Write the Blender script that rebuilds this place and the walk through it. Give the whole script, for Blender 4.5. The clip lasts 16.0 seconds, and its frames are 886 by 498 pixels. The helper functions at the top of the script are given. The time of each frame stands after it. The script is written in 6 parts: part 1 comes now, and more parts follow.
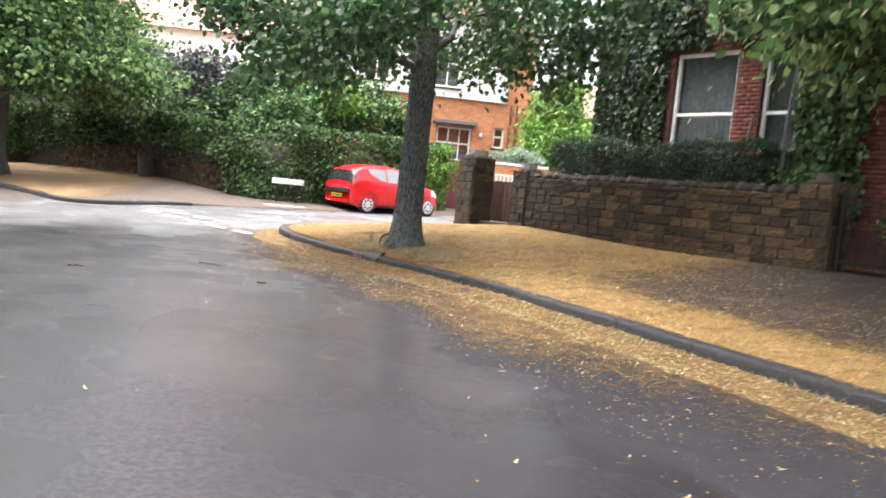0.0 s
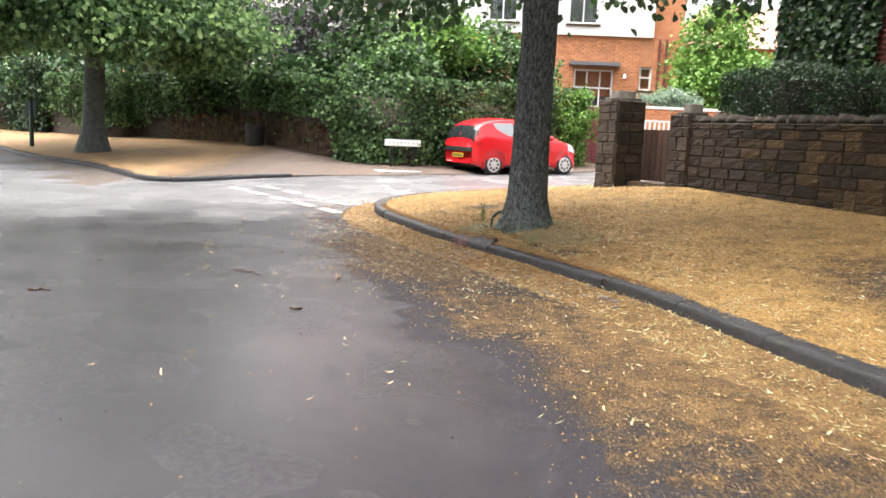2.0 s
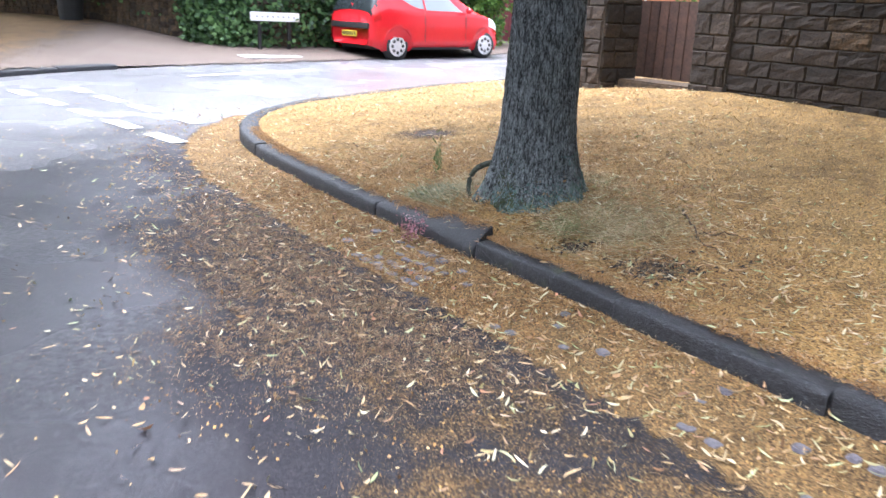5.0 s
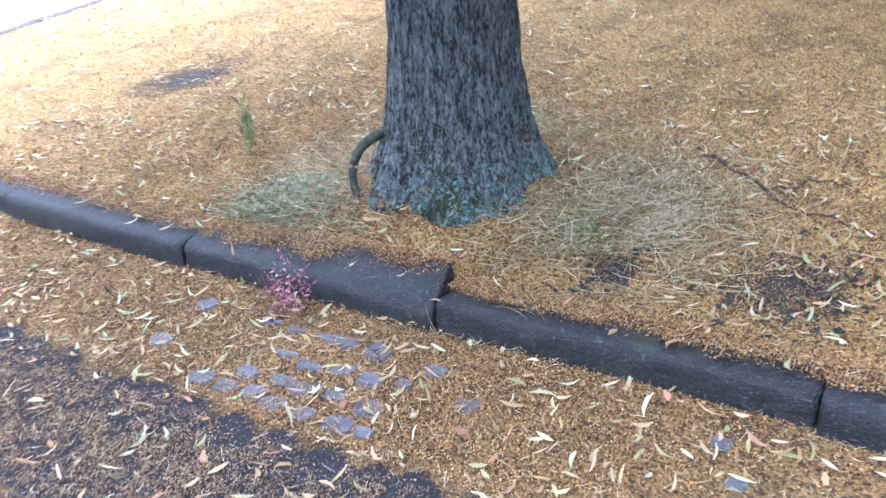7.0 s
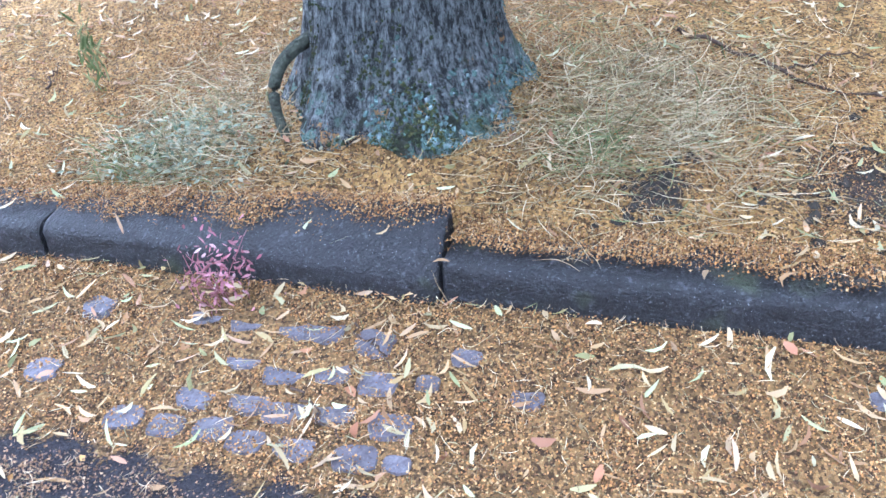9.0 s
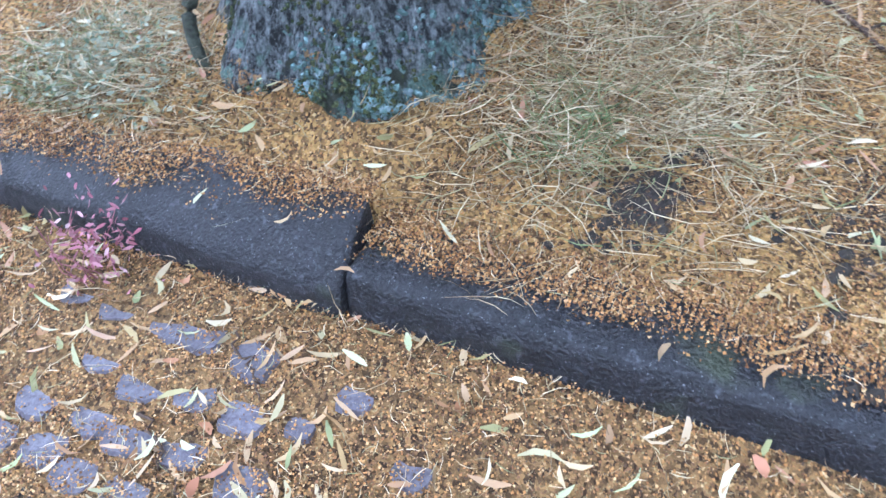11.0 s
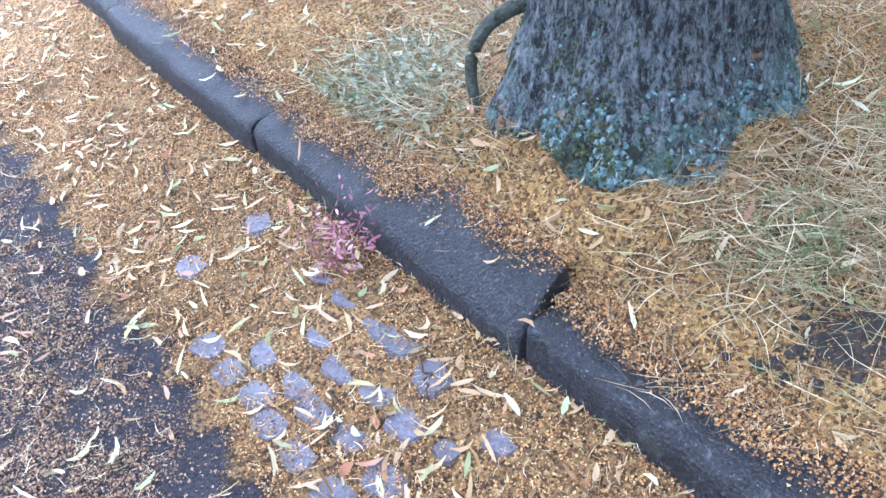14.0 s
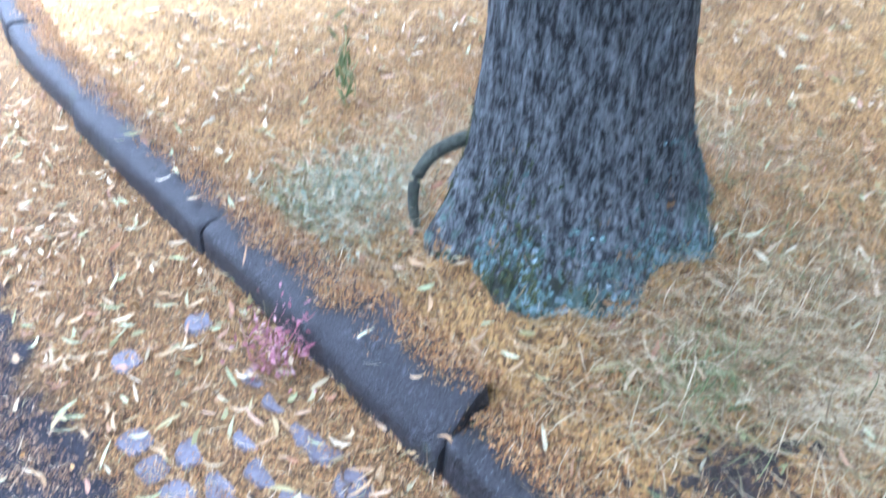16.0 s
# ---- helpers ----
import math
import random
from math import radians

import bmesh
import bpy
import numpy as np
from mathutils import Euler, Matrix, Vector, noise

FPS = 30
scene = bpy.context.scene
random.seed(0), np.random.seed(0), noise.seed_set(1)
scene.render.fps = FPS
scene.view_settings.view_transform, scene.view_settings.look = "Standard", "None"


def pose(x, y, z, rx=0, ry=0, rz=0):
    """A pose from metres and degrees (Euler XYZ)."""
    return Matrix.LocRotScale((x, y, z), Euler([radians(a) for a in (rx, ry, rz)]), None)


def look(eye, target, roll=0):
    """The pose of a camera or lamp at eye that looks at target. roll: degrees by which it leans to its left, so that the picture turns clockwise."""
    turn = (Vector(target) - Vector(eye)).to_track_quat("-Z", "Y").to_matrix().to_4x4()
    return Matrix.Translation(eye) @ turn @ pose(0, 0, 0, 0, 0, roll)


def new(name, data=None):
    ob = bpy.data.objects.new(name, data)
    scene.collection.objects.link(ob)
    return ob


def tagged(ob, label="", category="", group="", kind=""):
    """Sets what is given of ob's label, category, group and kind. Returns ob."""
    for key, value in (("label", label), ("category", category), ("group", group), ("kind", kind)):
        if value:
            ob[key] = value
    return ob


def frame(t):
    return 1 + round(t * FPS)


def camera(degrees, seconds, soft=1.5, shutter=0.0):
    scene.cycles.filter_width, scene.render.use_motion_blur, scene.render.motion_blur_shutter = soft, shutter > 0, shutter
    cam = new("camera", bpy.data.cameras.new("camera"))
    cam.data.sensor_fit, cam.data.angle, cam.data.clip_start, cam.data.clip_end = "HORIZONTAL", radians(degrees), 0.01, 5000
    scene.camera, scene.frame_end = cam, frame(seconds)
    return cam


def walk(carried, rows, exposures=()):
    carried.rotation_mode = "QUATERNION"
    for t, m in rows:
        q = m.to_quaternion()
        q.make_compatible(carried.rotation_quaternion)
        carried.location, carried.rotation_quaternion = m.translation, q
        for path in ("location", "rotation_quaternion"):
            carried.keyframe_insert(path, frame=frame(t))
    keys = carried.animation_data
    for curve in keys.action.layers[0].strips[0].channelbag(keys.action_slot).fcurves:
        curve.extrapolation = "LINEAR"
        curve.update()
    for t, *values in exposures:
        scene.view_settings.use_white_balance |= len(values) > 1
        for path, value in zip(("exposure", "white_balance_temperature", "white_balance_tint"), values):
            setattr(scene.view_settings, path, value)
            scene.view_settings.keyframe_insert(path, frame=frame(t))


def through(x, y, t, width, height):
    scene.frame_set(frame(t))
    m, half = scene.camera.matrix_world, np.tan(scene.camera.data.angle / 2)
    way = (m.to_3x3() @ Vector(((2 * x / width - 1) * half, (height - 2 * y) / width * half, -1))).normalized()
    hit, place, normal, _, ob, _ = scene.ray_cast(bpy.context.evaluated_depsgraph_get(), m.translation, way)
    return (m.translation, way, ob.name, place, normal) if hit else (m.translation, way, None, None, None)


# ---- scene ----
cam = camera(56.5, 16.0, 1.5, 0.35)
PATH = [
    (0, (-1.015, -0.035, 1.171), (-0.743, 1.942, 1.04), 5.8),
    (0.5, (-0.874, 0.777, 1.185), (-0.694, 2.755, 0.947), 2.7),
    (1, (-0.744, 1.646, 1.197), (-0.589, 3.616, 0.895), 3.9),
    (1.5, (-0.609, 2.452, 1.25), (-0.594, 4.437, 1.003), 3.2),
    (2, (-0.472, 3.239, 1.295), (-0.541, 5.22, 1.026), 2.7),
    (2.5, (-0.474, 4.054, 1.314), (-0.551, 6.024, 0.979), 4.1),
    (3, (-0.469, 4.832, 1.34), (-0.489, 6.796, 0.963), 3.7),
    (3.5, (-0.568, 5.628, 1.316), (-0.66, 7.572, 0.857), 4.0),
    (4, (-0.678, 6.407, 1.344), (-0.653, 8.335, 0.813), 4.6),
    (4.5, (-0.83, 7.102, 1.313), (-0.681, 9.03, 0.803), 4.1),
    (4.7, (-0.9, 7.4, 1.348), (-0.72, 9.322, 0.828), 3.6),
    (6.8, (-1.26, 10.061, 1.321), (-0.468, 11.704, 0.499), -3.0),
    (7, (-1.237, 10.217, 1.285), (-0.385, 11.824, 0.452), -3.9),
    (7.5, (-1.219, 10.627, 1.221), (-0.274, 12.082, 0.227), -4.1),
    (8, (-1.259, 10.888, 1.138), (-0.168, 12.083, -0.039), -2.8),
    (8.5, (-1.289, 10.963, 1.104), (-0.154, 12.111, -0.077), -2.9),
    (9, (-1.265, 10.972, 1.096), (-0.127, 12.247, 0.056), -4.8),
    (9.2, (-1.239, 10.97, 1.091), (-0.096, 12.241, 0.052), -5.1),
    (11.3, (-0.617, 11.144, 1.103), (0.047, 12.452, -0.257), -5.3),
    (11.5, (-0.569, 11.117, 1.111), (-0.07, 12.484, -0.262), -7.0),
    (12, (-0.533, 11.074, 1.163), (-0.321, 12.527, -0.195), -9.4),
    (12.5, (-0.523, 11.067, 1.181), (-0.435, 12.554, -0.153), -10.0),
    (13, (-0.526, 11.058, 1.198), (-0.448, 12.574, -0.103), -10.6),
    (13.5, (-0.51, 11.054, 1.22), (-0.409, 12.572, -0.079), -9.6),
    (14, (-0.504, 11.042, 1.226), (-0.377, 12.582, -0.043), -7.6),
    (14.5, (-0.493, 11.037, 1.224), (-0.372, 12.557, -0.071), -7.6),
    (15, (-0.479, 11.049, 1.233), (-0.36, 12.553, -0.081), -6.4),
    (15.5, (-0.482, 11.044, 1.245), (-0.337, 12.542, -0.072), -4.4),
    (16, (-0.479, 10.972, 1.306), (-0.192, 12.635, 0.233), -0.5),
]
EXPOSURE = [(0.0, 2.55, 6550, 11), (1.5, 2.5, 6600, 11), (2.5, 2.4, 6800, 11), (3.5, 2.3, 6200, 11), (4.0, 2.4, 5850, 11), (4.7, 2.6, 5700, 12), (6.8, 3.1, 4850, 14), (8.2, 3.05, 4800, 14), (9.2, 3.35, 4800, 14), (11.3, 3.2, 4800, 14), (12.2, 3.4, 4750, 15), (14.0, 3.4, 4750, 15), (15.3, 3.35, 4750, 15), (16.0, 3.5, 4650, 14)]
walk(cam, [(t, look(eye, target, roll)) for t, eye, target, roll in PATH], EXPOSURE)

# ---- light ----
world = bpy.data.worlds.new("overcast_sky")
scene.world = world
world.use_nodes = True
wn = world.node_tree.nodes
wn.clear()
wout = wn.new("ShaderNodeOutputWorld")
wbg = wn.new("ShaderNodeBackground")
wsky = wn.new("ShaderNodeTexSky")
wsky.sky_type = "NISHITA"
wsky.sun_disc = False
wsky.sun_elevation = radians(74)
wsky.sun_rotation = radians(277)
wsky.dust_density = 6.0
wsky.air_density = 1.0
whsv = wn.new("ShaderNodeHueSaturation")
whsv.inputs["Saturation"].default_value = 0.30
wbg.inputs["Strength"].default_value = 0.15
world.node_tree.links.new(wsky.outputs["Color"], whsv.inputs["Color"])
world.node_tree.links.new(whsv.outputs["Color"], wbg.inputs["Color"])
world.node_tree.links.new(wbg.outputs["Background"], wout.inputs["Surface"])
sun = new("sun", bpy.data.lights.new("sun", "SUN"))
sun.data.energy = 1.0
sun.data.angle = radians(85)
sun.data.color = (1.0, 0.98, 0.95)
sun.matrix_world = look((-8, 1, 28), (0, 0, 0))

# ---- plan ----
KINK = Vector((-0.28, 12.04))          # where the kerb steps down
ALONG = Vector((0.471, -0.882))        # along the kerb and the stone wall, back towards the start
ACROSS = Vector((0.882, 0.471))        # away from the road
SIDE = Vector((0.777, 0.629))          # along the side street
KERB_NEAR = [(4.3, -6.0), (3.55, -0.5), (2.93, 3.0), (2.42, 5.0), (2.1, 6.1), (1.8, 7.1), (1.43, 8.2), (0.93, 9.68),
             (0.2, 11.16), (-0.28, 12.04), (-0.774, 12.945), (-1.34, 13.98), (-1.72, 14.75), (-1.96, 15.6), (-1.92, 16.5),
             (-1.55, 17.35), (-0.9, 18.15), (0.3, 19.45), (2.0, 20.95), (6.0, 24.2), (30.0, 43.6)]
KERB_FAR = [(-40.0, 52.0), (-16.0, 28.2), (-12.2, 24.2), (-9.4, 21.9), (-7.6, 19.9), (-6.95, 19.2), (-6.2, 19.3), (-5.2, 20.5),
            (-3.8, 21.85), (-1.4, 23.5), (2.2, 26.5), (8.0, 31.2), (30.0, 49.0)]


def at_wall(k, off):
    """A place k metres along the stone wall's line and off metres from the kerb."""
    return KINK + k * ALONG + off * ACROSS


def road_z(x, y):
    x, y = np.asarray(x, float), np.asarray(y, float)
    rise = 0.033 * (np.minimum(y, 45) - 13) + 0.006 * np.clip(x, -25, 0)
    return np.where(rise > 0, rise, 0.0) * 1.0


def smooth_line(points, step):
    """A smooth line through points, cut into equal steps."""
    p = np.array(points, float)
    out = []
    for i in range(len(p) - 1):
        a, b, c, d = p[max(i - 1, 0)], p[i], p[i + 1], p[min(i + 2, len(p) - 1)]
        n = max(2, int(np.linalg.norm(c - b) / 0.05))
        t = np.linspace(0, 1, n, endpoint=False)[:, None]
        out.append(0.5 * (2 * b + (c - a) * t + (2 * a - 5 * b + 4 * c - d) * t * t + (3 * b - a - 3 * c + d) * t ** 3))
    q = np.vstack(out + [p[-1:]])
    s = np.r_[0, np.cumsum(np.linalg.norm(np.diff(q, axis=0), axis=1))]
    w = np.arange(0, s[-1], step)
    return np.column_stack([np.interp(w, s, q[:, 0]), np.interp(w, s, q[:, 1])])


LINE_NEAR = smooth_line(KERB_NEAR, 0.25)
LINE_FAR = smooth_line(KERB_FAR, 0.5)


def from_line(line, x, y):
    """Distance from a line, positive on its right side, and the nearest place on it."""
    x, y = np.ravel(np.asarray(x, float)), np.ravel(np.asarray(y, float))
    a, b = line[:-1], line[1:]
    best, side = np.full(len(x), 1e9), np.zeros(len(x))
    for (ax, ay), (bx, by) in zip(a, b):
        ux, uy = bx - ax, by - ay
        t = np.clip(((x - ax) * ux + (y - ay) * uy) / (ux * ux + uy * uy), 0, 1)
        dx, dy = x - ax - t * ux, y - ay - t * uy
        d = np.hypot(dx, dy)
        near = d < best
        side = np.where(near, np.sign(ux * dy - uy * dx), side)
        best = np.where(near, d, best)
    return -side * best


def kerb_stretch(x, y):
    """How far along the splayed kerb block a place lies, in metres from the step."""
    return -((np.asarray(x) - KINK.x) * ALONG.x + (np.asarray(y) - KINK.y) * ALONG.y) - 0.035


def splay(s):
    """The splayed block's front shoulder and back edge, over the road."""
    t = np.clip(np.asarray(s) / 1.03, 0, 1)
    return 0.138 + 0.026 * t, 0.242 - 0.06 * t


def verge_z(x, y):
    p = from_line(LINE_NEAR, x, y)
    bump = 0.15 * np.exp(-((np.asarray(x) - 0.12) ** 2 + (np.asarray(y) - 12.6) ** 2) / 0.28)
    return road_z(x, y) + 0.158 + 0.112 * np.clip(p, 0, 4.6) + bump * np.clip((p - 0.14) / 0.16, 0, 1) - 0.035 * np.clip((0.12 - p) / 0.04, 0, 1) - 0.03 * np.exp(-((np.asarray(x) - 0.2) ** 2 + (np.asarray(y) - 11.87) ** 2) / 0.006)


def far_z(x, y):
    p = from_line(LINE_FAR, x, y)
    low = np.clip((np.asarray(x) + 5.5) / 1.5, 0, 1)
    return road_z(x, y) + 0.10 - 0.07 * low + 0.045 * np.clip(-p, 0, 6)


# ---- making meshes ----
def link_mesh(name, verts, faces, material, parent=None, label="", smooth=False):
    me = bpy.data.meshes.new(name)
    me.from_pydata([tuple(v) for v in verts], [], [tuple(f) for f in faces])
    me.materials.append(material)
    if smooth:
        me.polygons.foreach_set("use_smooth", [True] * len(me.polygons))
    me.update()
    ob = new(name, me)
    if parent:
        ob.parent = parent
    if label:
        ob["label"] = label
    return ob


def part(name, bm, material, parent, label="", smooth=False):
    me = bpy.data.meshes.new(name)
    bmesh.ops.recalc_face_normals(bm, faces=bm.faces)
    bm.to_mesh(me)
    bm.free()
    me.materials.append(material)
    if smooth:
        me.polygons.foreach_set("use_smooth", [True] * len(me.polygons))
    ob = new(name, me)
    if parent:
        ob.parent = parent
    if label:
        ob["label"] = label
    return ob


def thing(name, m, label, category, group="", kind=""):
    ob = new(name)
    ob.empty_display_size = 0.1
    ob.matrix_world = m
    return tagged(ob, label, category, group, kind)


def box(bm, size, m=Matrix(), bevel=0.0):
    r = bmesh.ops.create_cube(bm, size=1.0, matrix=m @ Matrix.Diagonal((*size, 1)))
    if bevel:
        edges = list({e for v in r["verts"] for e in v.link_edges})
        bmesh.ops.bevel(bm, geom=edges, offset=bevel, segments=2, affect="EDGES", clamp_overlap=True)
    return r["verts"]


def box_bm(size, m=Matrix(), bevel=0.0):
    bm = bmesh.new()
    box(bm, size, m, bevel)
    return bm


def tube_bm(a, b, r0, r1, n=10, bm=None):
    bm = bm or bmesh.new()
    a, b = Vector(a), Vector(b)
    m = Matrix.Translation((a + b) / 2) @ (b - a).to_track_quat("Z", "Y").to_matrix().to_4x4()
    bmesh.ops.create_cone(bm, cap_ends=True, segments=n, radius1=r0, radius2=r1, depth=(b - a).length, matrix=m)
    return bm


def frame_at(p, along, z=0.0):
    """A pose at p whose x axis runs along, z up."""
    a = Vector((along[0], along[1], 0)).normalized()
    m = Matrix.Identity(4)
    m.col[0][:3], m.col[1][:3], m.col[2][:3] = a, Vector((-a.y, a.x, 0)), Vector((0, 0, 1))
    m.translation = (p[0], p[1], z)
    return m


# ---- materials ----
def material(name, low, high, scale=8.0, rough=(0.7, 0.9), bump=0.15, fine=60.0, metal=0.0, per=0.0, detail=6.0, spec=0.5, island=False):
    """A surface of two tones at two scales, with relief; per: how far pieces differ."""
    m = bpy.data.materials.new(name)
    m.use_nodes = True
    nt = m.node_tree
    n, l = nt.nodes, nt.links
    b = n["Principled BSDF"]
    b.inputs["Metallic"].default_value = metal
    b.inputs["Specular IOR Level"].default_value = spec
    geo = n.new("ShaderNodeTexCoord")
    big = n.new("ShaderNodeTexNoise")
    big.inputs["Scale"].default_value = scale
    big.inputs["Detail"].default_value = detail
    big.inputs["Roughness"].default_value = 0.65
    small = n.new("ShaderNodeTexNoise")
    small.inputs["Scale"].default_value = fine
    small.inputs["Detail"].default_value = 3
    l.new(geo.outputs["Object"], big.inputs["Vector"])
    l.new(geo.outputs["Object"], small.inputs["Vector"])
    mix = n.new("ShaderNodeMath")
    mix.operation = "MULTIPLY_ADD"
    mix.inputs[1].default_value = 0.45
    l.new(small.outputs["Fac"], mix.inputs[0])
    half = n.new("ShaderNodeMath")
    half.operation = "MULTIPLY"
    half.inputs[1].default_value = 0.6
    l.new(big.outputs["Fac"], half.inputs[0])
    l.new(half.outputs[0], mix.inputs[2])
    ramp = n.new("ShaderNodeValToRGB")
    ramp.color_ramp.elements[0].position, ramp.color_ramp.elements[1].position = 0.36, 0.68
    ramp.color_ramp.elements[0].color, ramp.color_ramp.elements[1].color = (*low, 1), (*high, 1)
    l.new(mix.outputs[0], ramp.inputs["Fac"])
    out = ramp.outputs["Color"]
    if per:
        info = n.new("ShaderNodeNewGeometry" if island else "ShaderNodeObjectInfo")
        hsv = n.new("ShaderNodeHueSaturation")
        rng = n.new("ShaderNodeMapRange")
        rng.inputs["To Min"].default_value, rng.inputs["To Max"].default_value = 1 - per, 1 + per
        l.new(info.outputs["Random Per Island" if island else "Random"], rng.inputs["Value"])
        l.new(rng.outputs["Result"], hsv.inputs["Value"])
        l.new(out, hsv.inputs["Color"])
        out = hsv.outputs["Color"]
    l.new(out, b.inputs["Base Color"])
    rr = n.new("ShaderNodeMapRange")
    rr.inputs["To Min"].default_value, rr.inputs["To Max"].default_value = rough
    l.new(big.outputs["Fac"], rr.inputs["Value"])
    l.new(rr.outputs["Result"], b.inputs["Roughness"])
    if bump:
        bp = n.new("ShaderNodeBump")
        bp.inputs["Strength"].default_value = bump
        bp.inputs["Distance"].default_value = 0.02
        l.new(mix.outputs[0], bp.inputs["Height"])
        l.new(bp.outputs["Normal"], b.inputs["Normal"])
    return m


def leaf_material(name, tones, gloss=0.45, through=0.35):
    """Leaves: each its own tone, some light passing through."""
    m = bpy.data.materials.new(name)
    m.use_nodes = True
    n, l = m.node_tree.nodes, m.node_tree.links
    b = n["Principled BSDF"]
    geo = n.new("ShaderNodeNewGeometry")
    ramp = n.new("ShaderNodeValToRGB")
    e = ramp.color_ramp.elements
    for i, c in enumerate(tones):
        el = e[i] if i < 2 else e.new(i / (len(tones) - 1))
        el.position = i / (len(tones) - 1)
        el.color = (*c, 1)
    l.new(geo.outputs["Random Per Island"], ramp.inputs["Fac"])
    l.new(ramp.outputs["Color"], b.inputs["Base Color"])
    b.inputs["Roughness"].default_value = gloss
    tr = n.new("ShaderNodeBsdfTranslucent")
    l.new(ramp.outputs["Color"], tr.inputs["Color"])
    mx = n.new("ShaderNodeMixShader")
    mx.inputs["Fac"].default_value = through
    l.new(b.outputs["BSDF"], mx.inputs[1])
    l.new(tr.outputs["BSDF"], mx.inputs[2])
    l.new(mx.outputs["Shader"], n["Material Output"].inputs["Surface"])
    return m


def ground_material(name, bare_low, bare_high, litter_low, litter_high, wet=(0.25, 0.6), cover_scale=5.0, pale=(0.5, 0.4, 0.17), film_weight=0.0, worn=None, film_rough=(0.36, 0.36)):
    """Wet tarmac or earth under litter; the mesh's own cover value says how thick the litter lies. worn: pale tone
    painted as sky sheen.
    """
    m = bpy.data.materials.new(name)
    m.use_nodes = True
    n, l = m.node_tree.nodes, m.node_tree.links
    b = n["Principled BSDF"]
    co = n.new("ShaderNodeTexCoord")

    def noise_at(scale, detail=4.0, rough=0.6):
        t = n.new("ShaderNodeTexNoise")
        t.inputs["Scale"].default_value, t.inputs["Detail"].default_value, t.inputs["Roughness"].default_value = scale, detail, rough
        l.new(co.outputs["Object"], t.inputs["Vector"])
        return t.outputs["Fac"]

    def math2(op, a, c):
        t = n.new("ShaderNodeMath")
        t.operation = op
        for i, v in enumerate((a, c)):
            if isinstance(v, (int, float)):
                t.inputs[i].default_value = v
            else:
                l.new(v, t.inputs[i])
        return t.outputs[0]

    def ramp_of(fac, c0, c1, p0, p1):
        r = n.new("ShaderNodeValToRGB")
        e = r.color_ramp.elements
        e[0].position, e[1].position, e[0].color, e[1].color = p0, p1, (*c0, 1), (*c1, 1)
        l.new(fac, r.inputs["Fac"])
        return r.outputs["Color"]

    def mix_of(fac, a, c):
        x = n.new("ShaderNodeMix")
        x.data_type = "RGBA"
        l.new(fac, x.inputs[0])
        for s, v in ((6, a), (7, c)):
            if isinstance(v, tuple):
                x.inputs[s].default_value = (*v, 1)
            else:
                l.new(v, x.inputs[s])
        return x.outputs[2]

    def span(value, lo, hi, a, c):
        r = n.new("ShaderNodeMapRange")
        for slot, v in (("From Min", lo), ("From Max", hi), ("To Min", a), ("To Max", c)):
            r.inputs[slot].default_value = v
        l.new(value, r.inputs["Value"])
        return r.outputs["Result"]

    b.inputs["Specular IOR Level"].default_value = 0.22
    cover = n.new("ShaderNodeAttribute")
    cover.attribute_name = "cover"
    patch, crumbs, grit = noise_at(cover_scale, 5.0), noise_at(110.0, 3.0, 0.75), noise_at(210.0, 3.0, 0.7)
    vor = n.new("ShaderNodeTexVoronoi")
    vor.inputs["Scale"].default_value = 140.0
    l.new(co.outputs["Object"], vor.inputs["Vector"])
    stain = noise_at(0.9, 4.0)
    bare = mix_of(ramp_of(stain, (0, 0, 0), (1, 1, 1), 0.35, 0.7), ramp_of(grit, bare_low, bare_high, 0.4, 0.74), ramp_of(grit, bare_low, tuple(0.6 * v for v in bare_high), 0.3, 0.8))
    if worn:
        damp = noise_at(48.0, 5.0, 0.75)
        bare = mix_of(ramp_of(damp, (0, 0, 0), (0.8, 0.8, 0.8), 0.5, 0.66), bare, (0.042, 0.037, 0.042))
        bare = mix_of(ramp_of(noise_at(85.0, 3.0, 0.7), (0, 0, 0), (1, 1, 1), 0.6, 0.7), bare, (0.012, 0.011, 0.012))
        # sky sheen on the wet side street, painted as a paler tone
        place = n.new("ShaderNodeSeparateXYZ")
        l.new(co.outputs["Object"], place.inputs[0])
        along = math2("ADD", place.outputs["Y"], math2("MULTIPLY", place.outputs["X"], -0.45))
        side_sheen = math2("ADD", span(along, 14.0, 19.0, -0.25, 1.0), math2("MULTIPLY", math2("SUBTRACT", stain, 0.5), 1.2))
        bare = mix_of(span(side_sheen, 0.2, 0.9, 0.0, 0.85), bare, ramp_of(grit, tuple(0.5 * v for v in worn), worn, 0.3, 0.7))
    lit = mix_of(ramp_of(crumbs, (0, 0, 0), (1, 1, 1), 0.58, 0.74), ramp_of(vor.outputs["Color"], litter_low, litter_high, 0.2, 0.8), pale)
    sodden = mix_of(ramp_of(crumbs, (0, 0, 0), (1, 1, 1), 0.62, 0.78), ramp_of(vor.outputs["Color"], tuple(0.7 * v for v in litter_low), tuple(0.5 * v for v in litter_high), 0.2, 0.8), pale)
    lit = mix_of(ramp_of(noise_at(3.4, 6.0, 0.75), (0, 0, 0), (0.9, 0.9, 0.9), 0.48, 0.64), lit, sodden)
    # how much lies here: the cover, broken up by patches and by crumbs
    amount = math2("ADD", math2("MULTIPLY", cover.outputs["Fac"], 1.6), math2("ADD", math2("MULTIPLY", math2("SUBTRACT", patch, 0.5), 0.75), math2("MULTIPLY", math2("SUBTRACT", crumbs, 0.5), 1.5)))
    fac = n.new("ShaderNodeMapRange")
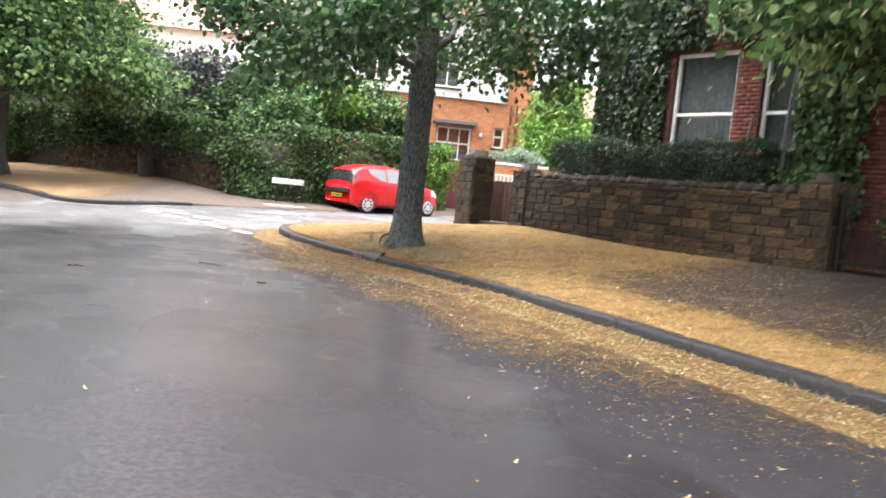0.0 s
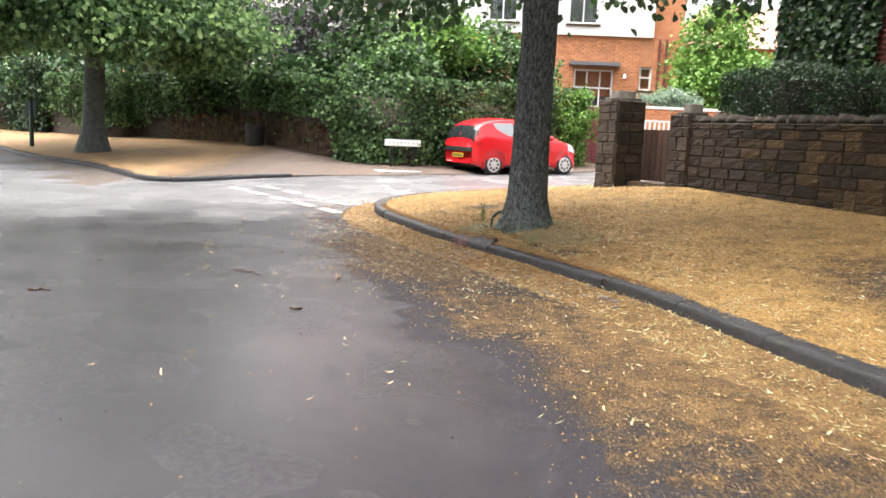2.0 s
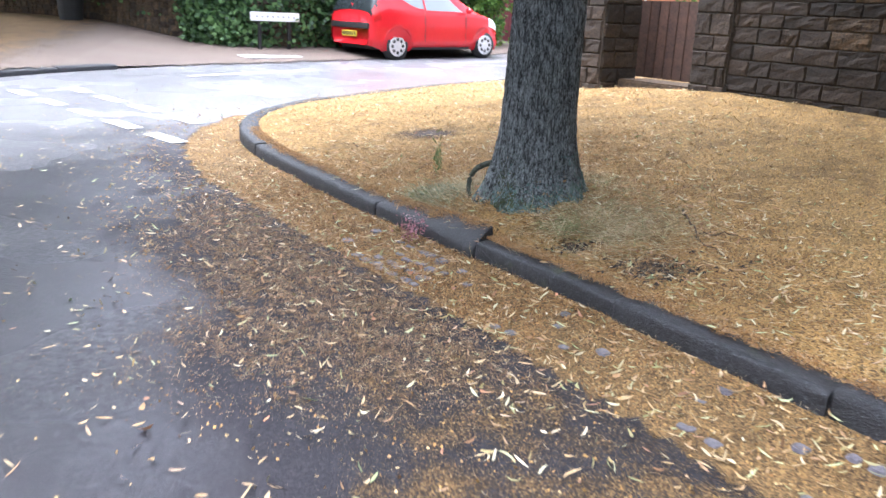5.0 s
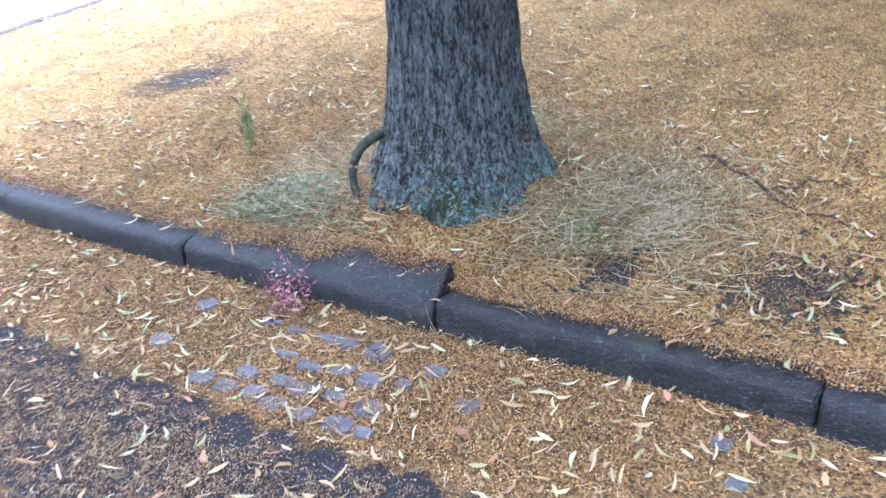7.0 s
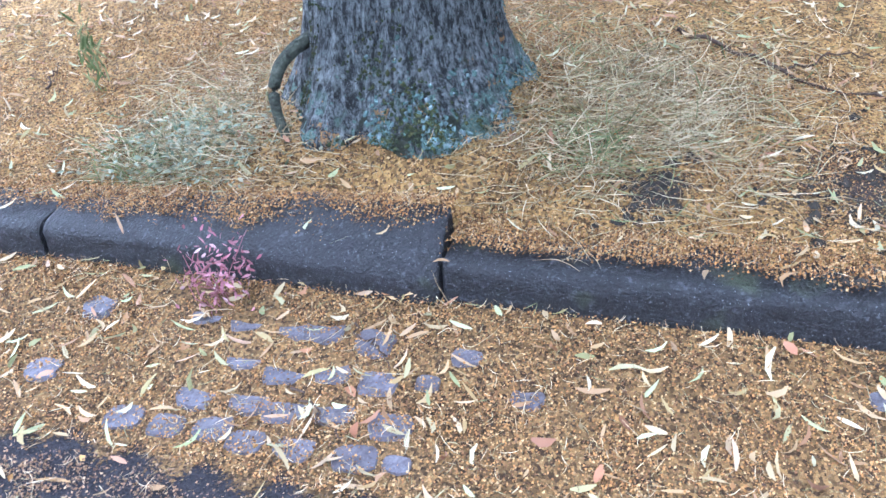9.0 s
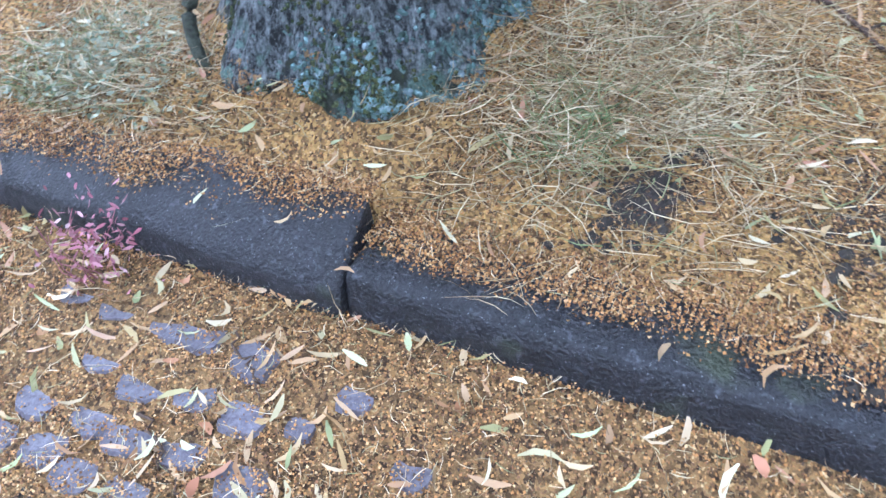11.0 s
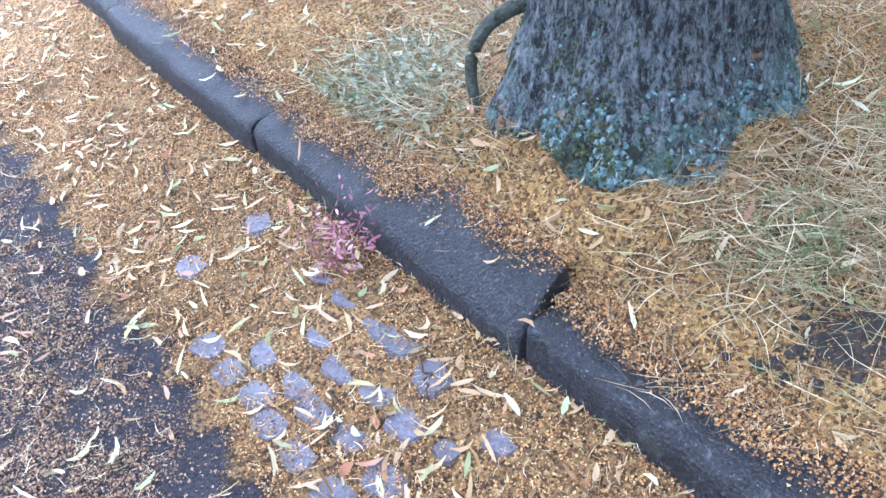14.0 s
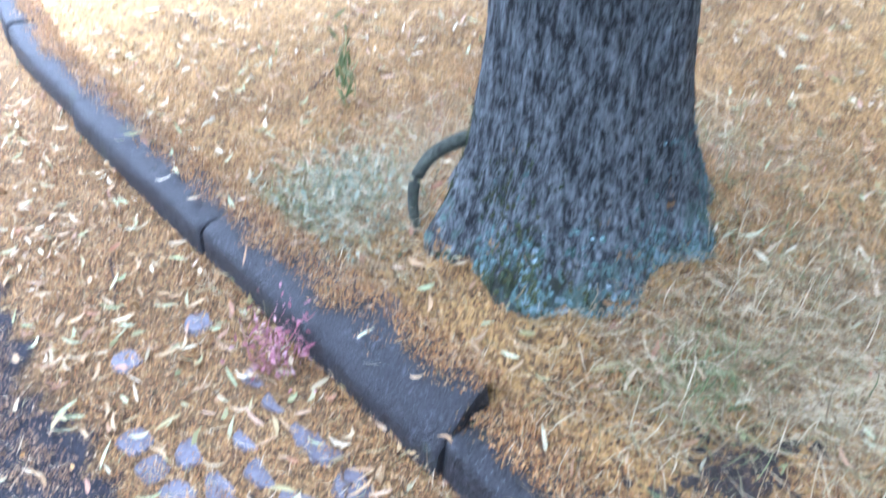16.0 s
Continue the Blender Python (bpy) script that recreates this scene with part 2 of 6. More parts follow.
    fac.inputs["From Min"].default_value, fac.inputs["From Max"].default_value = 0.66, 0.84
    l.new(amount, fac.inputs["Value"])
    l.new(mix_of(fac.outputs["Result"], bare, lit), b.inputs["Base Color"])
    puddle = n.new("ShaderNodeMapRange")
    puddle.inputs["From Min"].default_value, puddle.inputs["From Max"].default_value = 0.35, 0.65
    puddle.inputs["To Min"].default_value, puddle.inputs["To Max"].default_value = wet
    l.new(noise_at(0.7, 3.0), puddle.inputs["Value"])
    rough = n.new("ShaderNodeMix")
    l.new(fac.outputs["Result"], rough.inputs[0])
    l.new(math2("MAXIMUM", puddle.outputs["Result"], span(cover.outputs["Fac"], 0.08, 0.22, 0.0, 0.8)), rough.inputs[2])
    rough.inputs[3].default_value = 0.85
    l.new(rough.outputs[0], b.inputs["Roughness"])
    film = n.new("ShaderNodeMapRange")
    film.inputs["To Min"].default_value, film.inputs["To Max"].default_value = film_weight, 0.0
    l.new(fac.outputs["Result"], film.inputs["Value"])
    l.new(math2("MULTIPLY", film.outputs["Result"], math2("MULTIPLY", span(cover.outputs["Fac"], 0.06, 0.2, 1.0, 0.04), span(noise_at(34.0, 5.0, 0.75), 0.4, 0.62, 0.15, 1.0))), b.inputs["Coat Weight"])
    b.inputs["Coat IOR"].default_value = 1.33
    l.new(span(noise_at(0.9, 2.0, 0.5), 0.3, 0.68, *film_rough), b.inputs["Coat Roughness"])
    grain = n.new("ShaderNodeBump")
    grain.inputs["Strength"].default_value, grain.inputs["Distance"].default_value = 0.1, 0.003
    l.new(math2("ADD", grit, math2("MULTIPLY", noise_at(55.0, 4.0, 0.7), 1.2)), grain.inputs["Height"])
    l.new(grain.outputs["Normal"], b.inputs["Coat Normal"])
    bp = n.new("ShaderNodeBump")
    bp.inputs["Strength"].default_value, bp.inputs["Distance"].default_value = 0.75, 0.012
    l.new(math2("ADD", math2("MULTIPLY", grit, 0.18), math2("MULTIPLY", fac.outputs["Result"], math2("ADD", crumbs, 0.4))), bp.inputs["Height"])
    l.new(bp.outputs["Normal"], b.inputs["Normal"])
    return m


def kerb_material():
    """Wet black gritstone with pale grains and a greenish stain here and there."""
    m = material("wet_black_kerbstone", (0.003, 0.003, 0.004), (0.022, 0.022, 0.027), 24, (0.4, 0.75), 0.9, 150, per=0.12)
    n, l = m.node_tree.nodes, m.node_tree.links
    b = n["Principled BSDF"]
    was = b.inputs["Base Color"].links[0].from_socket
    co = n.new("ShaderNodeTexCoord")
    for scale, lo, hi, tone in ((240, 0.65, 0.72, (0.2, 0.205, 0.225)), (60, 0.6, 0.72, (0.06, 0.06, 0.07)), (6, 0.62, 0.72, (0.03, 0.036, 0.02))):
        t = n.new("ShaderNodeTexNoise")
        t.inputs["Scale"].default_value, t.inputs["Detail"].default_value = scale, 3
        l.new(co.outputs["Object"], t.inputs["Vector"])
        r = n.new("ShaderNodeValToRGB")
        r.color_ramp.elements[0].position, r.color_ramp.elements[1].position = lo, hi
        l.new(t.outputs["Fac"], r.inputs["Fac"])
        x = n.new("ShaderNodeMix")
        x.data_type = "RGBA"
        l.new(r.outputs["Color"], x.inputs[0])
        l.new(was, x.inputs[6])
        x.inputs[7].default_value = (*tone, 1)
        was = x.outputs[2]
    l.new(was, b.inputs["Base Color"])
    return m


# worn holds the sky sheen painted into the side street's colour
TARMAC = ground_material("wet_tarmac", (0.004, 0.0036, 0.006), (0.055, 0.05, 0.06), (0.045, 0.026, 0.013), (0.25, 0.15, 0.058), (0.3, 0.5), pale=(0.4, 0.32, 0.16), film_weight=0.85, worn=(0.24, 0.235, 0.245), film_rough=(0.14, 0.36))
VERGE = ground_material("littered_verge", (0.028, 0.021, 0.019), (0.085, 0.06, 0.05), (0.06, 0.034, 0.015), (0.4, 0.245, 0.085), (0.5, 0.7), pale=(0.48, 0.36, 0.19))
FAR_PATH = ground_material("far_path", (0.09, 0.07, 0.06), (0.2, 0.15, 0.12), (0.14, 0.08, 0.045), (0.46, 0.3, 0.155), (0.5, 0.7))
KERBSTONE = kerb_material()
SETT = material("purple_grey_sett", (0.045, 0.041, 0.052), (0.15, 0.138, 0.165), 14, (0.4, 0.65), 0.3, 150, per=0.15)
SANDSTONE = material("weathered_sandstone", (0.01, 0.0075, 0.005), (0.115, 0.07, 0.035), 12, (0.8, 0.95), 0.9, 45, per=0.6)
MORTAR = material("dark_mortar", (0.018, 0.014, 0.011), (0.07, 0.055, 0.04), 10, (0.9, 0.95), 0.4, 60)
COPING = material("mossy_coping", (0.012, 0.012, 0.009), (0.07, 0.055, 0.04), 9, (0.8, 0.95), 0.7, 50, per=0.3)
MOSSY_BARK = material("mossy_bark", (0.012, 0.014, 0.008), (0.09, 0.1, 0.075), 26, (0.85, 0.95), 1.0, 120)
BARK = material("grey_bark", (0.035, 0.04, 0.038), (0.15, 0.16, 0.15), 9, (0.8, 0.95), 0.8, 45)
BRICK = material("red_brick", (0.05, 0.017, 0.012), (0.10, 0.032, 0.022), 6, (0.8, 0.95), 0.3, 60, per=0.2)
BRICK_FAR = material("orange_brick", (0.42, 0.17, 0.08), (0.6, 0.27, 0.14), 6, (0.8, 0.95), 0.3, 60, per=0.15)
RENDER_WHITE = material("white_render", (0.68, 0.68, 0.66), (0.82, 0.82, 0.8), 3, (0.8, 0.95), 0.1, 40)
WHITE_PAINT = material("white_paint", (0.7, 0.7, 0.69), (0.82, 0.82, 0.81), 5, (0.35, 0.55), 0.03, 60)
SLATE = material("pink_roof_tile", (0.3, 0.14, 0.11), (0.45, 0.24, 0.19), 6, (0.7, 0.9), 0.3, 30)
GREY_SLATE = material("grey_slate", (0.2, 0.21, 0.24), (0.33, 0.34, 0.38), 6, (0.6, 0.8), 0.3, 30)
MAROON = material("maroon_boards", (0.12, 0.025, 0.03), (0.19, 0.045, 0.05), 5, (0.45, 0.65), 0.1, 40, per=0.12)
DARK_WOOD = material("dark_wood", (0.03, 0.015, 0.01), (0.09, 0.045, 0.03), 8, (0.6, 0.8), 0.2, 40, per=0.15)
BLACK_IRON = material("black_iron", (0.012, 0.012, 0.013), (0.03, 0.03, 0.032), 12, (0.4, 0.6), 0.1, 50, metal=0.4)
GREY_LEAD = material("grey_lead", (0.1, 0.1, 0.11), (0.17, 0.17, 0.18), 8, (0.6, 0.8), 0.1, 40)
LINE_PAINT = material("worn_road_paint", (0.2, 0.2, 0.2), (0.68, 0.68, 0.67), 14, (0.6, 0.8), 0.2, 120)
CAR_RED = material("red_car_paint", (0.55, 0.012, 0.018), (0.6, 0.016, 0.022), 2, (0.16, 0.22), 0.0, 20)
CAR_BLACK = material("black_plastic", (0.015, 0.015, 0.016), (0.03, 0.03, 0.03), 8, (0.5, 0.7), 0.05, 60)
RUBBER = material("tyre_rubber", (0.012, 0.012, 0.012), (0.03, 0.03, 0.03), 20, (0.75, 0.9), 0.1, 60)
SILVER = material("silver_trim", (0.55, 0.55, 0.56), (0.7, 0.7, 0.71), 6, (0.25, 0.4), 0.0, 40, metal=0.7)
YELLOW_PLATE = material("yellow_plate", (0.6, 0.4, 0.03), (0.7, 0.48, 0.05), 6, (0.35, 0.5), 0.0, 40)
RED_LAMP = material("red_lamp", (0.35, 0.01, 0.01), (0.5, 0.02, 0.02), 6, (0.1, 0.2), 0.0, 40)
CLEAR_LAMP = material("clear_lamp", (0.6, 0.6, 0.6), (0.75, 0.75, 0.75), 6, (0.08, 0.15), 0.0, 40)
GREEN_PAINT = material("dark_green_paint", (0.01, 0.03, 0.02), (0.02, 0.055, 0.035), 8, (0.4, 0.6), 0.05, 40)
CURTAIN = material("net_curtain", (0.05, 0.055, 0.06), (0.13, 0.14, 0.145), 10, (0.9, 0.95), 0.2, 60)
# near-black colour that stands for the shade inside unlit rooms
ROOM_SHADE = material("room_shade", (0.02, 0.02, 0.022), (0.06, 0.06, 0.06), 3, (0.9, 0.95), 0.0, 20)
TWIG = material("dark_twig", (0.03, 0.018, 0.012), (0.09, 0.055, 0.035), 30, (0.8, 0.9), 0.3, 90)
CURTAIN_WHITE = material("white_cloth", (0.6, 0.6, 0.65), (0.78, 0.78, 0.82), 9, (0.8, 0.9), 0.2, 60)
LILAC = material("lilac_cloth", (0.4, 0.36, 0.55), (0.55, 0.5, 0.7), 9, (0.8, 0.9), 0.2, 60)
DARK_STONE = material("dark_sandstone", (0.006, 0.0045, 0.0035), (0.055, 0.037, 0.024), 8, (0.8, 0.95), 0.8, 40, per=0.45)
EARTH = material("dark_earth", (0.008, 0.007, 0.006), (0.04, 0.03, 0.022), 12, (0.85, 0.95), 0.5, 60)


def glass_material(name, tint, rough=0.03, through=1.0):
    m = bpy.data.materials.new(name)
    m.use_nodes = True
    b = m.node_tree.nodes["Principled BSDF"]
    b.inputs["Base Color"].default_value = (*tint, 1)
    b.inputs["Roughness"].default_value = rough
    b.inputs["Transmission Weight"].default_value = through
    b.inputs["IOR"].default_value = 1.45
    return m


GLASS = glass_material("window_glass", (0.9, 0.93, 0.93))
# opaque; reflected sky and light from behind are put into its pale colour
SIDE_GLASS = glass_material("sky_painted_side_glass", (0.22, 0.24, 0.255), 0.04, 0.0)
CAR_GLASS = glass_material("dark_car_glass", (0.02, 0.024, 0.026), 0.05, 0.0)

LIME_LEAF = leaf_material("lime_leaf", [(0.02, 0.05, 0.024), (0.05, 0.11, 0.045), (0.1, 0.19, 0.07)])
LIME_LIGHT = leaf_material("light_green_leaf", [(0.03, 0.07, 0.03), (0.1, 0.19, 0.065), (0.3, 0.44, 0.17)], 0.65, 0.5)
PALE_BRACT = leaf_material("pale_bract", [(0.25, 0.24, 0.12), (0.42, 0.38, 0.2), (0.5, 0.5, 0.3)])
IVY_LEAF = leaf_material("ivy_leaf", [(0.014, 0.035, 0.013), (0.05, 0.11, 0.035), (0.15, 0.26, 0.085)], 0.62)
DARK_LEAF = leaf_material("dark_purple_leaf", [(0.02, 0.024, 0.024), (0.065, 0.07, 0.068), (0.19, 0.18, 0.19)])
HEDGE_LEAF = leaf_material("privet_leaf", [(0.008, 0.022, 0.012), (0.02, 0.05, 0.02), (0.05, 0.1, 0.03)])
BRIGHT_LEAF = leaf_material("bright_leaf", [(0.06, 0.15, 0.03), (0.13, 0.27, 0.05), (0.25, 0.4, 0.09)])
GREY_LEAF = leaf_material("grey_green_leaf", [(0.12, 0.19, 0.14), (0.2, 0.28, 0.2), (0.3, 0.38, 0.28)])
LITTER_BRACT = leaf_material("fallen_bract", [(0.22, 0.11, 0.05), (0.4, 0.27, 0.13), (0.48, 0.38, 0.22), (0.32, 0.15, 0.085), (0.36, 0.41, 0.22), (0.58, 0.51, 0.36), (0.35, 0.21, 0.085), (0.25, 0.29, 0.13), (0.45, 0.3, 0.2)], 0.55, 0.1)
LITTER_CRUMB = leaf_material("fallen_blossom", [(0.028, 0.015, 0.009), (0.36, 0.17, 0.05), (0.43, 0.24, 0.08), (0.08, 0.038, 0.018), (0.37, 0.185, 0.056), (0.52, 0.36, 0.17), (0.2, 0.095, 0.035), (0.03, 0.02, 0.012)], 0.8, 0.05)
SODDEN_CRUMB = leaf_material("sodden_blossom", [(0.03, 0.018, 0.012), (0.2, 0.115, 0.06), (0.28, 0.17, 0.085), (0.1, 0.055, 0.032), (0.24, 0.14, 0.07), (0.36, 0.26, 0.15)], 0.7, 0.05)
LITTER_CLUMP = leaf_material("blossom_clump", [(0.2, 0.1, 0.035), (0.38, 0.21, 0.065), (0.46, 0.29, 0.1), (0.16, 0.08, 0.03), (0.5, 0.38, 0.19), (0.3, 0.16, 0.05)], 0.8, 0.05)
DRY_GRASS = leaf_material("dry_grass", [(0.14, 0.1, 0.05), (0.44, 0.33, 0.18), (0.68, 0.58, 0.4), (0.18, 0.19, 0.08), (0.56, 0.45, 0.28), (0.12, 0.09, 0.05), (0.38, 0.27, 0.15)], 0.7, 0.2)
GREEN_GRASS = leaf_material("green_grass", [(0.08, 0.12, 0.04), (0.16, 0.2, 0.075), (0.3, 0.31, 0.15)], 0.6, 0.25)
PINK_LEAF = leaf_material("pink_leaf", [(0.35, 0.12, 0.16), (0.5, 0.25, 0.3), (0.25, 0.08, 0.1), (0.6, 0.42, 0.44)], 0.6, 0.25)
LICHEN = leaf_material("blue_green_lichen", [(0.06, 0.1, 0.09), (0.13, 0.2, 0.2), (0.03, 0.05, 0.04), (0.1, 0.16, 0.155), (0.16, 0.2, 0.215), (0.05, 0.09, 0.075)], 0.9, 0.0)
PALE_WEED = leaf_material("pale_weed", [(0.12, 0.16, 0.1), (0.24, 0.28, 0.2), (0.36, 0.34, 0.24), (0.16, 0.19, 0.12), (0.34, 0.26, 0.15)], 0.7, 0.2)
MOSS = leaf_material("dark_moss", [(0.012, 0.016, 0.008), (0.035, 0.05, 0.018), (0.06, 0.06, 0.02)], 0.95, 0.0)
BROWN_LEAF = leaf_material("brown_fallen_leaf", [(0.18, 0.09, 0.04), (0.34, 0.19, 0.085), (0.44, 0.29, 0.15), (0.28, 0.16, 0.06), (0.36, 0.16, 0.085), (0.12, 0.06, 0.03)], 0.6, 0.1)


# ---- fast meshes of many small pieces ----
def quads_mesh(name, co, faces, material, parent=None, label="", smooth=False):
    me = bpy.data.meshes.new(name)
    co, faces = np.asarray(co, np.float32), np.asarray(faces, np.int32)
    k = faces.shape[1]
    me.vertices.add(len(co))
    me.vertices.foreach_set("co", co.ravel())
    me.loops.add(faces.size)
    me.loops.foreach_set("vertex_index", faces.ravel())
    me.polygons.add(len(faces))
    me.polygons.foreach_set("loop_start", np.arange(0, faces.size, k, dtype=np.int32))
    if smooth:
        me.polygons.foreach_set("use_smooth", np.ones(len(faces), bool))
    me.materials.append(material)
    me.update(calc_edges=True)
    me.validate()
    ob = new(name, me)
    if parent:
        ob.parent = parent
    if label:
        ob["label"] = label
    return ob


def unit(v):
    return v / np.maximum(np.linalg.norm(v, axis=1, keepdims=True), 1e-9)


def leaves(rng, centres, length, width, axis, normal, fold=0.25, curl=0.0):
    """Two-halved leaves: six corners and two faces each."""
    n = len(centres)
    a = unit(axis)
    nn = unit(normal - (normal * a).sum(1, keepdims=True) * a)
    b = np.cross(a, nn)
    L, W = np.broadcast_to(length, n)[:, None], np.broadcast_to(width, n)[:, None]
    shape = [(-0.5, 0.0), (-0.18, 0.5), (0.22, 0.38), (0.5, 0.0), (0.22, -0.38), (-0.18, -0.5)]
    c = [centres + u * L * a + v * W * b + (abs(v) * fold * W + curl * u * u * L * 2) * nn for u, v in shape]
    co = np.stack(c, 1).reshape(-1, 3)
    base = np.arange(n)[:, None] * 6
    f = np.concatenate([base + [0, 1, 2, 3], base + [0, 3, 4, 5]], 1).reshape(-1, 4)
    return co, f


def strips(rng, centres, length, width, axis, normal, curl=0.2, twist=0.15):
    """Narrow curved blades: eight corners and three faces each."""
    n = len(centres)
    a = unit(axis)
    nn = unit(normal - (normal * a).sum(1, keepdims=True) * a)
    b = np.cross(a, nn)
    L, W = np.broadcast_to(length, n)[:, None], np.broadcast_to(width, n)[:, None]
    bend = curl * rng.normal(1.0, 0.5, (n, 1))
    sway = rng.normal(0.0, 0.22, (n, 1))
    c = []
    for u, w in ((-0.5, 0.14), (-0.18, 0.48), (0.2, 0.42), (0.5, 0.08)):
        mid = centres + u * L * a + bend * u * u * L * 2 * nn + sway * u * u * L * 2 * b
        for sgn in (-1, 1):
            c.append(mid + sgn * w * W * (b + twist * u * 2 * nn))
    co = np.stack(c, 1).reshape(-1, 3)
    base = np.arange(n)[:, None] * 8
    f = np.concatenate([base + [0, 1, 3, 2], base + [2, 3, 5, 4], base + [4, 5, 7, 6]], 1).reshape(-1, 4)
    return co, f


def cloud(rng, blobs, spread=0.3, per=45, droop=0.5, length=0.09, shell=0.55, flat=0.75):
    """Leaf places for clumps scattered in the outer part of egg-shaped blobs (x, y, z, rx, ry, rz, clumps)."""
    out, radial = [], []
    for x, y, z, rx, ry, rz, count in blobs:
        d = unit(rng.normal(size=(count, 3)))
        r = shell + (1 - shell) * rng.random((count, 1)) ** 0.6
        r *= 1 + 0.18 * np.sin(5 * d[:, :1] + 3 * d[:, 2:] + x)
        c = np.array([x, y, z]) + d * r * np.array([rx, ry, rz])
        k = rng.integers(int(per * 0.5), int(per * 1.5), count)
        cc = np.repeat(c, k, 0)
        out.append(cc + rng.normal(size=cc.shape) * spread * np.array([1, 1, flat]))
        radial.append(np.repeat(d, k, 0))
    c, d = np.vstack(out), np.vstack(radial)
    axis = rng.normal(size=c.shape) + 0.6 * d
    axis[:, 2] -= droop
    normal = rng.normal(size=c.shape) * 0.6 + np.array([0, 0, 1.0])
    L = length * rng.uniform(0.7, 1.25, len(c))
    return leaves(rng, c, L, L * 0.8, axis, normal)


def crown(name, rng, blobs, material, parent, **how):
    co, f = cloud(rng, blobs, **how)
    ob = quads_mesh(name, co, f, material, parent)
    return ob


def limb_line(rng, a, b, r0, r1, steps=7, wander=0.12):
    """Rings of a bent limb from a to b."""
    a, b = np.array(a, float), np.array(b, float)
    t = np.linspace(0, 1, steps)[:, None]
    p = a + (b - a) * t + np.cumsum(rng.normal(size=(steps, 3)) * wander / steps, 0) * np.sin(t * 3.0)
    r = r0 + (r1 - r0) * t[:, 0] ** 0.8
    return p, r


def tube_mesh(name, p, r, material, parent, sides=8, rough=0.0, rng=None):
    d = unit(np.gradient(p, axis=0))
    ref = np.where(abs(d[:, 2:]) > 0.9, [[1.0, 0, 0]], [[0, 0, 1.0]])
    u = unit(np.cross(d, ref))
    v = np.cross(d, u)
    ang = np.linspace(0, 2 * math.pi, sides, endpoint=False)
    co = p[:, None] + r[:, None, None] * (np.cos(ang)[None, :, None] * u[:, None] + np.sin(ang)[None, :, None] * v[:, None])
    co = co.reshape(-1, 3)
    n = len(p)
    f = [[i * sides + j, i * sides + (j + 1) % sides, (i + 1) * sides + (j + 1) % sides, (i + 1) * sides + j] for i in range(n - 1) for j in range(sides)]
    return quads_mesh(name, co, f, material, parent, smooth=True)


# ---- the ground ----
def cover_of(mesh, values):
    mesh.attributes.new("cover", "FLOAT", "POINT").data.foreach_set("value", np.asarray(values, np.float32))


def fuzz(x, y, s, seed=0.0):
    return np.array([noise.noise((a * s + seed, b * s, seed)) for a, b in zip(np.ravel(x), np.ravel(y))])


def edge_of_tarmac(x, y):
    """How far a place lies from the kerb, with the tarmac's ragged edge in it."""
    return -from_line(LINE_NEAR, x, y) + 0.05 * fuzz(x, y, 2.3, 4.0) + 0.02 * fuzz(x, y, 9.0, 1.0)


def axis_steps(lo, hi, near_lo, near_hi, fine):
    a = np.arange(near_lo, near_hi + 1e-6, fine)
    left, right, s = [], [], fine
    x = near_lo
    while x > lo:
        s *= 1.35
        x -= s
        left.append(x)
    x, s = near_hi, fine
    while x < hi:
        s *= 1.35
        x += s
        right.append(x)
    return np.r_[left[::-1], a, right]


def gutter_heap(d):
    """Litter banked up against the kerb."""
    return 0.072 * np.clip((0.42 - np.asarray(d)) / 0.36, 0, 1) ** 1.4


def road_reach(x, y, d):
    """One where blossom lies on the road, none beyond its ragged outer edge."""
    edge = np.interp(y, [0, 4, 7, 10.5, 15, 18], [2.9, 2.8, 2.25, 2.15, 1.15, 1.0]) + 0.45 * fuzz(x, y, 0.9, 2.0) + 0.2 * fuzz(x, y, 4.0, 6.0)
    return np.clip((edge - d) / 0.8, 0, 1)


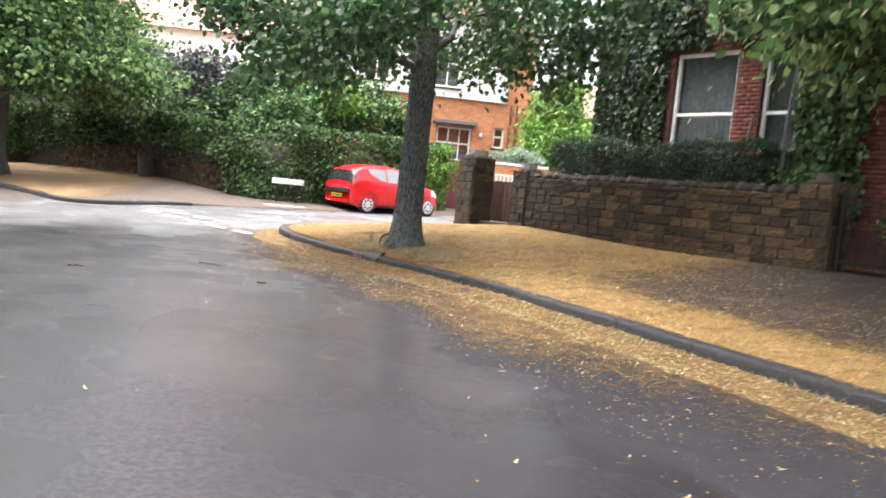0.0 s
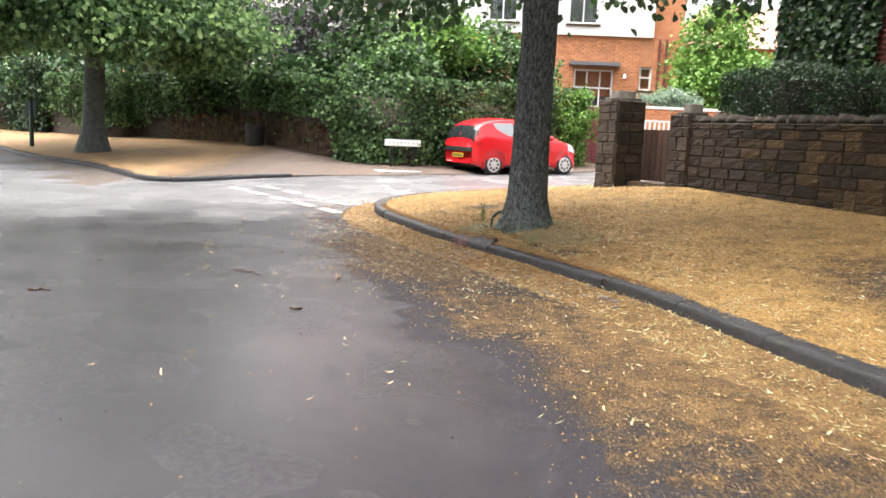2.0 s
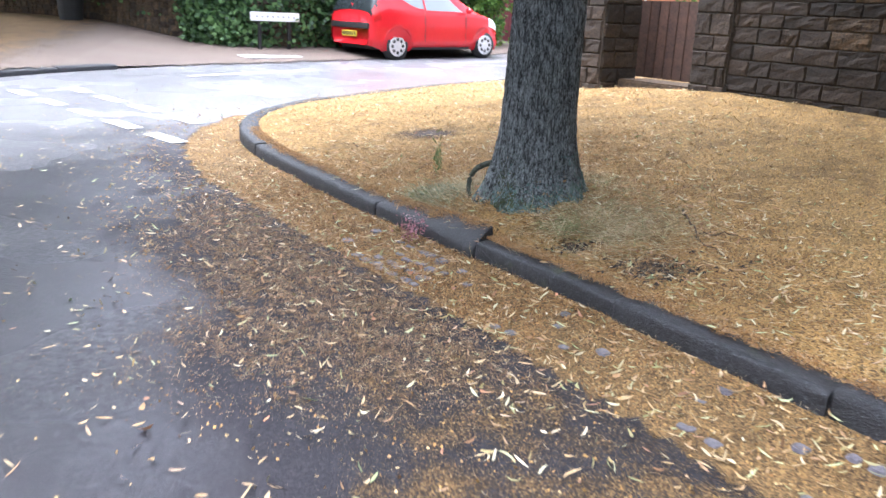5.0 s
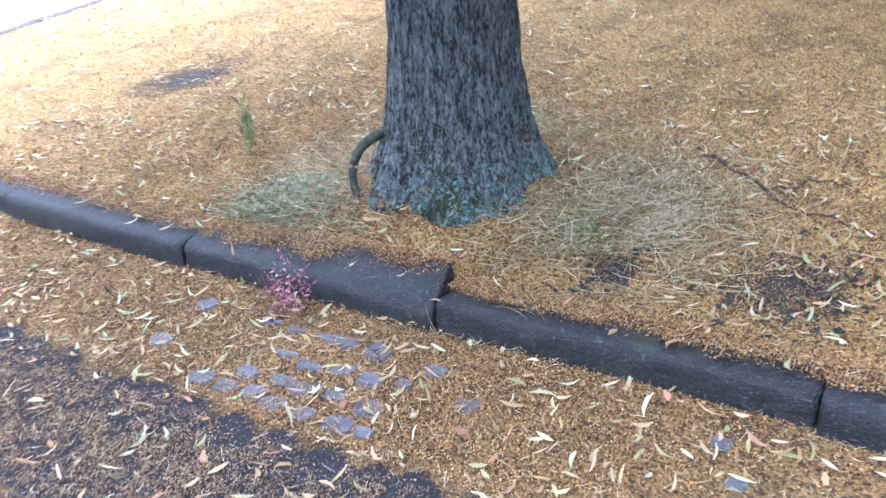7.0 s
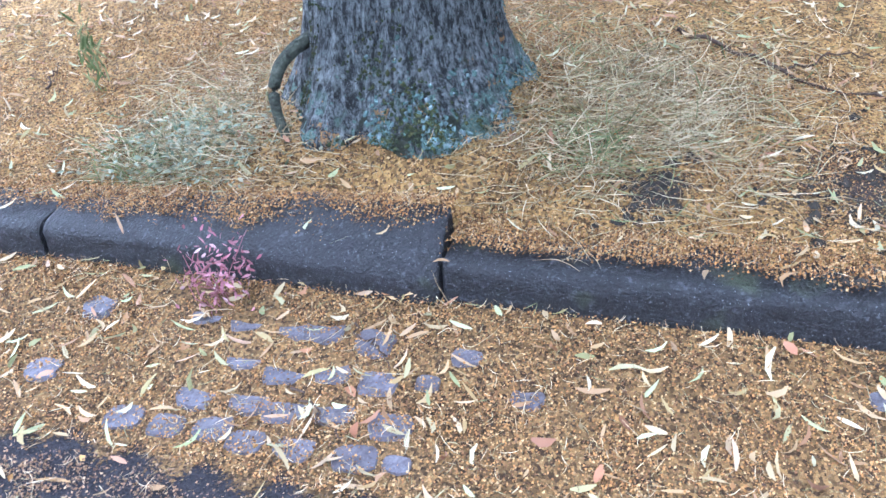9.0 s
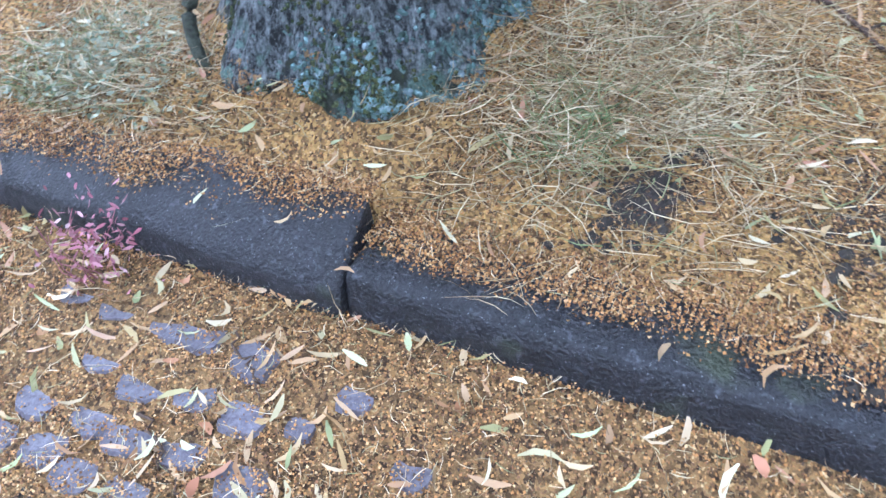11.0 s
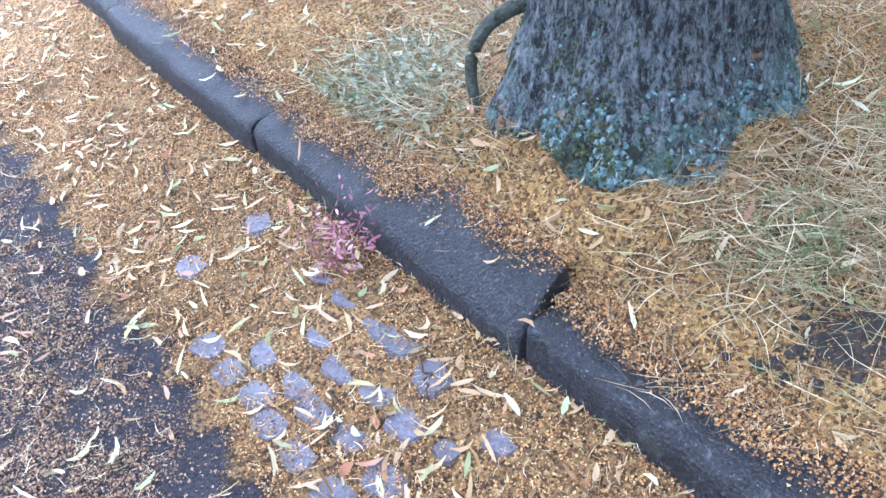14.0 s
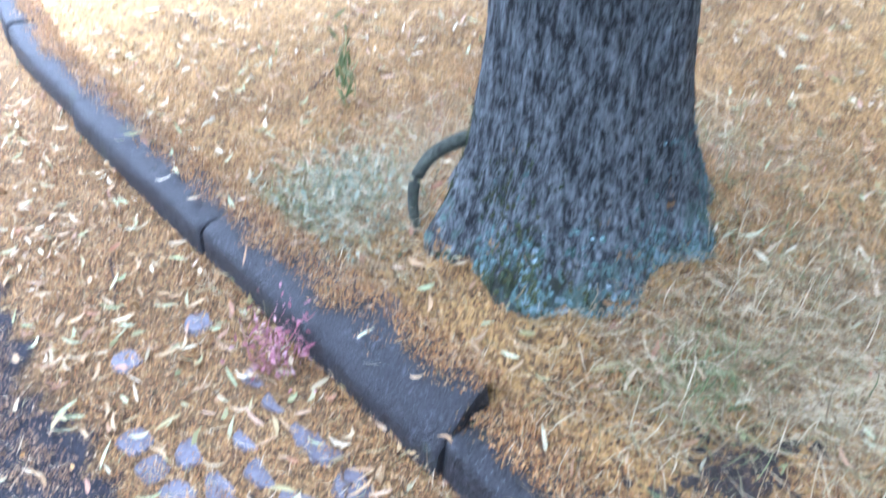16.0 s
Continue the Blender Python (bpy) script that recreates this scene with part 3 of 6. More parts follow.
def build_ground():
    xs, ys = axis_steps(-900, 900, -6, 4.5, 0.07), axis_steps(-300, 1500, 3.0, 19, 0.07)
    X, Y = np.meshgrid(xs, ys)
    x, y = X.ravel(), Y.ravel()
    d = np.full(len(x), 50.0)
    near = (abs(x) < 45) & (y > -8) & (y < 60)
    d[near] = edge_of_tarmac(x[near], y[near])
    z = road_z(x, y) + 0.016 * np.clip((y + 7) / 6, 0, 1) * np.clip((d - 0.5) / 0.04, 0, 1)
    z = z + gutter_heap(d)
    z[d < -0.2] -= 0.05
    near2 = (abs(x) < 12) & (y > 0) & (y < 22)
    z[near2] += 0.008 * fuzz(x[near2], y[near2], 0.6, 9.0)
    cover = np.zeros(len(x))
    dn = d[near]
    xn, yn = x[near], y[near]
    # thick by the kerb under the tree, thinner back along the road and out towards its middle
    reach = 1.0 + 1.1 * np.clip((yn - 4.5) / 4.5, 0, 1) * np.clip((19 - yn) / 3, 0.25, 1) + 0.35 * fuzz(xn, yn, 0.8, 2.0)
    c = np.where(dn < 0.5, 0.82, (1 - 0.38 * np.clip((yn - 9.5) / 1.5, 0, 1) * np.clip((0.74 - dn) / 0.22, 0, 1)) * np.clip(0.38 + 0.17 * np.clip((11.5 - yn) / 2.5, 0, 1) * np.clip((yn - 3.5) / 3.5, 0.1, 1) - 0.13 * np.clip(dn - 0.5, 0, 9) / np.maximum(reach, 0.3) + 0.05 * fuzz(xn, yn, 2.2, 4.0), 0.0, 1.0))
    far = -from_line(LINE_FAR, xn, yn)
    c = np.where((far > -1.6) & (xn < -7), np.maximum(c, 0.45), c)
    own = (far <= -1.6) | (xn >= -7)
    cover[near] = np.where(own, c * (0.1 + 0.9 * road_reach(xn, yn, dn)), c)
    nx, ny = len(xs), len(ys)
    i, j = np.meshgrid(np.arange(nx - 1), np.arange(ny - 1))
    a = (j * nx + i).ravel()
    f = np.column_stack([a, a + 1, a + nx + 1, a + nx])
    ob = quads_mesh("ground", np.column_stack([x, y, z]), f, TARMAC, smooth=True)
    cover_of(ob.data, cover)
    tagged(ob, "wet grey tarmac road strewn with fallen lime blossom", "road", kind="structure")


def grid_patch(name, box4, cell, keep, height, material, cover, label, category):
    x0, y0, x1, y1 = box4
    xs, ys = np.arange(x0, x1, cell), np.arange(y0, y1, cell)
    X, Y = np.meshgrid(xs, ys)
    x, y = X.ravel(), Y.ravel()
    ok = keep(x, y)
    nx = len(xs)
    i, j = np.meshgrid(np.arange(nx - 1), np.arange(len(ys) - 1))
    a = (j * nx + i).ravel()
    f = np.column_stack([a, a + 1, a + nx + 1, a + nx])
    f = f[ok[f].all(1)]
    used, inv = np.unique(f, return_inverse=True)
    x, y = x[used], y[used]
    ob = quads_mesh(name, np.column_stack([x, y, height(x, y)]), inv.reshape(-1, 4), material, smooth=True)
    cover_of(ob.data, cover(x, y))
    return tagged(ob, label, category, kind="structure")


HOLE = (0.2, 11.87)


def verge_cover(x, y):
    p = from_line(LINE_NEAR, x, y)
    back = np.clip((12.3 - y) / 4, 0, 1) * np.clip((p - 0.5) / 1.2, 0, 1)
    bare = 0.5 * np.exp(-((x - HOLE[0]) ** 2 + (y - HOLE[1]) ** 2) / 0.008) + 0.4 * np.exp(-((x - 0.5) ** 2 + (y - 11.5) ** 2) / 0.07)
    bare = bare + 0.5 * np.exp(-((x + 0.3) / 0.4) ** 2 - ((y - 14.75) / 0.24) ** 2)
    return 0.80 - bare - 0.60 * back - 0.25 * np.clip((p - 2.6) / 1.5, 0, 1) * np.clip((13 - y) / 3, 0, 1) + 0.06 * fuzz(x, y, 1.4, 3.0)


build_ground()
grid_patch("verge", (-2.4, -6, 14, 30), 0.07, lambda x, y: from_line(LINE_NEAR, x, y) > 0.0,
           lambda x, y: verge_z(x, y) + 0.004 * fuzz(x, y, 4.0, 7.0), VERGE, verge_cover,
           "pavement verge covered in orange fallen lime blossom", "verge")
grid_patch("far_pavement", (-38, 18, 14, 52), 0.16, lambda x, y: from_line(LINE_FAR, x, y) < -0.0,
           far_z, FAR_PATH, lambda x, y: np.clip(0.8 - 0.6 * np.clip((x + 8.2) / 3.0, 0, 1), 0.2, 1) + 0.05 * fuzz(x, y, 0.8, 3.0),
           "far pavement with brown fallen blossom", "pavement")


# ---- kerbs ----
def kerb_run(name, line_points, step, base_z, top_extra, side, label, s0, s1, jog=None):
    holder = tagged(new(name), label, "kerb", kind="structure")
    rng = np.random.default_rng(5)
    q = smooth_line(line_points, 0.02)
    s = np.arange(len(q)) * 0.02
    start = np.argmin(np.hypot(q[:, 0] - KINK.x, q[:, 1] - KINK.y)) * 0.02 + 0.035 if jog else s0
    first = start - math.floor((start - s0) / step) * step
    k = first
    while k < min(s1, s[-1]):
        a, b = k + 0.003, k + step - 0.003
        w = np.r_[a, a + 0.012, np.linspace(a + 0.06, b - 0.06, 19), b - 0.012, b]
        m = len(w)
        cx, cy = np.interp(w, s, q[:, 0]), np.interp(w, s, q[:, 1])
        tx, ty = np.gradient(cx), np.gradient(cy)
        ln = np.hypot(tx, ty)
        nx, ny = side * ty / ln, -side * tx / ln
        lift0, lift1, out = rng.normal() * 0.006, rng.normal() * 0.006, rng.normal() * 0.007
        proud = jog and abs(k - start) < 0.02
        if jog and abs(k + step - start) < 0.02:
            lift0, lift1, out = -0.01, -0.004, 0.012
        tops = base_z(cx, cy) + top_extra + np.linspace(lift0, lift1, m)
        bot = base_z(cx, cy) - 0.1
        prof = [(-0.012, 0, 0.0), (-0.012, 1, -0.10), (-0.012, 1, -0.06), (-0.011, 1, -0.034), (-0.008, 1, -0.018), (-0.001, 1, -0.006), (0.013, 1, 0.0), (0.045, 1, 0.002), (0.075, 1, 0.003), (0.11, 1, 0.005), (0.15, 1, 0.007), (0.163, 1, -0.004), (0.165, 0, 0.0)]
        co, n = [], len(prof)
        for i in range(m):
            for o, up, dz in prof:
                e = 0.005 * noise.noise((cx[i] * 9, cy[i] * 9, o * 20 + dz * 20)) + 0.004 * noise.noise((cx[i] * 34, cy[i] * 34, o * 50 + dz * 50))
                end = 0.005 if i in (0, m - 1) else 0.0
                oo = o + out + e + (end if o < 0.05 else 0)
                zz = (tops[i] + dz + e - end * (0.6 if up else 0)) if up else bot[i]
                if proud and up:
                    low, back = splay(w[i] - k)
                    u = np.clip((o + 0.004) / 0.118, 0, 1)
                    zz = float(base_z(cx[i], cy[i]) + low + (back - low) * (1.15 * u - 0.15 * u * u) + min(dz, 0) * (0.7 if o < 0 else 0) + e - end * 0.6)
                    oo = min(o, 0.118 + 0.05 * min((w[i] - k) / 0.4, 1)) + e + (end if o < 0.05 else 0)
                co.append((cx[i] + nx[i] * oo, cy[i] + ny[i] * oo, zz))
        f = [[i * n + j, i * n + j + 1, (i + 1) * n + j + 1, (i + 1) * n + j] for i in range(m - 1) for j in range(n - 1)]
        ob = link_mesh("kerbstone", co, f + [list(range(n))[::-1], [(m - 1) * n + j for j in range(n)]], KERBSTONE, holder, smooth=True)
        for face in list(ob.data.polygons)[-2:]:
            face.use_smooth = False
        k += step
    return holder


kerb_run("kerb", KERB_NEAR, 1.03, road_z, 0.172, 1, "wet black stone kerb with one block standing proud", 2.0, 46, True)
kerb_run("far_kerb", KERB_FAR, 0.95, road_z, 0.095, -1, "dark kerb on the far side of the junction", 12, 50)


# ---- road paint ----
def painted(name, a, b, width, label):
    a, b = Vector(a), Vector(b)
    n = Vector((-(b - a).y, (b - a).x)).normalized() * width / 2
    co, f = [], []
    steps = max(2, int((b - a).length / 0.12))
    for i in range(steps + 1):
        c = a.lerp(b, i / steps)
        for sgn in (-1, 1):
            q = c + sgn * n * (1 + 0.08 * noise.noise((c.x * 6, c.y * 6, sgn)))
            co.append((q.x, q.y, float(road_z(q.x, q.y)) + 0.026))
    f = [[2 * i, 2 * i + 1, 2 * i + 3, 2 * i + 2] for i in range(steps)]
    return tagged(link_mesh(name, co, f, LINE_PAINT), label, "road marking", kind="structure")


GIVE = Vector((0.64, -0.768))
for row, origin in enumerate((Vector((-5.04, 18.6)), Vector((-4.5, 18.98)))):
    for i in range(5 - row):
        a = origin + GIVE * (0.86 * i)
        painted("road_marking", a, a + GIVE * 0.55, 0.16, "worn white give-way dash on the tarmac")
painted("road_marking", (-3.3, 20.6), (-1.5, 22.05), 0.09, "thin white line along the side street")
painted("road_marking", (1.0, 24.1), (4.2, 26.5), 0.09, "thin white line along the side street")


# ---- the stone wall, its pillar and gate ----
def stone_block(length, height, depth, seed, mat=None):
    """One rough block face, its corners knocked off, a lump in the middle."""
    hx, hz = length / 2, height / 2
    c = min(0.016, hz * 0.35)
    us, vs = np.array([-1, -0.97, -0.45, 0.05, 0.5, 0.97, 1]), np.array([-1, -0.93, -0.2, 0.4, 0.93, 1])
    co = []
    for b, v in enumerate(vs):
        for a, u in enumerate(us):
            rim = a in (0, len(us) - 1) or b in (0, len(vs) - 1)
            n1, n2 = noise.noise((u * 1.7 + seed, v * 1.5, seed * 0.37)), noise.noise((u * 4 + seed, v * 3, 7.0))
            x = u * hx if rim else u * (hx - c * (0.6 + 0.8 * n1))
            z = v * hz if rim else v * (hz - c * (0.5 + 0.8 * n2))
            co.append((x, 0.0 if rim else -depth * (0.62 + 0.5 * n1 + 0.35 * n2), z))
    k = len(us)
    f = [[b * k + a, b * k + a + 1, (b + 1) * k + a + 1, (b + 1) * k + a] for b in range(len(vs) - 1) for a in range(k - 1)]
    me = bpy.data.meshes.new("stone")
    me.from_pydata(co, [], f)
    me.materials.append(mat or SANDSTONE)
    return me


STONES = {}


def stone_shape(length, height, mat=None):
    key = (round(length / 0.06), round(height / 0.03), mat)
    STONES.setdefault(key, [])
    if len(STONES[key]) < 3:
        STONES[key].append(stone_block(key[0] * 0.06, key[1] * 0.03, 0.028, len(STONES) * 7 + len(STONES[key]), mat))
        return STONES[key][-1]
    return random.choice(STONES[key])


def stone_face(parent, m, width, height, seed, courses=(0.09, 0.15), lengths=(0.18, 0.46), gap=0.012, mat=None, dark_reach=0.0):
    """Courses of separate stones on a face: x along it, z up, looking towards -y."""
    rng = random.Random(seed)
    z = 0.0
    while z < height - 0.05:
        h = round(rng.uniform(*courses) / 0.03) * 0.03
        h = min(h, max(0.06, round((height - z) / 0.03) * 0.03))
        x = -rng.uniform(0, 0.15)
        while x < width - 0.03:
            w = round(rng.uniform(*lengths) / 0.06) * 0.06
            a, b = max(x, 0), min(x + w, width)
            if b - a > 0.05:
                # dark stones grow fewer with distance from the face's left end
                dark = dark_reach and rng.random() < 1.15 - a / dark_reach
                ob = new("stone", stone_shape(b - a - gap, h - gap, DARK_STONE if dark else mat))
                ob.parent = parent
                ob.matrix_basis = m @ pose((a + b) / 2, -0.002, z + h / 2, rng.uniform(-2, 2), rng.uniform(-1.5, 1.5), rng.uniform(-1, 1))
            x += w
        z += h


WALL_Z = 0.62


def stone_wall(name, k0, k1, off, thick, height, label, seed):
    """A length of the stone wall with faces of stones, a mortar core and rounded coping stones."""
    p = at_wall(k0, off)
    m = frame_at(p, ALONG, WALL_Z)
    w = tagged(new(name), label, "wall", kind="structure")
    w.matrix_world = m
    L = k1 - k0
    part("core", box_bm((L, thick, height + 0.3), Matrix.Translation((L / 2, thick / 2, height / 2 - 0.15))), MORTAR, w)
    # frame_at's y points away from the road, so the face looks towards -y
    stone_face(w, Matrix.Identity(4), L, height, seed, dark_reach=4.2)
    x, rng = 0.0, random.Random(seed + 1)
    while x < L - 0.02:
        l = min(rng.uniform(0.16, 0.3), L - x)
        bm = bmesh.new()
        box(bm, (l - 0.012, thick + rng.uniform(-0.03, 0.02), 0.15 + rng.uniform(-0.03, 0.05)), Matrix.Translation((x + l / 2, thick / 2, height + 0.04)) @ pose(0, 0, 0, rng.uniform(-3, 3), rng.uniform(-4, 4), 0), 0.045)
        part("coping_stone", bm, COPING, w, smooth=True)
        x += l
    return w


# the wall's left end, where it meets the gate opening, and its far pier
ws = stone_wall("wall_garden", -2.15, 4.35, 4.3, 0.38, 1.04, "weathered coursed sandstone garden wall with rounded coping", 11)
stone_face(ws, pose(0, 0.38, 0, 0, 0, -90), 0.38, 1.04, 91)
stone_face(ws, pose(6.5, 0, 0, 0, 0, 90), 0.38, 1.04, 92)
stone_wall("wall_garden_beyond", 6.0, 14.0, 4.3, 0.38, 1.04, "weathered coursed sandstone garden wall beyond the gate", 23)


def pillar(name, k, off, sx, sy, height, z, label, mat=None, cap=True):
    m = frame_at(at_wall(k, off), ALONG, z)
    ob = thing(name, m, label, "gate pillar", kind="structure")
    part("core", box_bm((sx, sy, height + 0.2), Matrix.Translation((sx / 2, sy / 2, height / 2 - 0.1))), MORTAR, ob)
    stone_face(ob, Matrix.Identity(4), sx, height, 51, (0.12, 0.21), (0.24, 0.5), 0.012, mat)
    stone_face(ob, pose(0, sy, 0, 0, 0, -90), sy, height, 52, (0.12, 0.21), (0.24, 0.5), 0.012, mat)
    stone_face(ob, pose(sx, 0, 0, 0, 0, 90), sy, height, 53, (0.12, 0.21), (0.24, 0.5), 0.012, mat)
    if cap:
        bm = box_bm((sx - 0.01, sy - 0.01, 0.3), Matrix.Translation((sx / 2, sy / 2, height + 0.02)), 0.12)
        part("cap_stone", bm, COPING, ob, smooth=True)
    return ob


pillar("gate_pillar", -3.86, 4.15, 0.5, 0.56, 1.52, 0.5, "dark weathered sandstone gate pillar with worn rounded top", DARK_STONE)
pier = pillar("wall_pier", 3.9, 4.26, 0.47, 0.46, 1.2, WALL_Z, "pale sandstone end pier of the garden wall")
pier2 = pillar("wall_pier", -2.2, 4.26, 0.42, 0.46, 1.16, WALL_Z, "dark rounded sandstone end of the garden wall", DARK_STONE)

step = tagged(part("doorstep", box_bm((1.0, 0.5, 0.12), frame_at(at_wall(-2.8, 4.62), ALONG, 0.66), 0.02), SANDSTONE, None), "worn stone step between pillar and wall", "step", kind="structure")


def plank_gate(name, m, width, height, boards, mat, label, rail=True):
    g = thing(name, m, label, "gate")
    w = width / boards
    for i in range(boards):
        part("board", box_bm((w - 0.008, 0.03, height), Matrix.Translation((w * (i + 0.5), 0, height / 2)), 0.004), mat, g)
    if rail:
        for z in (0.18, 0.5, 0.85):
            part("rail", box_bm((width, 0.03, 0.1), Matrix.Translation((width / 2, 0.031, height * z)), 0.004), mat, g)
    return g


plank_gate("garden_gate", frame_at(at_wall(-4.1, 4.95), ALONG, 0.72), 1.9, 0.86, 14, DARK_WOOD, "closed dark brown boarded garden gate beside the pillar")
gm = frame_at(at_wall(4.42, 4.42), ALONG, 0.66)
ig = thing("iron_gate", gm, "black iron bar gate beside the wall's end pier", "gate")
part("post", box_bm((0.05, 0.05, 1.1), Matrix.Translation((0.03, 0, 0.55)), 0.004), BLACK_IRON, ig)
part("post", box_bm((0.05, 0.05, 1.1), Matrix.Translation((1.5, 0, 0.55)), 0.004), BLACK_IRON, ig)
for z in (0.15, 0.95):
    part("rail", box_bm((1.45, 0.02, 0.035), Matrix.Translation((0.76, 0, z))), BLACK_IRON, ig)
for i in range(11):
    part("bar", tube_bm((0.14 + 0.125 * i, 0, 0.08), (0.14 + 0.125 * i, 0, 1.06), 0.009, 0.009, 6), BLACK_IRON, ig)
part("threshold", box_bm((1.6, 0.5, 0.1), frame_at(at_wall(5.2, 4.5), ALONG, 0.62), 0.01), KERBSTONE, None)
tagged(bpy.data.objects["threshold"], "dark stone threshold under the iron gate", "threshold", kind="structure")


# ---- hedges, ivy and shrubs ----
def hedge(name, m, size, mat, rng, count, label, category="hedge", leaf=0.035, wobble=0.06):
    """A clipped hedge: leaves, thicker at its faces, over a solid box coloured dark as its inner shade."""
    h = thing(name, m, label, category)
    sx, sy, sz = size
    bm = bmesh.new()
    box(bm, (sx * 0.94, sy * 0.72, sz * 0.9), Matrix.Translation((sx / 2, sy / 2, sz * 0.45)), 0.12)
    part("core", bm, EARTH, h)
    face = rng.choice(4, count, p=[0.42, 0.33, 0.125, 0.125])
    u, v = rng.random(count), rng.random(count)
    c = np.zeros((count, 3))
    nrm = np.zeros((count, 3))
    for k, (fx, fy, fz, n) in enumerate(((u, 0 * u, v, (0, -1, 0.2)), (u, v, 0 * u + 1, (0, 0, 1)), (0 * u, u, v, (-1, 0, 0)), (0 * u + 1, u, v, (1, 0, 0)))):
        s = face == k
        c[s] = np.column_stack([fx * sx, fy * sy, fz * sz])[s]
        nrm[s] = n
    w = np.array([noise.noise((a * 2.2, b * 2.2, d * 2.2 + sx)) for a, b, d in c])
    c += nrm * (w[:, None] * wobble + rng.normal(size=(count, 1)) * 0.035)
    c[:, 2] += 0.05 * np.sin(c[:, 0] * 2.1)
    L = leaf * rng.uniform(0.7, 1.4, count)
    co, f = leaves(rng, c, L, L * 0.6, rng.normal(size=c.shape) + [0, 0, 0.6], nrm + rng.normal(size=c.shape) * 0.6)
    quads_mesh("leaves", co, f, mat, h)
    return h


def leaf_sheet(name, rng, place, count, mat, label, category, leaf=0.08, depth=0.12, patch=None, parent=None, droop=0.5):
    """Leaves hanging on an upright face; place(u, v) gives points and outward normals."""
    u, v = rng.random(count), rng.random(count)
    c, nrm = place(u, v)
    if patch is not None:
        keep = patch(u, v) > rng.random(count)
        c, nrm = c[keep], nrm[keep]
    w = np.array([noise.noise(tuple(q * 1.7)) for q in c])
    c = c + nrm * (depth * (0.6 + w[:, None]) + np.abs(rng.normal(size=(len(c), 1))) * depth * 0.5)
    L = leaf * rng.uniform(0.6, 1.4, len(c))
    ax = rng.normal(size=c.shape) * 0.7
    ax[:, 2] -= droop
    co, f = leaves(rng, c, L, L * 0.85, ax, nrm + rng.normal(size=c.shape) * 0.5 + [0, 0, 0.3])
    ob = quads_mesh(name, co, f, mat, parent)
    if parent is None:
        tagged(ob, label, category, kind="stuff")
    return ob


rng = np.random.default_rng(11)
hedge("privet_hedge", frame_at(at_wall(-1.75, 4.75), ALONG, 1.2), (4.7, 0.75, 1.2), HEDGE_LEAF, rng, 34000, "dark clipped privet hedge above the stone wall", wobble=0.15)

# ---- the brick house behind the hedge ----
HOUSE_OFF = 6.6


def window_unit(parent, m, w, h, bars_x=(), bars_z=(), curtain=True, fw=0.07, deep=0.1):
    """A window set in its opening: x across, z up from its sill, looking towards -y."""
    win = new("window")
    win.parent = parent
    win.matrix_basis = m
    for x, sx in ((fw / 2, fw), (w - fw / 2, fw)):
        part("frame", box_bm((sx, 0.08, h), Matrix.Translation((x, deep, h / 2)), 0.006), WHITE_PAINT, win)
    for z in (fw / 2, h - fw / 2):
        part("frame", box_bm((w - 2 * fw - 0.004, 0.08, fw), Matrix.Translation((w / 2, deep, z)), 0.006), WHITE_PAINT, win)
    for z in bars_z:
        part("glazing_bar", box_bm((w - 2 * fw - 0.004, 0.07, 0.06), Matrix.Translation((w / 2, deep, h * z)), 0.006), WHITE_PAINT, win)
    for x in bars_x:
        part("glazing_bar", box_bm((0.05, 0.06, h - 2 * fw - 0.004), Matrix.Translation((w * x, deep, h / 2)), 0.006), WHITE_PAINT, win)
    pane = part("pane", box_bm((w - 2 * fw, 0.006, h - 2 * fw), Matrix.Translation((w / 2, deep + 0.01, h / 2))), GLASS, win)
    pane.visible_shadow = False
    part("sill", box_bm((w + 0.16, 0.2, 0.07), Matrix.Translation((w / 2, -0.0, -0.04)), 0.01), SANDSTONE, win)
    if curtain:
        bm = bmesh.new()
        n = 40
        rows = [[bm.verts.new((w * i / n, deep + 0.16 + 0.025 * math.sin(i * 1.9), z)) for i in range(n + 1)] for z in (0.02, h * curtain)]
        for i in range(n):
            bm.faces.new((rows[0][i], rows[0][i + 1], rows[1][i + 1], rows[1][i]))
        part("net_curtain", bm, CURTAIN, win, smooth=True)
    return win


def brick_wall_panels(parent, m, length, height, holes, thick, mat, name="wall"):
    """A wall with real openings, built of panels round the holes (x0, z0, x1, z1)."""
    xs = sorted({0, length, *[h[0] for h in holes], *[h[2] for h in holes]})
    bm = bmesh.new()
    for a, b in zip(xs[:-1], xs[1:]):
        mid = (a + b) / 2
        cuts = sorted((h[1], h[3]) for h in holes if h[0] < mid < h[2])
        z = 0.0
        for lo, hi in cuts + [(height, height)]:
            if lo - z > 0.001:
                box(bm, (b - a, thick, lo - z), m @ Matrix.Translation((mid, thick / 2, (z + lo) / 2)))
            z = hi
    return part(name, bm, mat, parent)


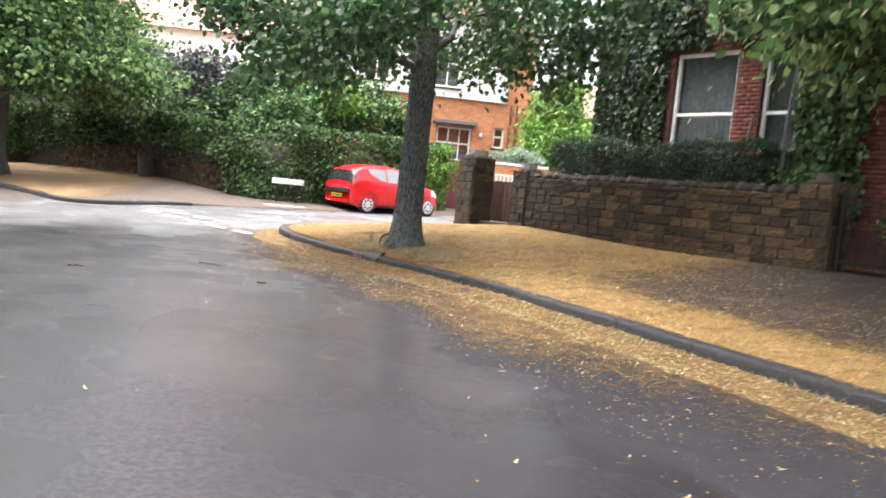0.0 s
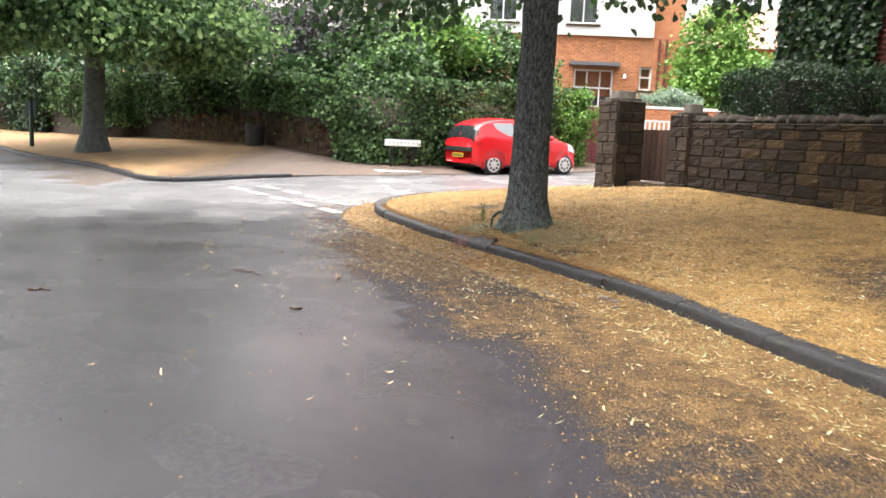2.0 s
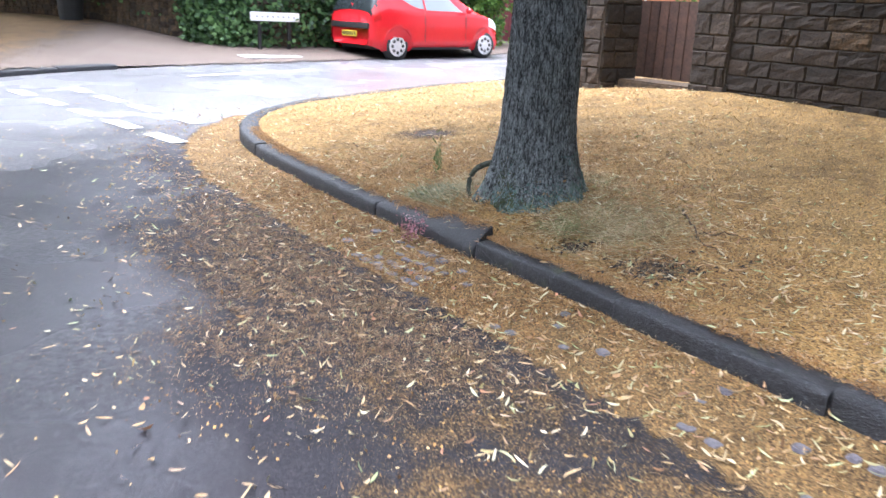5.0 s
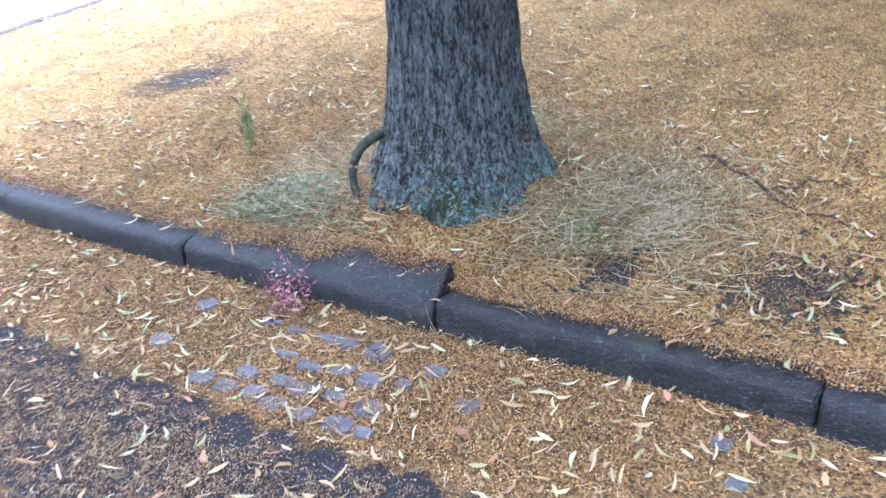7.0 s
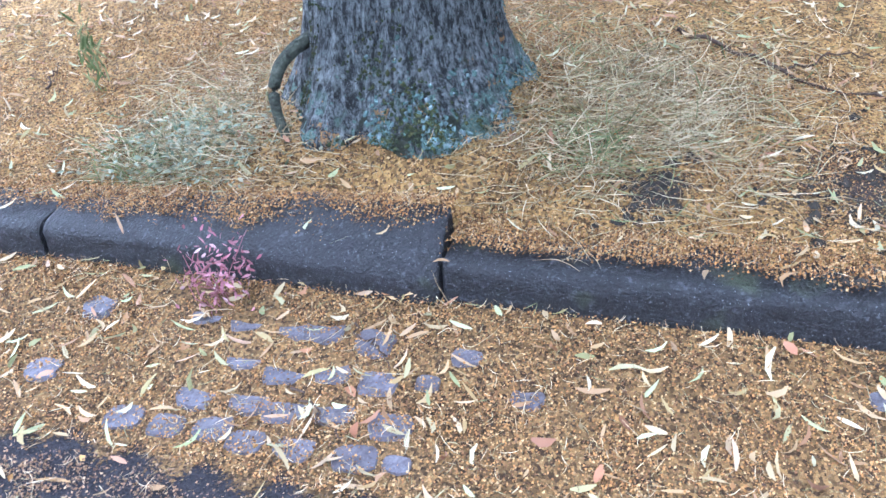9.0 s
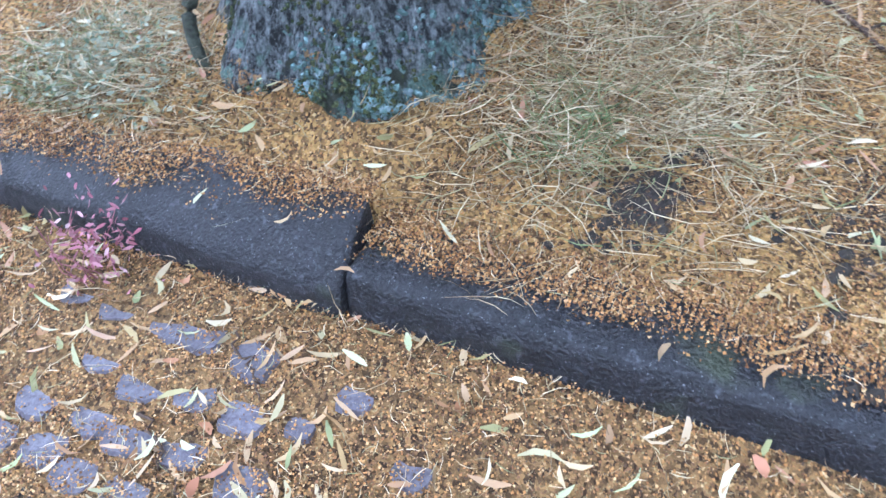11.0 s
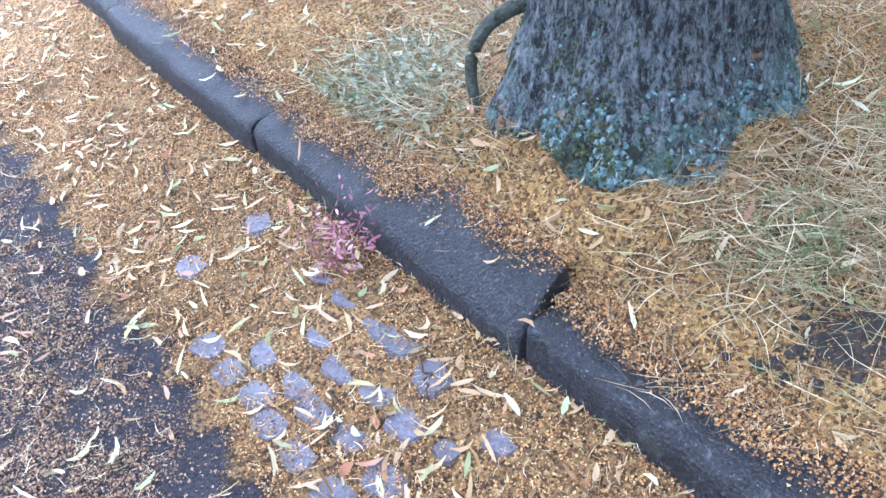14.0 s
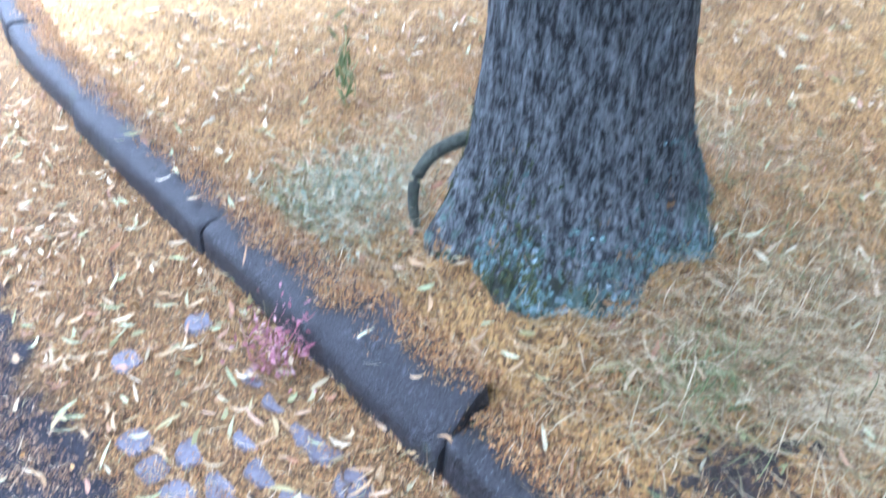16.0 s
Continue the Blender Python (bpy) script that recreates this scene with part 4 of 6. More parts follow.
def brick_courses(parent, m, x0, z0, x1, z1, mat, limit=10 ** 6, name="bricks"):
    """Stretcher-bond bricks standing 4 mm proud of a face, all in one mesh."""
    co, f = [], []
    r, z = 0, z0
    while z + 0.06 < z1:
        x = x0 - (0.1125 if r % 2 else 0)
        while x < x1:
            a, b = max(x, x0), min(x + 0.215, x1)
            if b - a > 0.04:
                n = len(co)
                for yy, e in ((0.0, 0.0), (-0.006, 0.003)):
                    co += [m @ Vector((a + e, yy, z + e)), m @ Vector((b - e, yy, z + e)), m @ Vector((b - e, yy, z + 0.063 - e)), m @ Vector((a + e, yy, z + 0.063 - e))]
                f += [[n + 4, n + 5, n + 6, n + 7]] + [[n + i, n + (i + 1) % 4, n + 4 + (i + 1) % 4, n + 4 + i] for i in range(4)]
            x += 0.225
        z += 0.075
        r += 1
    ob = quads_mesh(name, [tuple(c) for c in co], f, mat, parent)
    ob["kind"] = "stuff"
    return ob


RED_MORTAR = material("sooty_red_mortar", (0.05, 0.022, 0.017), (0.11, 0.05, 0.038), 8, (0.85, 0.95), 0.3, 60)
BRICK_LOOSE = material("red_brick_faces", (0.085, 0.022, 0.016), (0.19, 0.052, 0.035), 5, (0.8, 0.95), 0.3, 60, per=0.25, island=True)
BRICK_FAR_LOOSE = material("orange_brick_faces", (0.42, 0.17, 0.08), (0.62, 0.28, 0.14), 5, (0.8, 0.95), 0.3, 60, per=0.18, island=True)
hm = frame_at(at_wall(-2.28, HOUSE_OFF), ALONG, 0.66)
house = thing("brick_house", hm, "dark red brick Victorian house with white sash windows and ivy", "house")
HOLES = [(1.82, 1.35, 3.24, 3.68), (3.78, 1.35, 4.52, 3.68), (1.9, 5.0, 3.1, 6.7), (3.8, 5.0, 4.5, 6.7)]
brick_wall_panels(house, Matrix.Identity(4), 11.0, 7.4, HOLES, 0.25, RED_MORTAR)
brick_courses(house, pose(0, -0.001, 0), 0.0, 0.3, 1.80, 4.6, BRICK_LOOSE)
brick_courses(house, pose(0, -0.001, 0), 3.26, 1.3, 3.76, 4.6, BRICK_LOOSE)
brick_courses(house, pose(0, -0.001, 0), 4.54, 0.6, 8.0, 4.4, BRICK_LOOSE)
brick_courses(house, pose(0, -0.001, 0), 1.80, 3.7, 4.54, 4.6, BRICK_LOOSE)
window_unit(house, pose(1.82, 0.02, 1.35), 1.42, 2.33, (), (0.5,), 0.98)
window_unit(house, pose(3.78, 0.02, 1.35), 0.74, 2.33, (), (0.5,), 0.98)
window_unit(house, pose(1.9, 0.02, 5.0), 1.2, 1.7, (), (0.5,), 0.9)
window_unit(house, pose(3.8, 0.02, 5.0), 0.7, 1.7, (), (0.5,), 0.9)
bm = bmesh.new()
box(bm, (11, 0.25, 7.4), Matrix.Translation((5.5, 8.0, 3.7)))
box(bm, (0.25, 7.6, 7.4), Matrix.Translation((0.125, 4.06, 3.7)))
box(bm, (0.25, 7.6, 7.4), Matrix.Translation((10.875, 4.06, 3.7)))
part("side_wall", bm, BRICK, house)
# a flat slab behind the panes, painted as the room's darkness
part("room_shade_panel", box_bm((10.4, 0.1, 7.0), Matrix.Translation((5.5, 2.4, 3.6))), ROOM_SHADE, house)
bm = bmesh.new()
vs = [bm.verts.new(v) for v in ((-0.4, -0.4, 7.4), (11.4, -0.4, 7.4), (11.4, 8.4, 7.4), (-0.4, 8.4, 7.4), (1.5, 4, 11), (9.5, 4, 11))]
for q in ((0, 1, 5, 4), (1, 2, 5), (2, 3, 4, 5), (3, 0, 4), (3, 2, 1, 0)):
    bm.faces.new([vs[i] for i in q])
part("roof", bm, GREY_SLATE, house)
part("drainpipe", tube_bm((1.35, -0.09, 0.3), (1.35, -0.09, 7.3), 0.04, 0.04), BLACK_IRON, house)


def on_house(x0, x1, z0, z1):
    def place(u, v):
        c = np.array([hm @ Vector((x0 + (x1 - x0) * a, -0.02, z0 + (z1 - z0) * b)) for a, b in zip(u, v)])
        return c, np.repeat([[-ACROSS.x, -ACROSS.y, 0.0]], len(c), 0)
    return place


leaf_sheet("ivy", rng, on_house(-0.1, 1.72, 1.0, 7.0), 16000, HEDGE_LEAF, "ivy climbing the corner of the brick house", "ivy", 0.09, 0.1,
           lambda u, v: np.clip(1.5 - u * 0.9 + 0.3 * np.sin(v * 9), 0, 1))
leaf_sheet("ivy", rng, on_house(1.3, 4.9, 3.75, 7.0), 12000, HEDGE_LEAF, "dark ivy hanging over the house windows", "ivy", 0.1, 0.12,
           lambda u, v: np.clip(0.75 + 0.5 * np.sin(u * 11 + v * 5), 0.1, 1))
leaf_sheet("ivy", rng, on_house(4.55, 5.9, 0.8, 4.6), 7000, IVY_LEAF, "ivy column between window and bare brick", "ivy", 0.1, 0.12,
           lambda u, v: np.clip(1.25 - abs(u - 0.45 + 0.12 * np.sin(v * 7)) * 1.9, 0, 1))


def tree(name, base, trunk_r, height, lean, blobs, mat, label, seed, limbs=6, limb_z=(2.4, 4.2), fork=0.0, **how):
    r = np.random.default_rng(seed)
    t = thing(name, Matrix.Identity(4), label, "tree")
    bx, by, bz = base
    p, rad = limb_line(r, (bx, by, bz - 0.1), (bx + lean[0], by + lean[1], bz + height), trunk_r, trunk_r * 0.45, 14, 0.25)
    rad = rad * (1 + 0.75 * np.exp(-np.linspace(0, height, 14) / 0.22))
    tube_mesh("trunk", p, rad, BARK, t, 16)
    for i, b in enumerate(blobs[:limbs]):
        z = limb_z[0] + (limb_z[1] - limb_z[0]) * i / max(1, limbs - 1)
        k = np.argmin(abs(p[:, 2] - bz - z))
        q, rr = limb_line(r, p[k], (b[0], b[1], b[2]), trunk_r * 0.42, 0.02, 8, 0.5)
        tube_mesh("limb", q, rr, BARK, t, 7)
    crown("crown", r, blobs, mat, t, **how)
    return t


# ---- shrubs behind the wall ----
sap = thing("sapling", Matrix.Identity(4), "thin dark-stemmed sapling behind the garden wall", "tree")
for k, off, top, rr in ((2.95, 5.1, 4.8, 0.05), (2.45, 4.95, 2.9, 0.04)):
    a = at_wall(k, off)
    q, r2 = limb_line(rng, (a.x, a.y, 0.7), (a.x + 0.15, a.y + 0.1, top), rr, rr * 0.6, 8, 0.2)
    tube_mesh("stem", q, r2, BARK, sap, 7)
a = at_wall(2.9, 5.1)
crown("crown", rng, [(a.x, a.y, 5.2, 0.9, 0.9, 0.7, 70)], LIME_LEAF, sap, spread=0.2, per=35)
for k, off, z, r, label in ((3.4, 5.2, 1.5, 0.62, "green laurel shrub behind the wall's end"), (5.4, 5.6, 1.3, 0.8, "dark shrub behind the iron gate"), (6.6, 5.4, 1.5, 0.8, "dark shrub behind the iron gate")):
    a = at_wall(k, off)
    s = thing("garden_shrub", Matrix.Identity(4), label, "shrub")
    for i in range(4):
        tube_mesh("stem", *limb_line(rng, (a.x, a.y, 0.68), (a.x + rng.normal() * 0.3, a.y + rng.normal() * 0.3, z + 0.2), 0.02, 0.008, 5, 0.2), BARK, s, 5)
    crown("crown", rng, [(a.x, a.y, z, r, r, r * 0.75, 120)], IVY_LEAF, s, spread=0.12, per=30, length=0.08)

# ---- lime trees ----
TX, TY = 0.125, 12.62


def lime_trunk(parent):
    """The trunk that the walk ends at: ridged bark, root flare and buttresses."""
    sides, rings = 180, 190
    zs = np.r_[np.linspace(-0.2, 1.6, 150), np.linspace(1.66, 6.5, 40)]
    ang = np.linspace(0, 2 * math.pi, sides, endpoint=False)
    co = []
    roots = [(-2.15, 0.085, 0.32), (-1.62, 0.085, 0.25), (-0.85, 0.075, 0.27), (-0.1, 0.09, 0.28), (1.2, 0.06, 0.3), (2.4, 0.05, 0.26), (-3.0, 0.06, 0.26)]

    def skin(a, z):
        h = z + 0.0
        r0 = 0.212 - 0.010 * h + 0.095 * math.exp(-max(h, 0.0) / 0.22)
        r = r0
        for ra, amp, wid in roots:
            da = math.atan2(math.sin(a - ra), math.cos(a - ra))
            r += amp * math.exp(-(da / wid) ** 2) * math.exp(-max(h, 0.0) / 0.15)
        x, y = math.cos(a), math.sin(a)
        wav = noise.noise((x * 1.6, y * 1.6, z * 0.9))
        ridge = noise.noise((x * 7.5 + 0.3 * wav, y * 7.5, z * 1.5 + 5))
        fine = noise.noise((x * 16, y * 16, z * 5.5 + ridge))
        flake = noise.noise((x * 30, y * 30, z * 16))
        r += 0.010 * wav + 0.016 * (abs(ridge) ** 0.7 - 0.4) + 0.014 * (abs(fine) ** 0.8 - 0.25) + 0.005 * flake
        return Vector((TX + 0.012 * h + r * x, TY - 0.006 * h + r * y, 0.30 + z))

    co = [tuple(skin(a, z)) for z in zs for a in ang]
    f = [[i * sides + j, i * sides + (j + 1) % sides, (i + 1) * sides + (j + 1) % sides, (i + 1) * sides + j] for i in range(len(zs) - 1) for j in range(sides)]
    trunk = quads_mesh("trunk", co, f, LIME_BARK, parent, smooth=True)
    # crusty lichen plates about the foot, thickest at the ground; moss in the hollows between the roots
    def crust(name, count, spans, rise, sizes, mat, note, seed):
        r = random.Random(seed)
        co, f = [], []
        for i in range(count):
            a, h = r.uniform(*spans), min(r.expovariate(1 / rise), 0.3) - 0.015
            if noise.noise((math.cos(a) * 3.5 + seed, math.sin(a) * 3.5, h * 9)) < r.uniform(-0.35, 0.3):
                continue
            p, u, v = skin(a, h), skin(a + 0.05, h), skin(a, h + 0.02)
            u, v = (u - p).normalized(), (v - p).normalized()
            nrm = u.cross(v).normalized()
            sz, k = r.uniform(*sizes) * r.uniform(0.6, 1.0), len(co)
            for j in range(9):
                b = j * 2 * math.pi / 9
                q = p + (u * math.cos(b) + v * math.sin(b)) * sz * r.uniform(0.55, 1.2) + nrm * r.uniform(0.001, 0.006)
                co.append(tuple(q))
            co.append(tuple(p + nrm * 0.007))
            f += [[k + j, k + (j + 1) % 9, k + 9] for j in range(9)]
        link_mesh(name, co, f, mat, parent, note)["kind"] = "stuff"

    crust("moss", 2200, (-3.4, -2.0), 0.07, (0.003, 0.0075), MOSS, "dark green moss", 5)
    crust("moss", 900, (-2.0, 0.3), 0.03, (0.003, 0.0075), MOSS, "dark green moss", 8)
    crust("lichen", 1900, (-2.7, -0.9), 0.045, (0.003, 0.010), LICHEN, "pale teal lichen crust", 21)
    crust("lichen", 1500, (-1.2, 0.5), 0.09, (0.002, 0.008), LICHEN, "pale teal lichen crust", 33)
    # the looped sucker root by its side
    p = np.array([(-0.08, 12.72, 0.49), (-0.15, 12.71, 0.48), (-0.21, 12.70, 0.455), (-0.25, 12.69, 0.40), (-0.26, 12.67, 0.33), (-0.23, 12.64, 0.18)])
    t = np.linspace(0, 5, 22)
    q = np.column_stack([np.interp(t, range(6), p[:, i]) for i in range(3)])
    q[1:-1] = (q[:-2] + q[1:-1] + q[2:]) / 3
    tube_mesh("root", q, np.linspace(0.02, 0.011, 22), MOSSY_BARK, parent, 10)
    return trunk


def bark_material():
    """Blue-grey ridged bark with cracks; lichen, moss and caught blossom in patches about the foot."""
    m = bpy.data.materials.new("lime_bark")
    m.use_nodes = True
    n, l = m.node_tree.nodes, m.node_tree.links
    b = n["Principled BSDF"]
    co = n.new("ShaderNodeTexCoord")
    sep = n.new("ShaderNodeSeparateXYZ")
    l.new(co.outputs["Object"], sep.inputs[0])

    def noise_at(scale, detail=4.0, rough=0.6, squash=1.0):
        mp = n.new("ShaderNodeMapping")
        mp.inputs["Scale"].default_value = (1, 1, squash)
        l.new(co.outputs["Object"], mp.inputs["Vector"])
        t = n.new("ShaderNodeTexNoise")
        t.inputs["Scale"].default_value, t.inputs["Detail"].default_value, t.inputs["Roughness"].default_value = scale, detail, rough
        l.new(mp.outputs["Vector"], t.inputs["Vector"])
        return t.outputs["Fac"]

    def ramp_of(fac, c0, c1, p0, p1):
        r = n.new("ShaderNodeValToRGB")
        e = r.color_ramp.elements
        e[0].position, e[1].position, e[0].color, e[1].color = p0, p1, (*c0, 1), (*c1, 1)
        l.new(fac, r.inputs["Fac"])
        return r.outputs["Color"]

    def mix_of(fac, a, c):
        x = n.new("ShaderNodeMix")
        x.data_type = "RGBA"
        l.new(fac, x.inputs[0])
        l.new(a, x.inputs[6])
        if isinstance(c, tuple):
            x.inputs[7].default_value = (*c, 1)
        else:
            l.new(c, x.inputs[7])
        return x.outputs[2]

    def fade(value, lo, hi, a, c):
        r = n.new("ShaderNodeMapRange")
        r.inputs["From Min"].default_value, r.inputs["From Max"].default_value = lo, hi
        r.inputs["To Min"].default_value, r.inputs["To Max"].default_value = a, c
        l.new(value, r.inputs["Value"])
        return r.outputs["Result"]

    def add(a, c):
        t = n.new("ShaderNodeMath")
        l.new(a, t.inputs[0])
        l.new(c, t.inputs[1])
        return t.outputs[0]

    ridges, flakes, speck = noise_at(56, 6, 0.78, 0.26), noise_at(120, 5, 0.75, 0.5), noise_at(230, 3)
    colour = ramp_of(add(fade(ridges, 0, 1, 0, 0.6), fade(flakes, 0, 1, 0, 0.4)), (0.007, 0.009, 0.011), (0.33, 0.36, 0.37), 0.45, 0.61)
    colour = mix_of(ramp_of(speck, (0, 0, 0), (1, 1, 1), 0.64, 0.72), colour, (0.29, 0.31, 0.32))
    low = fade(sep.outputs["Z"], 0.28, 0.62, 0.10, -0.12)
    right = fade(sep.outputs["X"], 0.1, 0.5, -0.14, 0.05)
    colour = mix_of(ramp_of(add(noise_at(9, 5), add(low, right)), (0, 0, 0), (1, 1, 1), 0.48, 0.58), colour, ramp_of(flakes, (0.03, 0.055, 0.045), (0.16, 0.24, 0.2), 0.35, 0.65))
    colour = mix_of(ramp_of(add(noise_at(12, 4), low), (0, 0, 0), (1, 1, 1), 0.62, 0.68), colour, (0.03, 0.035, 0.02))
    colour = mix_of(ramp_of(add(noise_at(34, 2), fade(sep.outputs["Z"], 0.28, 0.58, 0.06, -0.16)), (0, 0, 0), (1, 1, 1), 0.60, 0.64), colour, ramp_of(speck, (0.07, 0.13, 0.11), (0.2, 0.29, 0.26), 0.38, 0.62))
    colour = mix_of(ramp_of(add(noise_at(15, 6, 0.75), fade(sep.outputs["Z"], 0.3, 0.75, 0.03, -0.12)), (0, 0, 0), (1, 1, 1), 0.6, 0.64), colour, ramp_of(speck, (0.26, 0.12, 0.04), (0.5, 0.3, 0.12), 0.35, 0.65))
    l.new(colour, b.inputs["Base Color"])
    b.inputs["Roughness"].default_value = 0.7
    bp = n.new("ShaderNodeBump")
    bp.inputs["Strength"].default_value, bp.inputs["Distance"].default_value = 1.0, 0.025
    l.new(add(ridges, flakes), bp.inputs["Height"])
    l.new(bp.outputs["Normal"], b.inputs["Normal"])
    return m


LIME_BARK = bark_material()
rng = np.random.default_rng(3)
lime = thing("lime_tree", Matrix.Identity(4), "street lime tree with grey ridged bark and drooping leaves", "tree")
lime_trunk(lime)
CROWN = [(TX - 1.9, TY - 0.4, 3.55, 1.25, 1.3, 0.95, 90), (TX + 1.75, TY + 0.3, 3.7, 1.15, 1.2, 0.8, 60), (TX - 0.9, TY - 1.5, 3.7, 1.1, 0.9, 0.85, 55),
         (TX + 0.7, TY + 1.8, 4.1, 1.6, 1.0, 0.9, 50), (TX - 1.2, TY + 1.7, 3.9, 1.4, 1.1, 1.0, 60), (TX + 1.1, TY - 1.6, 4.6, 1.3, 1.0, 0.8, 35),
         (TX, TY, 8.0, 4.4, 4.4, 2.7, 70), (TX - 3.1, TY + 0.6, 4.4, 1.0, 1.2, 0.9, 50), (TX + 2.7, TY + 0.6, 4.5, 0.9, 1.2, 0.8, 36)]
for i, b in enumerate(CROWN):
    z0 = 2.9 + 0.33 * i
    p, r = limb_line(rng, (TX + 0.03, TY, z0), (b[0], b[1], b[2] + 0.4), 0.075, 0.015, 9, 0.7)
    tube_mesh("limb", p, r, BARK, lime, 8)
crown("crown", rng, CROWN, LIME_LEAF, lime, spread=0.26, per=42, droop=0.9, length=0.11)

tree("lime_tree", (-10.6, 24.8, 0.45), 0.3, 9, (0.25, 0.1),
     [(-9.9, 23.6, 4.5, 2.2, 2.2, 1.5, 130), (-12.6, 24.0, 4.4, 2.4, 2.4, 1.5, 130), (-9.0, 26.2, 4.6, 1.5, 1.8, 1.7, 110), (-10.9, 22.6, 4.6, 2.3, 1.8, 1.4, 110),
      (-13.8, 27.0, 5.2, 2.8, 3.0, 1.8, 120), (-10.9, 25.2, 8.4, 3.7, 4.0, 2.8, 160), (-7.7, 24.9, 3.7, 1.3, 1.4, 0.9, 60), (-9.0, 22.9, 3.5, 1.3, 1.2, 0.7, 50)],
     LIME_LIGHT, "large pavement lime tree with low drooping light green branches", 5, 6, (2.6, 5.0), spread=0.55, per=95, droop=1.0, length=0.15, flat=0.28)
# clumps above 7 m are unseen, added to shade house, wall and near road
t3 = tree("lime_tree", (5.3, 6.0, 0.5), 0.22, 7, (0.1, 0.1),
          [(3.3, 6.7, 3.15, 0.9, 0.8, 0.5, 40), (4.2, 7.3, 3.2, 0.8, 0.8, 0.5, 36), (4.6, 5.6, 3.6, 1.2, 1.0, 0.6, 40), (6.2, 8.6, 8.4, 4.6, 5.0, 2.4, 300), (6.0, 11.0, 7.4, 2.6, 3.2, 1.2, 260), (4.9, 5.6, 7.2, 2.4, 3.0, 1.2, 180), (3.6, 9.8, 7.6, 2.6, 3.4, 1.5, 260), (4.4, 8.2, 4.6, 1.6, 1.6, 0.7, 90), (1.2, 5.0, 9.0, 3.4, 3.8, 1.8, 380)],
          LIME_LIGHT, "lime tree with drooping leaves and pale bracts over the pavement", 9, 4, (2.6, 4.0), spread=0.3, per=48, droop=1.0, length=0.115, flat=0.5)
r9 = np.random.default_rng(19)
c = np.vstack([r9.normal(size=(420, 3)) * [0.6, 0.6, 0.36] + [3.3, 6.7, 3.0], r9.normal(size=(300, 3)) * [0.5, 0.5, 0.36] + [4.2, 7.3, 3.05]])
co, f = leaves(r9, c, 0.085, 0.016, r9.normal(size=c.shape) * 0.4 + [0, 0, -1], r9.normal(size=c.shape))
quads_mesh("bracts", co, f, PALE_BRACT, t3)["kind"] = "stuff"


# ---- unseen trees closing the street behind the start, added to block sky light ----
for i, (x, y) in enumerate(((-14.5, -5.0), (-15.0, 5.5), (-16.0, 15.0), (0.0, -14.0), (6.6, -5.0))):
    tree("shade_tree", (x, y, 0.1), 0.3, 8, (0.1, 0.1), [(x, y, 7.2, 4.8, 5.2, 4.4, 420), (x + 1, y - 1, 3.6, 2.6, 2.8, 1.4, 110)], LIME_LEAF,
         "tall unseen lime tree added to shade the street", 60 + i, 2, (2.6, 4.0), spread=0.5, per=40, droop=0.6, length=0.26)


# ---- across the junction: ivy wall, shrubs, sign ----
FAR_WALL = [(-30.0, 44.0), (-14.4, 31.6), (-11.5, 30.6), (-7.5, 28.4), (-4.9, 26.0), (-3.2, 25.2), (-1.5, 25.9), (2.75, 29.3)]
FW = smooth_line(FAR_WALL, 0.25)


def far_wall():
    w = tagged(new("wall_retaining"), "sandstone retaining wall overgrown with ivy", "wall", kind="structure")
    r = random.Random(4)
    d = np.gradient(FW, axis=0)
    nrm = np.column_stack([-d[:, 1], d[:, 0]]) / np.linalg.norm(d, axis=1)[:, None]
    zz = far_z(FW[:, 0], FW[:, 1])
    co, f = [], []
    for (x, y), (nx, ny), z in zip(FW, nrm, zz):
        co += [(x, y, z - 0.3), (x, y, z + 1.7), (x + nx * 0.5, y + ny * 0.5, z + 1.75), (x + nx * 0.5, y + ny * 0.5, z - 0.3)]
    for i in range(len(FW) - 1):
        for j in range(3):
            f.append([4 * i + j, 4 * i + j + 1, 4 * i + 5 + j, 4 * i + 4 + j])
    quads_mesh("core", co, f, MORTAR, w)
    # bare courses show by the corner
    for i in range(len(FW) - 1):
        if -10.5 < FW[i, 0] < -1.4:
            a, b = FW[i], FW[i + 1]
            m = frame_at(a, b - a, zz[i])
            stone_face(w, m, float(np.linalg.norm(b - a)), 0.85, i, (0.1, 0.16), (0.12, 0.25))
    return nrm, zz


FWN, FWZ = far_wall()


def on_far_wall(s0, s1, z0, z1):
    def place(u, v):
        i = s0 + (s1 - s0) * u
        k = np.arange(len(FW))
        x, y, z = np.interp(i, k, FW[:, 0]), np.interp(i, k, FW[:, 1]), np.interp(i, k, FWZ)
        n = np.column_stack([-np.interp(i, k, FWN[:, 0]), -np.interp(i, k, FWN[:, 1]), 0 * i])
        return np.column_stack([x, y, z + z0 + (z1 - z0) * v]), n
    return place


NW = len(FW)
i_corner = int(np.argmin(np.hypot(FW[:, 0] + 3.2, FW[:, 1] - 25.2)))
rng = np.random.default_rng(21)
leaf_sheet("ivy", rng, on_far_wall(NW * 0.3, i_corner - 3, 0.3, 2.1), 46000, IVY_LEAF, "thick ivy covering the retaining wall", "ivy", 0.085, 0.22,
           lambda u, v: np.clip(0.1 + 2.2 * v - 0.5 * np.sin(u * 23) - 1.5 * (u > 0.66) * (v < 0.4), 0.02, 1))
leaf_sheet("ivy", rng, on_far_wall(i_corner - 4, NW - 1, 0.0, 2.3), 30000, IVY_LEAF, "leafy ivy on the wall behind the parked car", "ivy", 0.09, 0.26,
           lambda u, v: np.clip(0.6 + 0.5 * np.sin(u * 17 + v * 3), 0.2, 1))
